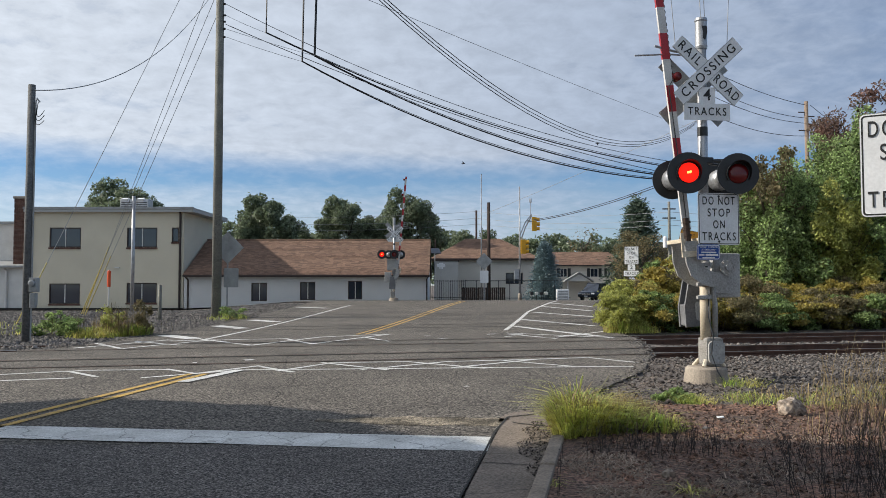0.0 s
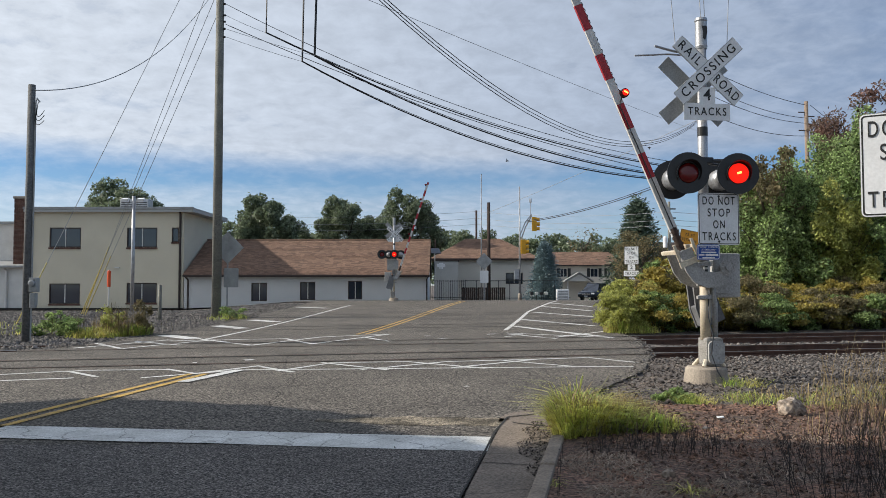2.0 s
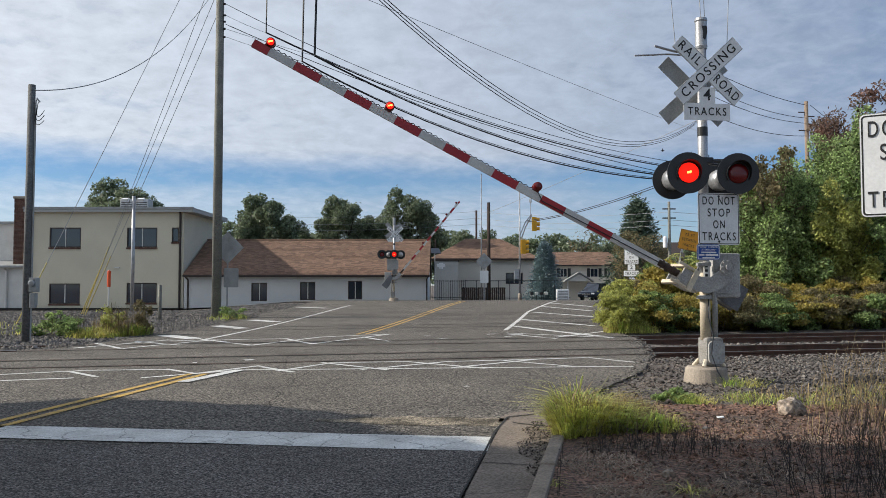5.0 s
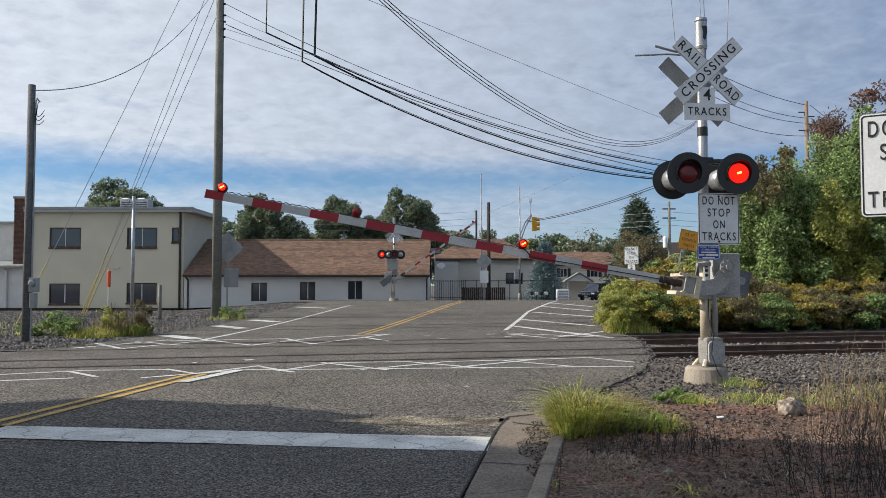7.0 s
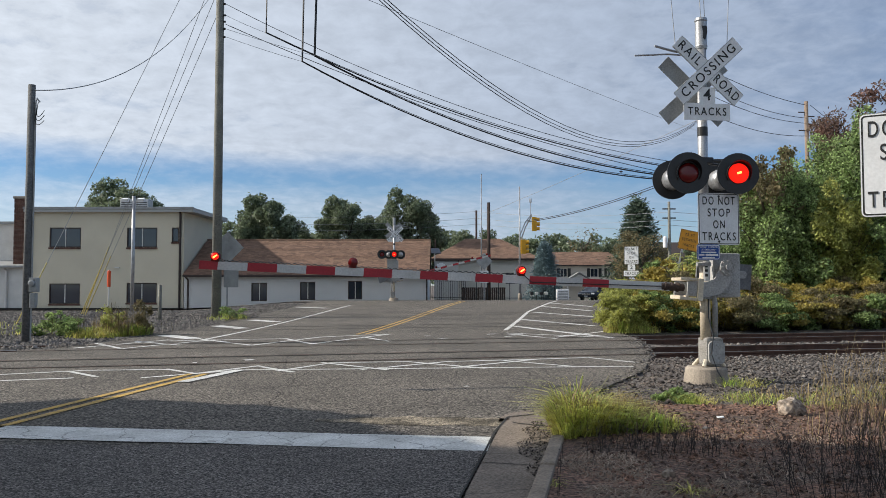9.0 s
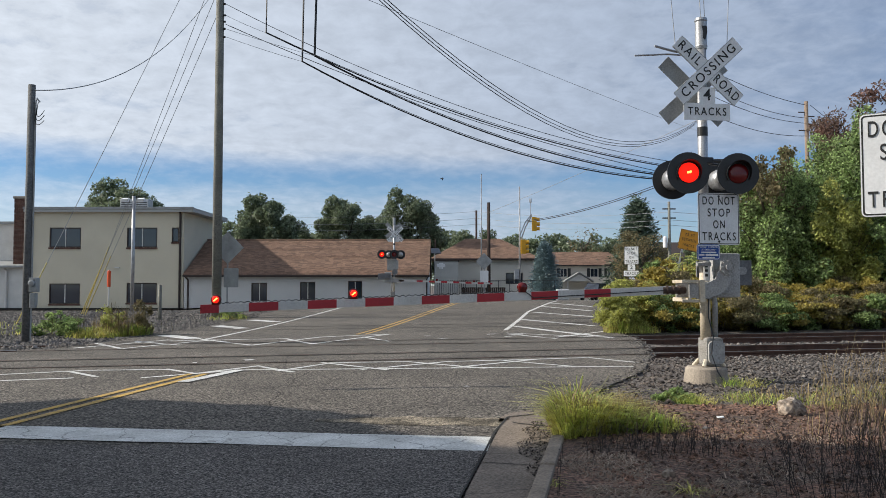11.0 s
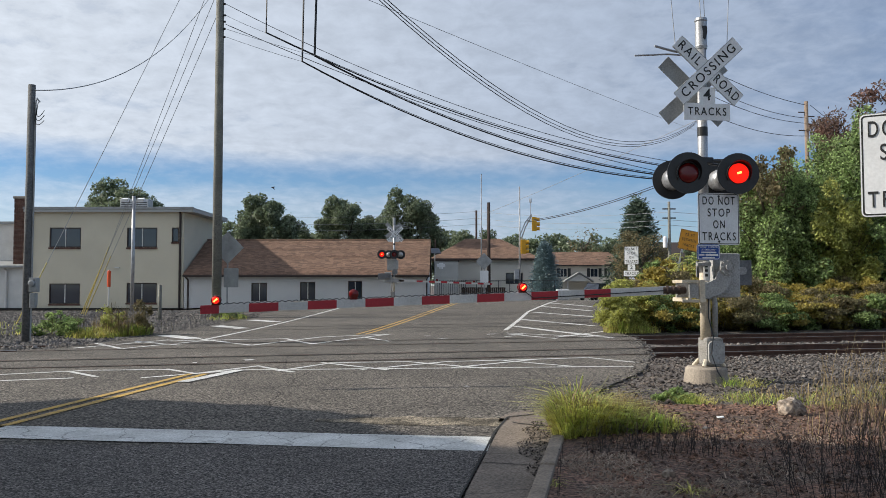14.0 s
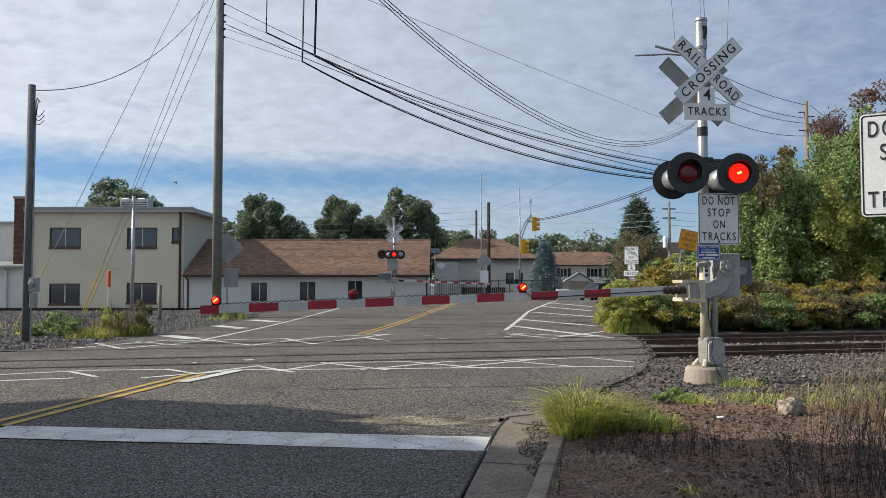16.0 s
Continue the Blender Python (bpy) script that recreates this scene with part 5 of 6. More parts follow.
GB, YB = "dense dark green bush beside the tracks", "yellowing bush beside the tracks"
bush(5.45, 24.2, 1.25, 0.85, 61, "leaf_lime", 20000, 0.034, "sunlit yellow-green bush at the road's edge")
bush(6.75, 24.7, 1.35, 0.9, 62, "leaf", 19000, 0.036, GB)
bush(6.3, 26.3, 1.6, 1.0, 64, "leaf_lime", 17000, 0.036, "sunlit yellow-green bush at the road's edge")
bush(7.6, 27.2, 2.0, 1.2, 63, "leaf_yellow", 14000, 0.055, YB)
for k in range(9):
    x = 7.6 + k * 1.25
    y = 24.9 + SLOPE * (x - 6.5)
    bush(x, y, 1.15 + 0.10 * math.sin(k * 2.1), 1.1, 70 + k, ("leaf", "leaf_yellow", "leaf_brown")[k % 3], 15000, 0.044, (GB, YB, "brownish bush beside the railway tracks")[k % 3])
    bush(x + 0.7, y + 1.7, 1.6 + 0.15 * math.sin(k * 1.3), 1.25, 90 + k, "leaf_yellow" if k % 4 != 3 else "leaf", 15000, 0.046, YB if k % 4 != 3 else GB)
bush(9.3, 32.5, 2.3, 1.1, 120, "leaf", 6000, 0.10, GB)
bush(11.0, 36.0, 2.6, 1.2, 121, "leaf_brown", 5000, 0.10, "brownish bush behind the hedge")


def sumac(x, y, h, seed):
    rng = random.Random(seed)
    t = empty("sumac", pose(x, y, level(x, y) - 0.05), "light green shrub with long feathered leaves", "shrub")
    bm = B()
    tube(bm, [(0, 0, 0), (0.08, 0, h * 0.5), (0.02, 0, h * 0.8)], [0.03, 0.022, 0.012], 6)
    part("stem", bm, "bark", t)
    for k in range(15):
        a, up = 2.4 * k, rng.uniform(0.35, 0.95)
        ln = rng.uniform(0.6, 0.9)
        base = Vector((0.04, 0, h * (0.45 + 0.35 * k / 15)))
        out = Vector((math.cos(a), math.sin(a), 0))
        verts, faces = [], []
        side = Vector((-math.sin(a), math.cos(a), 0))
        for j in range(11):
            f = (j + 1.5) / 12
            p = base + out * ln * f + Vector((0, 0, ln * (up * f - 0.75 * f * f)))
            for sgn in (-1, 1):
                w = 0.20 * (1.1 - f * 0.7)
                tip = p + side * sgn * w + out * 0.05 - Vector((0, 0, 0.07))
                q = len(verts)
                verts += [tuple(p - out * 0.012), tuple(p.lerp(tip, 0.45) - out * 0.022), tuple(tip), tuple(p.lerp(tip, 0.45) + out * 0.022)]
                faces.append((q, q + 1, q + 2, q + 3))
        raw("frond", verts, faces, "leaf_lime", t)


sumac(8.6, 28.6, 3.3, 5)
sumac(9.0, 29.2, 2.9, 6)
# trees out of view that shade the foreground
for k, (x, y, h, r) in enumerate(((-11.8, 4.75, 10.7, 3.5), (-12.2, 8.2, 6.2, 2.3), (-12.0, -0.5, 14, 3.8), (-12.5, -6.5, 13, 3.6), (-16.5, 3.6, 12.3, 3.6), (-14.0, 0.5, 12, 4.0), (-15.0, 5.8, 10.4, 2.8))):
    tree("tree", x, y - 0.25, h, r, 130 + k, "leaf", 22000, 0.26, 0.10, "large green tree beside the road", 0.3, 60, group="roadside trees")


# ---- poles, wires and signs ----
def pole(name, x, y, h, r0, r1, material, label, z=None, cat="utility pole"):
    ob = empty(name, pose(x, y, level(x, y) if z is None else z), label, cat)
    bm = B()
    tube(bm, [(0, 0, -0.3), (0, 0, h * 0.5), (0, 0, h)], [r0, (r0 + r1) / 2, r1], 14)
    part("shaft", bm, material, ob, "", True)
    return ob


def wire(p0, p1, sag, r, material="wire", label="black overhead utility cable on poles", n=22):
    bm = B()
    a, b = Vector(p0), Vector(p1)
    tube(bm, [a.lerp(b, k / n) - Vector((0, 0, 4 * sag * (k / n) * (1 - k / n))) for k in range(n + 1)], r, 5)
    ob = part("cable", bm, material)
    return tagged(ob, label, "cable", "overhead cables")


pl = pole("utility_pole", -10.58, 20.15, 6.58, 0.11, 0.09, "pole_grey", "short weathered wooden service pole")
bm = B()
box(bm, 0.10, 0.30, -0.13, 0.05, 1.25, 1.62, bevel=0.02)
meter = part("meter_box", bm, "sign_back", pl, "grey electric meter box")
bm = B()
tube(bm, [(0.20, -0.13, 1.48), (0.20, -0.21, 1.48), (0.20, -0.22, 1.48)], [0.085, 0.08, 0.05], 16)
part("meter_dial", bm, "galv", meter)
bm = B()
box(bm, 0.12, 0.26, -0.12, 0.04, 0.85, 1.23, bevel=0.02)
part("switch_box", bm, "sign_back", pl, "grey switch box")
bm = B()
tube(bm, [(0.12, -0.02, 0.0), (0.12, -0.02, 6.1), (0.17, -0.05, 6.22), (0.24, -0.06, 6.12)], 0.022, 8)
part("conduit", bm, "sign_back", pl)
for k in range(3):
    bm = B()
    tube(bm, [(0.20 + 0.16 * f - (0.10 + 0.02 * k) * math.sin(3.14 * f), -0.05, 6.12 - (0.44 + 0.04 * k) * math.sin(2.35 * f) + 0.10 * (1 - k) * f) for f in [i / 12 for i in range(13)]], 0.009, 5)
    part("service_lead", bm, "wire", pl)
pb = pole("utility_pole", -9.35, 32.7, 17.5, 0.20, 0.15, "wood_pole", "tall weathered wooden utility pole beside the road", 0.1)
for zz in (11.7, 12.05, 12.35, 12.62, 13.1):
    bm = B()
    tube(bm, [(0.12, -0.05, zz), (0.24, -0.05, zz), (0.26, -0.05, zz)], [0.03, 0.05, 0.02], 8)
    part("insulator", bm, "black", pb)
pc = pole("utility_pole", 13.08, 40, 12.6, 0.12, 0.09, "wood_pole", "utility pole beyond the tracks")
pw = pole("utility_pole", 20.85, 45, 11.65, 0.13, 0.11, "pole_tan", "pale wooden utility pole above the thicket")
for x0, x1, zz in ((-0.45, -0.1, 11.0), (0.1, 0.45, 10.75), (-0.45, -0.1, 9.95)):
    bm = B()
    box(bm, x0, x1, -0.03, 0.03, zz, zz + 0.05)
    part("bracket", bm, "wood_dark", pw)
p2 = pole("utility_pole", 17.2, 60, 7.5, 0.12, 0.10, "wood_pole", "grey utility pole with a transformer can")
bm = B()
tube(bm, [(-0.35, -0.1, 4.0), (-0.35, -0.1, 4.75), (-0.35, -0.1, 4.85)], [0.17, 0.17, 0.1], 12)
part("transformer", bm, "sign_white", p2, "pale transformer can")
for zz in (6.9, 6.2):
    bm = B()
    box(bm, -0.5, 0.5, -0.04, 0.04, zz, zz + 0.09)
    part("crossarm", bm, "wood_dark", p2)
pole("utility_pole", 3.82, 66, 8.0, 0.16, 0.13, "wood_dark", "dark brown wooden pole behind the fence", 0.35)
pole("mast", 3.21, 66, 10.4, 0.07, 0.04, "galv", "thin pale metal mast", 0.35, "mast")
pole("utility_pole", 3.38, 80, 9.2, 0.12, 0.1, "wood_dark", "distant dark utility pole", -0.2)
pole("utility_pole", -19.0, 74, 8.0, 0.1, 0.09, "wood_dark", "distant dark utility pole", -0.3)
pole("utility_pole", -0.75, 78, 6.2, 0.1, 0.08, "wood_dark", "distant dark utility pole", -0.3)
flood_mast = pole("marker_mast", -18.28, 46.6, 6.75, 0.11, 0.10, "galv", "pale grey metal mast before the cream building", -0.06, "mast")
for sgn in (-1, 1):
    bm = B()
    box(bm, min(0.1 * sgn, 0.42 * sgn), max(0.1 * sgn, 0.42 * sgn), -0.03, 0.03, 6.38, 6.44)
    part("bracket", bm, "galv", flood_mast)
    bm = B()
    box(bm, -0.20, 0.20, -0.14, 0.14, -0.10, 0.12, pose(0.46 * sgn, -0.05, 6.50, 18, 0, 0), 0.03)
    part("floodlight", bm, "sign_white", flood_mast, "pale floodlight head")
pole("bollard", -11.18, 31.3, 1.38, 0.07, 0.07, "wood_pole", "grey wooden marker post in the gravel", cat="post")
red = pole("marker_post", -16.5, 39.1, 2.2, 0.04, 0.035, "trim_white", "white marker post with an orange-red top", cat="marker post")
bm = B()
tube(bm, [(0, 0, 1.45), (0, 0, 2.2), (0, 0, 2.26)], [0.085, 0.085, 0.04], 10)
part("sleeve", bm, "marker_red", red, "orange-red sleeve")

THIN = "thin grey overhead wire"
for zb, zc, sg, r in ((12.34, 6.77, 0.70, 0.016), (13.2, 7.48, 1.04, 0.014)):
    wire((-9.1, 32.65, zb), (13.0, 39.9, zc), sg, r)
# the heavy cables hang from short thin span wires
for zb, jx, jz, zc, sg, r in ((11.81, -6.03, 11.0, 6.7, 1.26, 0.03), (12.15, -5.52, 11.25, 6.8, 1.04, 0.032), (12.72, -7.57, 12.24, 7.21, 0.92, 0.028)):
    wire((-9.1, 32.65, zb), (jx, 33.5, jz), 0.03, 0.009, "wire_grey", THIN, 4)
    wire((jx, 33.5, jz), (13.0, 39.9, zc), sg, r)
    wire((jx, 33.45, jz + 0.02), (13.0, 39.85, zc + 0.05), sg - 0.03, r * 0.5)
for x0, z1, sg in ((-2.3, 9.8, 2.42), (-2.38, 9.75, 2.48), (-2.22, 9.85, 2.34)):
    wire((x0, 16, 8.3), (13.0, 39.9, z1), sg, 0.011)
wire((-3.9, 16, 8.3), (13.0, 39.9, 9.24), 0.12, 0.007, "wire_grey", THIN)
for p, q, r in (((-5.93, 33.5, 18), (-6.03, 33.5, 11.0), 0.04), ((-5.35, 33.5, 18), (-5.5, 33.5, 11.3), 0.05), ((-7.5, 33.4, 18), (-7.57, 33.4, 12.2), 0.03)):
    wire(p, q, 0.0, r, label="black cable hanging down to the overhead line", n=4)
wire((-10.5, 20.15, 6.44), (-9.4, 32.6, 14.0), 1.17, 0.014, "wire_grey", THIN)
# guy wires with yellow guards
for k, (x0, y0, xt, zt) in enumerate(((-19.3, 42.2, -9.5, 14.0), (-19.1, 42.0, -9.5, 15.2), (-18.9, 41.8, -9.5, 13.0))):
    foot, top = Vector((x0, y0, -0.25)), Vector((xt, 33.0, zt))
    wire(foot, top, 0.05, 0.012, "wire_grey", "grey steel guy wire")
    bm = B()
    tube(bm, [foot, foot.lerp(top, 0.235)], 0.026, 8)
    tagged(part("guy_guard", bm, "guard_yellow"), "yellow plastic guy wire guard", "guy guard", "guy guards")
foot, top = Vector((-15.6, 29.0, 0.0)), Vector((-9.4, 32.6, 16.8))
wire(foot, top, 0.05, 0.012, "wire_grey", "grey steel guy wire")
bm = B()
tube(bm, [foot, foot.lerp(top, 0.135)], 0.020, 8)
tagged(part("guy_guard", bm, "guard_yellow"), "yellow plastic guy wire guard", "guy guard", "guy guards")
# wires at the crossing mast and towards the thicket
for p, q in (((4.02, 12.15, 5.5), (4.0, 12.6, 9)), ((4.08, 12.15, 5.5), (4.1, 12.6, 9)), ((3.62, 12.15, 5.1), (3.45, 12.6, 9)), ((4.42, 12.15, 5.2), (4.75, 12.6, 9))):
    wire(p, q, 0.0, 0.006, "wire_grey", THIN, 3)
for zc, zw, sg in ((12.7, 11.75, 0.25), (11.8, 11.0, 0.35), (11.4, 10.7, 0.35), (10.4, 9.98, 0.4)):
    wire((13.15, 40, zc), (20.9, 45, zw), sg, 0.016)
    wire((21.1, 45, zw), (33, 56, zw - 2), 0.3, 0.016)
wire((13.1, 40, 7.3), (6.6, 62, 6.4), 0.40, 0.024)
wire((13.1, 40, 9.9), (3.8, 66, 7.5), 0.1, 0.014, "wire_grey", THIN)
wire((13.1, 40, 7.45), (6.6, 62, 6.5), 0.42, 0.02)
for z0, z1 in ((8.9, 7.0), (8.2, 6.4), (7.6, 6.0)):
    wire((-19, 74, z0 - 1), (3.4, 80, z0), 0.3, 0.014, "wire_grey", THIN)
    wire((3.4, 80, z0), (17.2, 60, z1), 0.4, 0.014, "wire_grey", THIN)
    wire((17.2, 60, z1), (36, 60, z1), 0.4, 0.014, "wire_grey", THIN)


def sign_post(name, m, h, label, cat="sign"):
    ob = empty(name, m, label, cat)
    bm = B()
    for a, b, c, d in ((-0.03, 0.03, 0.0, 0.008), (-0.03, -0.022, 0.008, 0.04), (0.022, 0.03, 0.008, 0.04)):
        box(bm, a, b, c + 0.012, d + 0.012, -0.3, h)
    part("post", bm, "galv", ob)
    return ob


s = empty("track_warning_sign", pose(3.483, 5.892, 0, 0, 0, -30), "large white sign that reads do not stop on tracks", "sign")
bm = B()
box(bm, 0.20, 0.26, 0.01, 0.05, -0.2, 2.9)
part("post", bm, "galv", s)
text_sign(s, "panel", 0.63, 0.79, 0, 2.345, 0.0, DNS, 0.175)
s = sign_post("track_warning_sign", pose(8.1, 34, level(8.1, 34), 0, 0, -22), 2.95, "small white track warning signs on a post")
text_sign(s, "panel", 0.61, 0.76, 0, 2.58, 0.0, DNS, 0.165)
text_sign(s, "count_plate", 0.32, 0.26, 0.0, 2.06, 0.0, [("2", 0.0)], 0.22, border=False)
text_sign(s, "count_plate", 0.66, 0.24, 0.0, 1.80, -0.008, [("TRACKS", 0.0)], 0.18, border=False)
q = text_sign(s, "notice_plate", 0.30, 0.24, 0.04, 1.52, 0.0, [], 0.1, "blue", "sign_white")
bars(q, [(-0.06, 0.14, 1.56, 1.59), (-0.06, 0.14, 1.50, 1.53), (-0.04, 0.10, 1.45, 1.47)], -0.006, "sign_white")
s = sign_post("distance_sign", pose(8.5, 30, 0.02, 0, 12, 0), 3.5, "tilted orange-yellow sign that reads 75 ft between tracks")
text_sign(s, "panel", 0.76, 0.76, 0.18, 3.22, 0.0, [("75 FT", 0.20), ("BETWEEN", 0.0), ("TRACKS", -0.20)], 0.15, "orange")
# backs of signs by the tall pole
s = sign_post("warning_sign", pose(-9.05, 33.2, 0.1), 3.3, "grey back of a diamond warning sign on its post")
bm = B()
prism(bm, [(0, 3.58), (0.68, 2.9), (0, 2.22), (-0.68, 2.9)], 0.0, 0.008)
part("panel", bm, "sign_back", s)
bm = B()
prism(bm, rounded(0.62, 0.80, 0.04, 0.16, 1.64), 0.0, 0.008)
part("panel", bm, "sign_back", s)
s = sign_post("diamond_sign", pose(3.02, 58, 0.25), 3.3, "back of a diamond warning sign with a white plate")
bm = B()
prism(bm, [(0, 3.55), (0.62, 2.93), (0, 2.31), (-0.62, 2.93)], 0.0, 0.008)
part("panel", bm, "sign_back", s)
bm = B()
prism(bm, rounded(0.62, 0.9, 0.04, 0.0, 1.8), -0.02, -0.012)
part("plate", bm, "sign_white", s)
s = sign_post("street_sign", pose(-0.15, 60, 0.3), 2.7, "small white street sign on a thin post")
bm = B()
prism(bm, rounded(0.62, 0.26, 0.03, 0.0, 2.62), 0.0, 0.008)
part("panel", bm, "sign_white", s)
bm = B()
prism(bm, rounded(0.28, 0.45, 0.03, 0.0, 2.6), 0.02, 0.028)
part("panel", bm, "sign_white", s)


# ---- traffic signal, fence, spruce side ----
def signal_box(parent, x, y, z):
    bm = B()
    box(bm, x - 0.19, x + 0.19, y - 0.12, y + 0.12, z - 0.55, z + 0.55, bevel=0.03)
    hd = part("signal_head", bm, "signal_yellow", parent, "yellow three-lamp traffic signal head")
    for k in range(3):
        bm = B()
        zz = z - 0.36 + 0.36 * k
        tube(bm, [(x + 0.18, y, zz), (x + 0.42, y, zz)], [0.14, 0.15], 14, caps=False)
        part("visor", bm, "signal_yellow", hd)
        bm = B()
        tube(bm, [(x + 0.195, y, zz), (x + 0.205, y, zz)], 0.12, 14)
        part("lens", bm, "lens" if k == 2 else "black", hd)


ts = pole("traffic_signal", 6.02, 62, 8.8, 0.09, 0.05, "galv", "traffic signal pole with yellow signal heads", 0.38, "traffic signal")
bm = B()
tube(bm, [(0, 0, 4.3), (0.45, 0, 5.6), (0.95, 0, 6.5)], 0.05, 8)
tube(bm, [(0, 0, 4.9), (0.45, 0, 6.0), (0.95, 0, 6.62)], 0.04, 8)
part("signal_arm", bm, "galv", ts)
signal_box(ts, 1.15, 0, 5.85)
signal_box(ts, 0.26, -0.2, 4.05)
bm = B()
tube(bm, [(0.85, 0, 6.5), (0.85, 0, 7.6)], 0.03, 6)
tube(bm, [(0.85, 0, 7.55), (0.85, 0, 7.85)], 0.11, 10)
part("detector", bm, "sign_white", ts)
bm = B()
box(bm, -0.45, -0.1, -0.2, 0.15, 1.5, 2.3, bevel=0.02)
part("control_box", bm, "galv", ts)
bm = B()
tube(bm, [(0, 0, -0.2), (0, 0, 0.3), (0, 0, 0.42)], [0.18, 0.16, 0.1], 10)
part("footing", bm, "concrete", ts)


def fence(x0, x1, y, h, material, gap, name, label, board):
    f = empty(name, pose(0, 0, 0), label, "fence")
    z = level((x0 + x1) / 2, y)
    x = x0
    while x <= x1 + 0.001:
        bm = B()
        box(bm, x - board / 2, x + board / 2, y, y + 0.03, z - 0.1, z + h)
        part("slat", bm, material, f)
        x += gap
    for zz in (0.15, h - 0.08):
        bm = B()
        box(bm, x0, x1, y + 0.031, y + 0.07, z + zz, z + zz + 0.05)
        part("fence_rail", bm, material, f)


fence(-0.9, 1.6, 57.5, 1.45, "black", 0.16, "iron_fence", "black iron picket fence", 0.03)
fence(1.7, 5.4, 68, 1.25, "wood_dark", 0.17, "board_fence", "dark brown wooden board fence", 0.15)
fence(1.7, 8.8, 60.5, 1.55, "black", 0.85, "chain_fence", "thin dark metal fence with rails", 0.05)
for k in range(4):
    mp = empty("mailbox", pose(6.75 + k * 0.36, 60.2, 0.2), "small pale mailbox on a rail", "mailbox", "mailboxes by the fence")
    bm = B()
    box(bm, -0.02, 0.02, -0.02, 0.02, -0.2, 0.6)
    part("post", bm, "black", mp)
    bm = B()
    box(bm, -0.12, 0.12, -0.2, 0.2, 0.5, 0.72, bevel=0.04)
    part("box", bm, "trim_white" if k % 2 else "black", mp)
ut = empty("utility_cabinet", pose(9.35, 62, 0.15), "pale metal utility cabinet beside the road", "cabinet")
bm = B()
box(bm, -0.45, 0.45, -0.3, 0.3, 0, 0.95, bevel=0.03)
part("body", bm, "sign_white", ut)
for k in range(6):
    bm = B()
    box(bm, -0.38, 0.38, -0.315, -0.302, 0.15 + k * 0.12, 0.21 + k * 0.12)
    part("louvre", bm, "sign_back", ut)
so = empty("solar_sign", pose(-0.66, 64, 0.2), "small tilted solar panel on a post", "solar panel")
bm = B()
tube(bm, [(0, 0, -0.2), (0, 0, 3.9)], 0.04, 8)
part("post", bm, "galv", so)
bm = B()
box(bm, -0.45, 0.45, -0.35, 0.35, -0.02, 0.02, pose(0, 0, 4.0, 38, 0, 20))
part("panel", bm, "pane", so)


def build_car(m):
    c = empty("car", m, "dark blue grey car waiting on the far road", "car")
    bm = B()
    # x along the car, nose at +x
    low = [(-2.2, 0.35), (2.15, 0.35), (2.3, 0.6), (2.2, 0.88), (1.1, 1.0), (-2.2, 1.02), (-2.35, 0.7)]
    prism(bm, low, -0.88, 0.88)
    bmesh.ops.bevel(bm, geom=list(bm.edges), offset=0.07, segments=2, affect="EDGES")
    body = part("body", bm, "car_paint", c, "", True)
    bm = B()
    a = [bm.verts.new(v) for v in ((1.15, -0.80, 0.98), (1.15, 0.80, 0.98), (-2.1, 0.80, 1.0), (-2.1, -0.80, 1.0))]
    b = [bm.verts.new(v) for v in ((0.35, -0.62, 1.72), (0.35, 0.62, 1.72), (-1.75, 0.62, 1.72), (-1.75, -0.62, 1.72))]
    bm.faces.new(b)
    for i in range(4):
        j = (i + 1) % 4
        bm.faces.new((a[i], a[j], b[j], b[i]))
    part("cabin_glass", bm, "pane", body, "dark tinted glasshouse")
    bm = B()
    box(bm, -1.78, 0.38, -0.64, 0.64, 1.715, 1.76, bevel=0.02)
    part("roof", bm, "car_paint", body)
    for x in (-1.4, 1.4):
        for yy in (-0.84, 0.66):
            bm = B()
            tube(bm, [(x, yy, 0.33), (x, yy + 0.2, 0.33)], 0.33, 18)
            wh = part("wheel", bm, "rubber", c)
            bm = B()
            tube(bm, [(x, yy - 0.01, 0.33), (x, yy + 0.21, 0.33)], 0.2, 12)
            part("rim", bm, "chrome", wh)
    for yy in (-0.68, 0.68):
        bm = B()
        box(bm, 2.16, 2.30, yy - 0.18, yy + 0.18, 0.66, 0.82, bevel=0.03)
        part("headlight", bm, "head_glass", body)
        bm = B()
        box(bm, 0.7, 0.9, yy * 1.35 - 0.09, yy * 1.35 + 0.09, 0.98, 1.12, bevel=0.03)
        part("wing_mirror", bm, "car_paint", body)
    bm = B()
    box(bm, 2.24, 2.31, -0.45, 0.45, 0.58, 0.76, bevel=0.01)
    part("grille", bm, "chrome", body)
    bm = B()
    box(bm, 2.315, 2.325, -0.16, 0.16, 0.44, 0.54)
    part("number_plate", bm, "sign_white", body)
    return c


build_car(pose(15.3, 80, level(15.3, 80) + 0.33, 0, 0, -122))


# ---- ground cover ----
strip("soil_bank", -4, 9.2, lambda y: 0.68 + 0.21 * (min(y, 8.7) - 5.3), lambda y: 14.0, 0.055, "soil", "reddish brown bare soil beside the kerb", "soil", step=0.25, cols=60)


strip("dirt_apron", 8.35, 9.4, lambda y: edge(RIGHT, y) - 0.03, lambda y: edge(RIGHT, y) + 0.6 - 0.4 * max(0.0, y - 8.6), 0.004, "gutter", "brown dirt at the broken edge of the asphalt", "soil", step=0.25, cols=8)


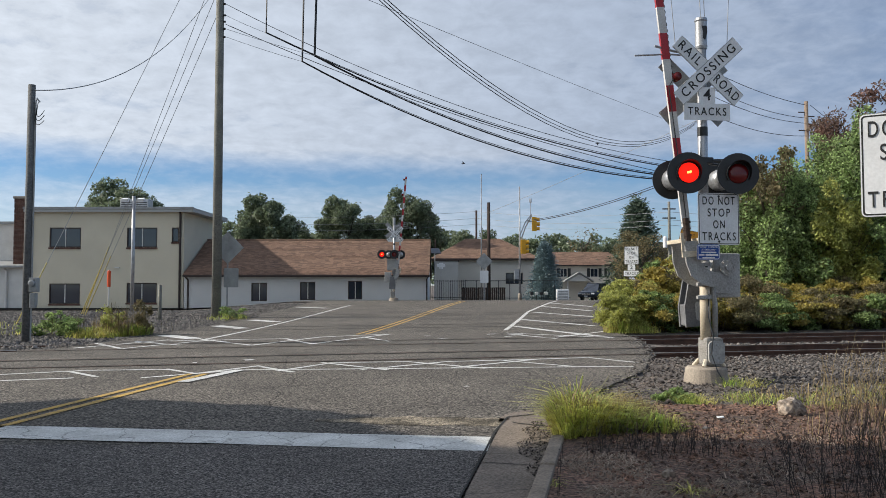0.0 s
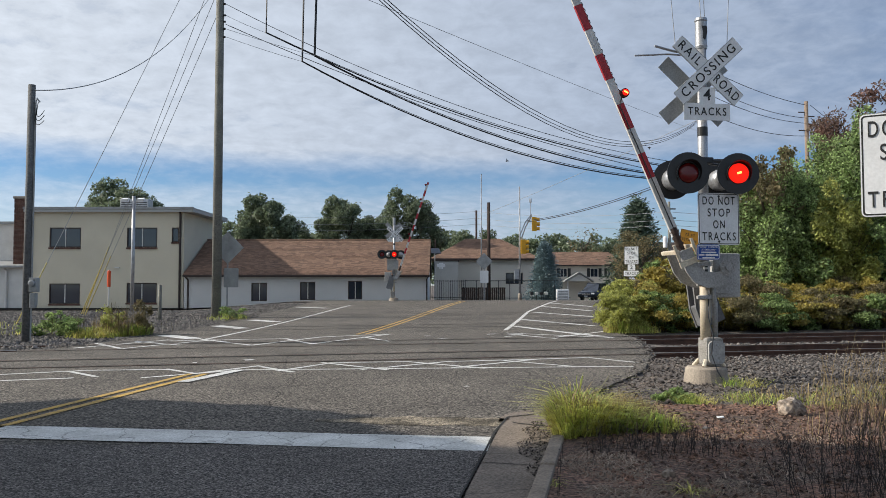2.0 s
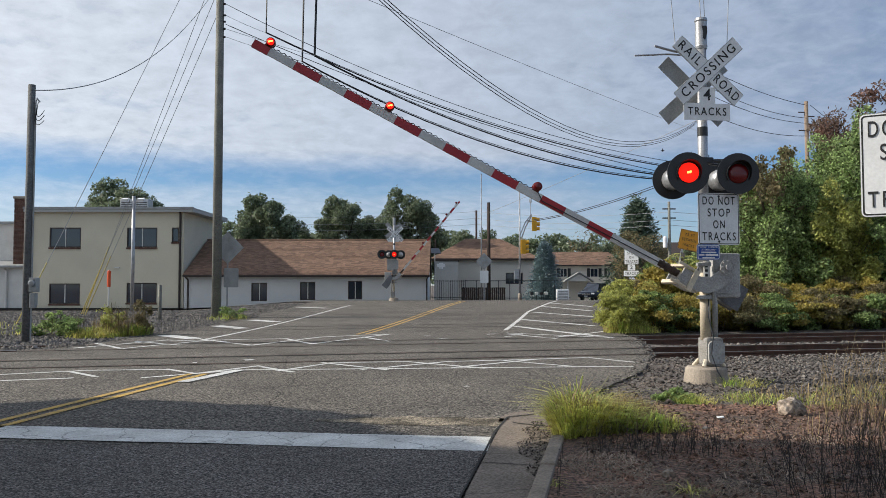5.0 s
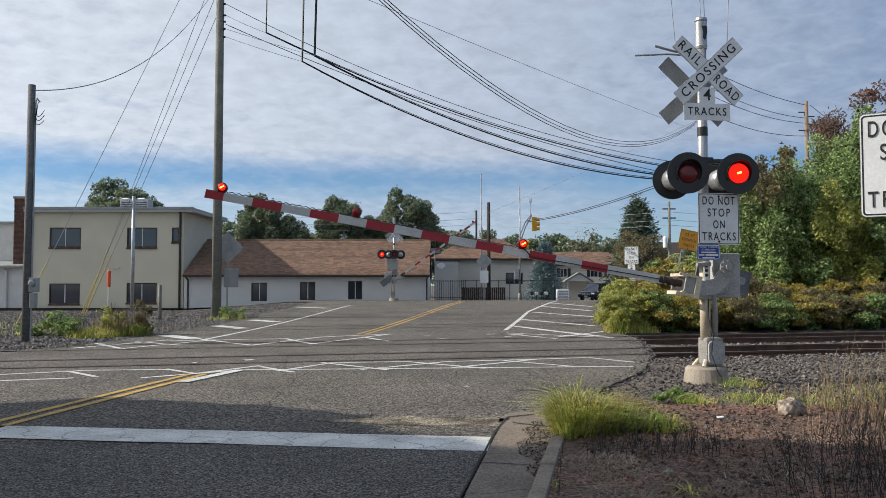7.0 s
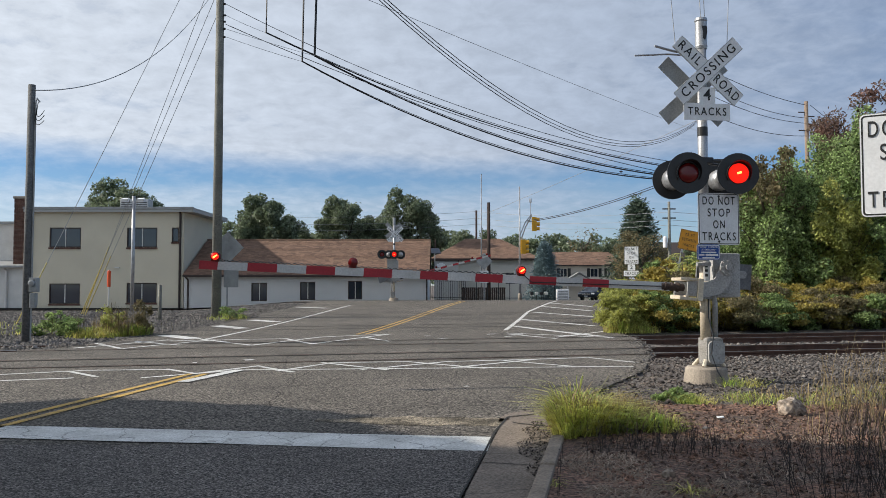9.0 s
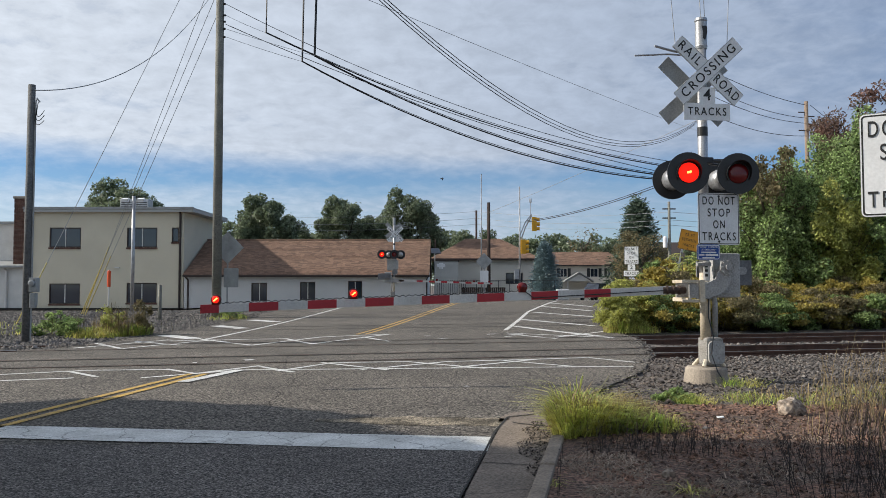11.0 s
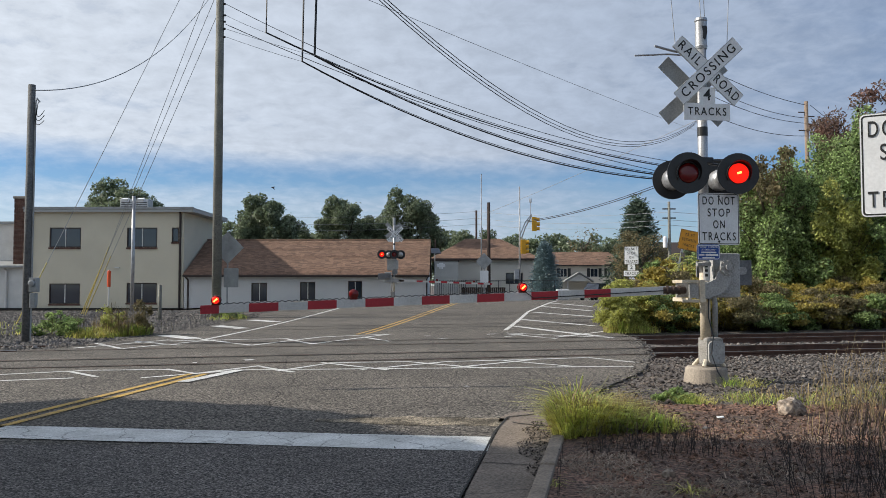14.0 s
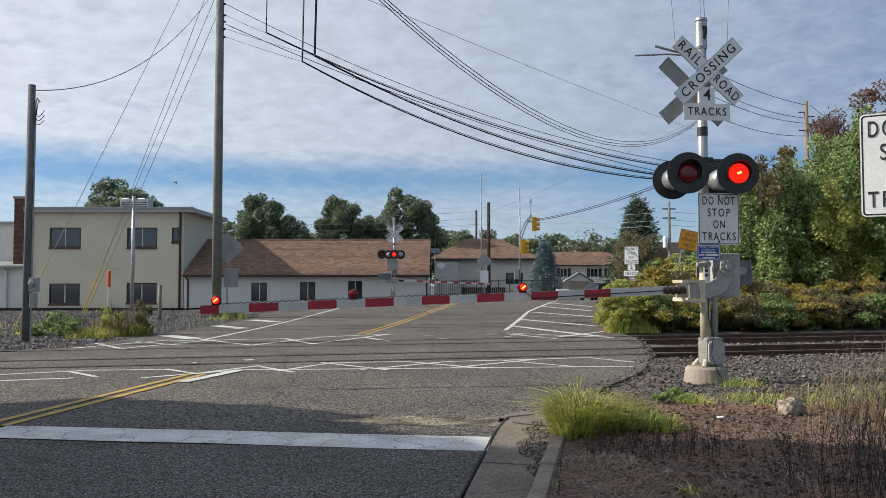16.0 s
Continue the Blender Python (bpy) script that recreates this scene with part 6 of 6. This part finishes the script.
def rocks(name, spots, smin, smax, seed, material, label, category, lift=0.0):
    """Loose angular stones scattered over areas (x0, x1, y0, y1, count) of the ground."""
    rng = np.random.RandomState(seed)
    unit = np.array([(1, 0, 0), (0, 1, 0), (-1, 0, 0), (0, -1, 0), (0, 0, 1), (0, 0, -1)], float)
    tri = np.array([(0, 1, 4), (1, 2, 4), (2, 3, 4), (3, 0, 4), (1, 0, 5), (2, 1, 5), (3, 2, 5), (0, 3, 5)])
    verts, faces = [], []
    for x0, x1, y0, y1, count, keep in spots:
        for _ in range(count):
            x, y = rng.uniform(x0, x1), rng.uniform(y0, y1)
            if not keep(x, y):
                continue
            s = rng.uniform(smin, smax)
            q = unit * (0.6 + 0.8 * rng.rand(6, 1)) * s * np.array([1.2, 1.0, 0.75])
            a = rng.uniform(0, 6.283)
            c, d = math.cos(a), math.sin(a)
            q = q @ np.array([[c, d, 0.2], [-d, c, 0.1], [0, -0.2, 1]])
            k = len(verts)
            verts += (q + np.array([x, y, level(x, y) + lift])).tolist()
            faces += (tri + k).tolist()
    return raw(name, verts, faces, material, kind="stuff", label=label, category=category)


def off_road(x, y):
    return x > edge(RIGHT, y) + 0.02 or x < edge(LEFT, y) - 0.02


def track_v(x, y):
    return y - SLOPE * x


rocks("gravel", [(1.3, 12, 8.6, 17.5, 17000, lambda x, y: off_road(x, y) and track_v(x, y) < 14.9)], 0.007, 0.030, 5, "stone_brown", "loose grey and brown track gravel", "gravel", -0.03)
rocks("gravel", [(4.3, 13, 10.6, 17.5, 3000, lambda x, y: track_v(x, y) < 14.9 and track_v(x, y) > 9.2)], 0.012, 0.040, 22, "stone", "pale grey ballast stones spilled beside the track", "gravel", -0.02)
rocks("ballast", [(4.4, 18, 15, 26, 9000, lambda x, y: off_road(x, y) and 14.6 < track_v(x, y) < 22.5)], 0.025, 0.055, 6, "stone", "pale track ballast between the rails", "ballast", -0.13)
rocks("gravel", [(-18, -8, 16, 30, 14000, off_road), (-28, -8, 30, 47.5, 12000, off_road)], 0.03, 0.075, 7, "stone", "loose grey gravel beside the road", "gravel", -0.02)
rocks("debris", [(-6, 2, 6, 14, 50, lambda x, y: not off_road(x, y)), (0.35, 1.3, 5, 8.3, 3600, lambda x, y: edge(RIGHT, y) + 0.46 - 0.16 * ss(6.0, 7.0, y) + 0.12 * noise.noise((x * 5, y * 3, 0)) < x < edge(RIGHT, y) + 0.5 + 0.04 * (y - 5.3))], 0.004, 0.012, 8, "stone_brown", "small stones scattered on the asphalt", "debris", 0.015)
rocks("crumbs", [(0.9, 5.6, 8.5, 22.5, 5200, lambda x, y: abs(x - edge(RIGHT, y) + 0.05) < 0.16 + 0.22 * abs(noise.noise((x * 2, y * 2, 5)))), (-9.6, -7.6, 17, 34, 1500, lambda x, y: abs(x - edge(LEFT, y)) < 0.35)], 0.010, 0.032, 21, "stone", "crumbs of asphalt and gravel along the road's edge", "gravel", 0.006)
rocks("clods", [(1.2, 9, 3.8, 9.2, 5200, lambda x, y: x > 0.85 + 0.195 * (min(y, 8.7) - 5.3))], 0.006, 0.035, 9, "soil", "small clods of reddish soil", "soil", 0.06)


def blades(name, areas, seed, material, label, category, lean=0.35, width=0.006, lift=0.0):
    """Bent tapering blades: areas of (cx, cy, rx, ry, count, hmin, hmax)."""
    rng = np.random.RandomState(seed)
    verts, faces = [], []
    for cx, cy, rx, ry, count, h0, h1 in areas:
        for _ in range(count):
            a, r = rng.uniform(0, 6.283), math.sqrt(rng.rand())
            x, y = cx + rx * r * math.cos(a), cy + ry * r * math.sin(a)
            h = rng.uniform(h0, h1) * (1.15 - 0.55 * r * r)
            b = rng.uniform(0, 6.283)
            l = lean * h * rng.rand() ** 0.7 + 0.02
            dx, dy = math.cos(b) * l, math.sin(b) * l
            w = width * rng.uniform(0.6, 1.4)
            wx, wy = -math.sin(b) * w, math.cos(b) * w
            z = level(x, y) + lift
            k = len(verts)
            verts += [(x - wx, y - wy, z), (x + wx, y + wy, z), (x + dx * 0.4 + wx * 0.8, y + dy * 0.4 + wy * 0.8, z + h * 0.6), (x + dx * 0.4 - wx * 0.8, y + dy * 0.4 - wy * 0.8, z + h * 0.6), (x + dx * 1.1, y + dy * 1.1, z + h * (1.0 - 0.25 * lean))]
            faces += [(k, k + 1, k + 2, k + 3), (k + 3, k + 2, k + 4)]
    return raw(name, verts, faces, material, kind="stuff", label=label, category=category)


def stalks(name, areas, seed, material, label, category, thick=0.0027, heads=True):
    """Thin crooked stems with twigs and seed heads: areas of (cx, cy, rx, ry, count, hmin, hmax, lean to x, lean to y)."""
    rng = np.random.RandomState(seed)
    verts, faces = [], []

    def stem(pts, r0, r1):
        k = len(verts)
        for i, p in enumerate(pts):
            r = r0 + (r1 - r0) * i / (len(pts) - 1)
            verts.extend([(p[0] + r, p[1], p[2]), (p[0] - 0.5 * r, p[1] + 0.87 * r, p[2]), (p[0] - 0.5 * r, p[1] - 0.87 * r, p[2])])
        for i in range(len(pts) - 1):
            for j in range(3):
                faces.append((k + 3 * i + j, k + 3 * i + (j + 1) % 3, k + 3 * i + 3 + (j + 1) % 3, k + 3 * i + 3 + j))

    for cx, cy, rx, ry, count, h0, h1, lx, ly in areas:
        for _ in range(count):
            a, r = rng.uniform(0, 6.283), math.sqrt(rng.rand())
            x, y = cx + rx * r * math.cos(a), cy + ry * r * math.sin(a)
            h = rng.uniform(h0, h1)
            d = np.array([lx + rng.normal() * 0.16, ly + rng.normal() * 0.12, 1.0])
            bend = rng.normal(size=2) * 0.10
            pts = [np.array([x, y, level(x, y) + 0.03])]
            for i in range(1, 6):
                f = i / 5
                pts.append(pts[0] + h * (d * f + np.array([bend[0] * f * f, bend[1] * f * f, 0])) + rng.normal(size=3) * 0.006)
            t = thick * rng.uniform(0.6, 1.3)
            stem(pts, t, t * 0.5)
            for _t in range(rng.randint(0, 4) if heads else 0):
                p = pts[rng.randint(2, 5)]
                g = np.array([rng.normal() * 0.5, rng.normal() * 0.5, 0.8])
                stem([p, p + g * h * 0.10, p + g * h * 0.17 + np.array([0, 0, 0.02])], t * 0.7, t * 0.4)
            if heads:
                for _t in range(rng.randint(1, 5)):
                    p = pts[rng.randint(3, 6)] + rng.normal(size=3) * np.array([0.006, 0.006, 0.03])
                    q = rng.uniform(0.003, 0.006)
                    k = len(verts)
                    verts.extend([tuple(p + v) for v in np.array([(q, 0, 0), (-0.5 * q, 0.8 * q, 0), (-0.5 * q, -0.8 * q, 0), (0, 0, 2.2 * q)])])
                    faces.extend([(k, k + 1, k + 3), (k + 1, k + 2, k + 3), (k + 2, k, k + 3)])
    return raw(name, verts, faces, material, kind="stuff", label=label, category=category)


blades("grass", [(1.30, 7.65, 0.24, 0.42, 1900, 0.20, 0.57), (1.50, 7.75, 0.40, 0.45, 1700, 0.12, 0.44), (2.02, 7.60, 0.26, 0.20, 420, 0.10, 0.30), (1.12, 7.25, 0.10, 0.12, 200, 0.1, 0.3), (1.35, 8.3, 0.14, 0.2, 40, 0.45, 0.78)], 11, "grass", "tuft of green and yellowing grass beside the kerb", "grass", 1.4, 0.0058, 0.02)
blades("grass", [(3.0, 9.5, 0.22, 0.35, 300, 0.05, 0.18), (3.75, 9.5, 0.40, 0.6, 330, 0.04, 0.18), (4.3, 9.3, 0.35, 0.6, 160, 0.04, 0.2), (4.15, 11.0, 0.35, 0.25, 160, 0.06, 0.24), (5.2, 9.8, 0.5, 0.9, 110, 0.05, 0.28), (6.4, 9.9, 1.2, 1.2, 90, 0.05, 0.35), (1.63, 5.3, 0.06, 0.06, 60, 0.05, 0.14), (0.74, 5.5, 0.05, 0.1, 20, 0.05, 0.12)], 12, "grass", "sparse low green grass on the soil", "grass", 2.2, 0.0036, 0.03)
blades("grass", [(-9.6, 22.0, 0.8, 0.8, 1100, 0.12, 0.45), (-8.9, 22.8, 0.5, 0.8, 1000, 0.15, 0.55), (-12.0, 23.5, 1.2, 1.0, 90, 0.1, 0.35), (-8.5, 31.5, 0.8, 1.2, 200, 0.1, 0.4), (-14.5, 26, 2, 2, 120, 0.1, 0.4)], 13, "grass", "green weeds growing in the gravel", "weeds", 1.4, 0.007)
stalks("seed_stalks", [(-9.0, 22.4, 0.7, 0.7, 70, 0.4, 0.95, 0.0, 0.0), (-10.4, 22.2, 0.7, 0.5, 30, 0.3, 0.6, 0.0, 0.0), (-9.6, 23.4, 1.6, 0.6, 30, 0.3, 0.7, 0.0, 0.0)], 19, "leaf_brown", "brown seed stalks among the weeds", "weeds", 0.006)
blades("dry_grass", [(1.30, 7.75, 0.28, 0.40, 650, 0.2, 0.52), (1.55, 7.6, 0.4, 0.3, 350, 0.1, 0.35), (1.85, 8.25, 0.45, 0.45, 900, 0.12, 0.36), (4.4, 9.4, 1.0, 0.9, 160, 0.08, 0.30), (6.0, 9.4, 1.5, 1.6, 200, 0.1, 0.6), (5.2, 7.8, 1.2, 0.9, 90, 0.4, 0.95), (2.6, 7.6, 1.1, 0.7, 260, 0.03, 0.10), (-9.3, 22.6, 0.7, 0.8, 420, 0.4, 0.9)], 14, "straw", "dry straw-coloured grass stems", "dry grass", 0.6, 0.005, 0.02)
stalks("dead_weeds", [(1.72, 6.65, 0.55, 0.35, 95, 0.10, 0.27, -0.02, 0.0), (2.15, 6.6, 0.3, 0.3, 35, 0.12, 0.30, 0.05, 0.0), (1.25, 6.3, 0.12, 0.2, 6, 0.2, 0.34, 0.05, 0.0), (0.76, 5.2, 0.02, 0.1, 2, 0.3, 0.36, 0.0, 0.0),
    (2.55, 5.2, 0.45, 0.45, 60, 0.25, 0.50, -0.18, 0.0), (3.3, 6.2, 0.7, 0.6, 70, 0.18, 0.42, 0.03, 0.0), (3.05, 5.2, 0.4, 0.4, 55, 0.30, 0.62, 0.08, 0.0), (4.3, 7.2, 0.8, 0.8, 110, 0.2, 0.5, 0.04, 0.0)], 15, "weed_dark", "dark upright stems of dead weeds", "dead weeds")
stalks("dry_stems", [(3.6, 6.8, 0.5, 0.7, 22, 0.5, 0.85, 0.02, 0.0), (4.6, 8.2, 0.7, 0.8, 34, 0.5, 0.95, -0.02, 0.0)], 18, "straw", "tall dry straw-coloured stems among the weeds", "dry stems", 0.003)
blades("litter", [(1.25, 6.1, 0.35, 0.5, 900, 0.01, 0.05), (1.75, 5.4, 0.45, 0.3, 700, 0.01, 0.04), (1.15, 5.2, 0.25, 0.3, 450, 0.01, 0.05), (2.4, 5.9, 0.35, 0.4, 450, 0.01, 0.04), (3.2, 6.9, 0.7, 0.4, 500, 0.01, 0.035), (2.2, 6.0, 1.5, 1.1, 700, 0.01, 0.04), (4.0, 7.2, 1.8, 1.4, 1300, 0.01, 0.04)], 16, "straw_dark", "matted dead stems lying on the soil", "litter", 4.0, 0.0035, 0.055)


blades("tall_grass", [(5.35, 24.0, 0.5, 0.6, 500, 0.2, 0.7), (6.0, 23.7, 0.5, 0.3, 200, 0.15, 0.4), (7.2, 26.6, 1.2, 0.8, 700, 0.8, 1.7)], 17, "grass", "tall yellow-green grass at the hedge's end", "grass", 1.0, 0.007)


def boulder(x, y, s, seed):
    bm = B()
    bmesh.ops.create_icosphere(bm, subdivisions=3, radius=1)
    for v in bm.verts:
        f = 0.94 + 0.12 * round(2.5 * noise.noise(v.co * 1.1 + Vector((seed, 4, 2)))) + 0.22 * noise.noise(v.co * 1.3 + Vector((seed, 0, 0))) + 0.10 * noise.noise(v.co * 3.5 + Vector((0, seed, 0)))
        v.co = Vector((v.co.x * 1.3 * s, v.co.y * s, v.co.z * 0.95 * s)) * f
        v.co.z = max(v.co.z, -0.5 * s)
    ob = part("boulder", bm, "rock", None)
    ob.matrix_basis = pose(x, y, level(x, y) + 0.05 + s * 0.45, 0, 8, 20)
    return tagged(ob, "rough brown and white boulder on the soil", "rock")


boulder(3.70, 8.5, 0.132, 3)
boulder(1.62, 5.75, 0.045, 7)
for k, (x, y) in enumerate(((2.85, 8.2), (2.5, 7.6), (3.6, 9.7), (1.0, 8.35))):
    bm = B()
    box(bm, -0.035, 0.035, -0.02, 0.02, 0, 0.01, pose(x, y, 0.07, 8, -6, 40 * k), 0.004)
    tagged(part("litter_scrap", bm, "stone" if k != 0 else "sign_white"), "small pale scrap lying on the soil", "litter", "scraps on the soil")


# leafy weeds by the service pole
for k, (x, y, h, r, mt) in enumerate(((-10.3, 21.8, 0.75, 0.5, "leaf"), (-10.9, 22.4, 0.65, 0.5, "leaf"), (-9.4, 22.5, 0.85, 0.5, "leaf_lime"), (-8.7, 23.0, 1.0, 0.35, "leaf_brown"), (-11.7, 22.6, 0.4, 0.45, "leaf"), (-8.55, 32.0, 0.5, 0.6, "leaf"), (2.95, 9.9, 0.16, 0.28, "leaf"))):
    w = empty("weed", pose(x, y, level(x, y) - 0.03), "leafy green weed growing in the gravel", "weed", "weeds in the gravel")
    leaf_mesh("foliage", clump_crown(random.Random(200 + k), 0, 0, 0, h, r, r, 12), 1400, 0.035, mt, w, 200 + k, 0.2)


# ---- birds ----
def build_bird(label):
    b = empty("bird", pose(0, 60, 30), label, "bird", "birds in the sky")
    bm = B()
    half = Matrix.Scale(0.55, 4)
    tube(bm, [(-0.28, 0, 0), (-0.1, 0, 0.02), (0.12, 0, 0.03), (0.24, 0, 0.02), (0.30, 0, 0.0)], [0.02, 0.06, 0.07, 0.04, 0.01], 8)
    bm.transform(half)
    part("body", bm, "bird", b)
    for s in (-1, 1):
        bm = B()
        prism(bm, [(0.10, 0.0), (-0.12, 0.0), (-0.10, 0.25), (-0.16, 0.55), (0.02, 0.30)], -0.006, 0.006)
        bm.transform(half @ pose(0, 0, 0.03, 90 - s * 90 + s * 62, 0, 0))
        part("wing", bm, "bird", b)
    return b


bird_a = build_bird("dark bird gliding in the sky")
bird_b = build_bird("dark bird flying over the roofs")


def motions():
    lower = [(0, 85.77), (0.5, 84.94), (1, 82.85), (1.5, 76.08), (2, 68.59), (2.5, 61.31), (3, 54.23), (3.5, 47.48), (4, 40.61), (4.2, 38.09), (5.2, 27.47), (6.3, 17.6), (6.5, 16.02), (7, 12.34), (7.5, 9.09), (8, 6.67), (8.5, 5.66), (9, 4.75), (10, 2.02), (11.2, 0.0), (16, 0.0)]
    # the arms turn about a shaft beside the mast
    off = Matrix.Translation((0.196, 0, 0.002))
    walk(near_arm, [(t, pose(0.104, 0, 1.698, 0, a, 0) @ off) for t, a in lower])
    far = [(0, 87.17), (0.5, 85.14), (1.0, 82.02), (1.5, 77.85), (3.0, 67.32), (4.0, 60.46), (5.2, 51.49), (6.5, 43.45), (7.5, 31.26), (8.5, 20.75), (9.0, 16.55), (10, 7.09), (11.2, 0.0), (16, 0.0)]
    walk(far_arm, [(t, pose(0.104, 0, 1.698, 0, a, 0) @ off) for t, a in far])
    for keyed, first, step in ((KEY_NEAR, 0.47, 0.596), (KEY_FAR, 0.30, 0.69)):
        for ob, m, phase in keyed:
            rows, state, t = [], 0, first
            lit = lambda s: phase == 2 or s == phase
            rows.append((0, m @ pose(0, ON if lit(0) else OFF, 0)))
            while t < 15.98:
                rows.append((t - 0.017, m @ pose(0, ON if lit(state) else OFF, 0)))
                state = 1 - state
                rows.append((t + 0.017, m @ pose(0, ON if lit(state) else OFF, 0)))
                t += step
            rows.append((16, m @ pose(0, ON if lit(state) else OFF, 0)))
            walk(ob, rows)
    # birds circle far above the roofs
    walk(bird_a, [(0, pose(1.55, 60, 10.7)), (1.5, pose(3.6, 60, 10.8)), (4, pose(12.5, 60, 11.4)), (6.5, pose(23.5, 60, 12.1)), (9, pose(36, 62, 13)), (16, pose(70, 70, 16))])
    walk(bird_b, [(0, pose(12.2, 62, 12.6, 0, 0, 180)), (7, pose(22, 62, 11.0, 0, 0, 180)), (11.5, pose(-2.6, 60, 9.4, 0, 0, 180)), (12.5, pose(-6.3, 60, 8.95, 0, 0, 180)), (12.8, pose(-7.7, 60, 8.75, 0, 0, 180)), (16, pose(-20.4, 60, 9.26, 0, 0, 180))])


motions()
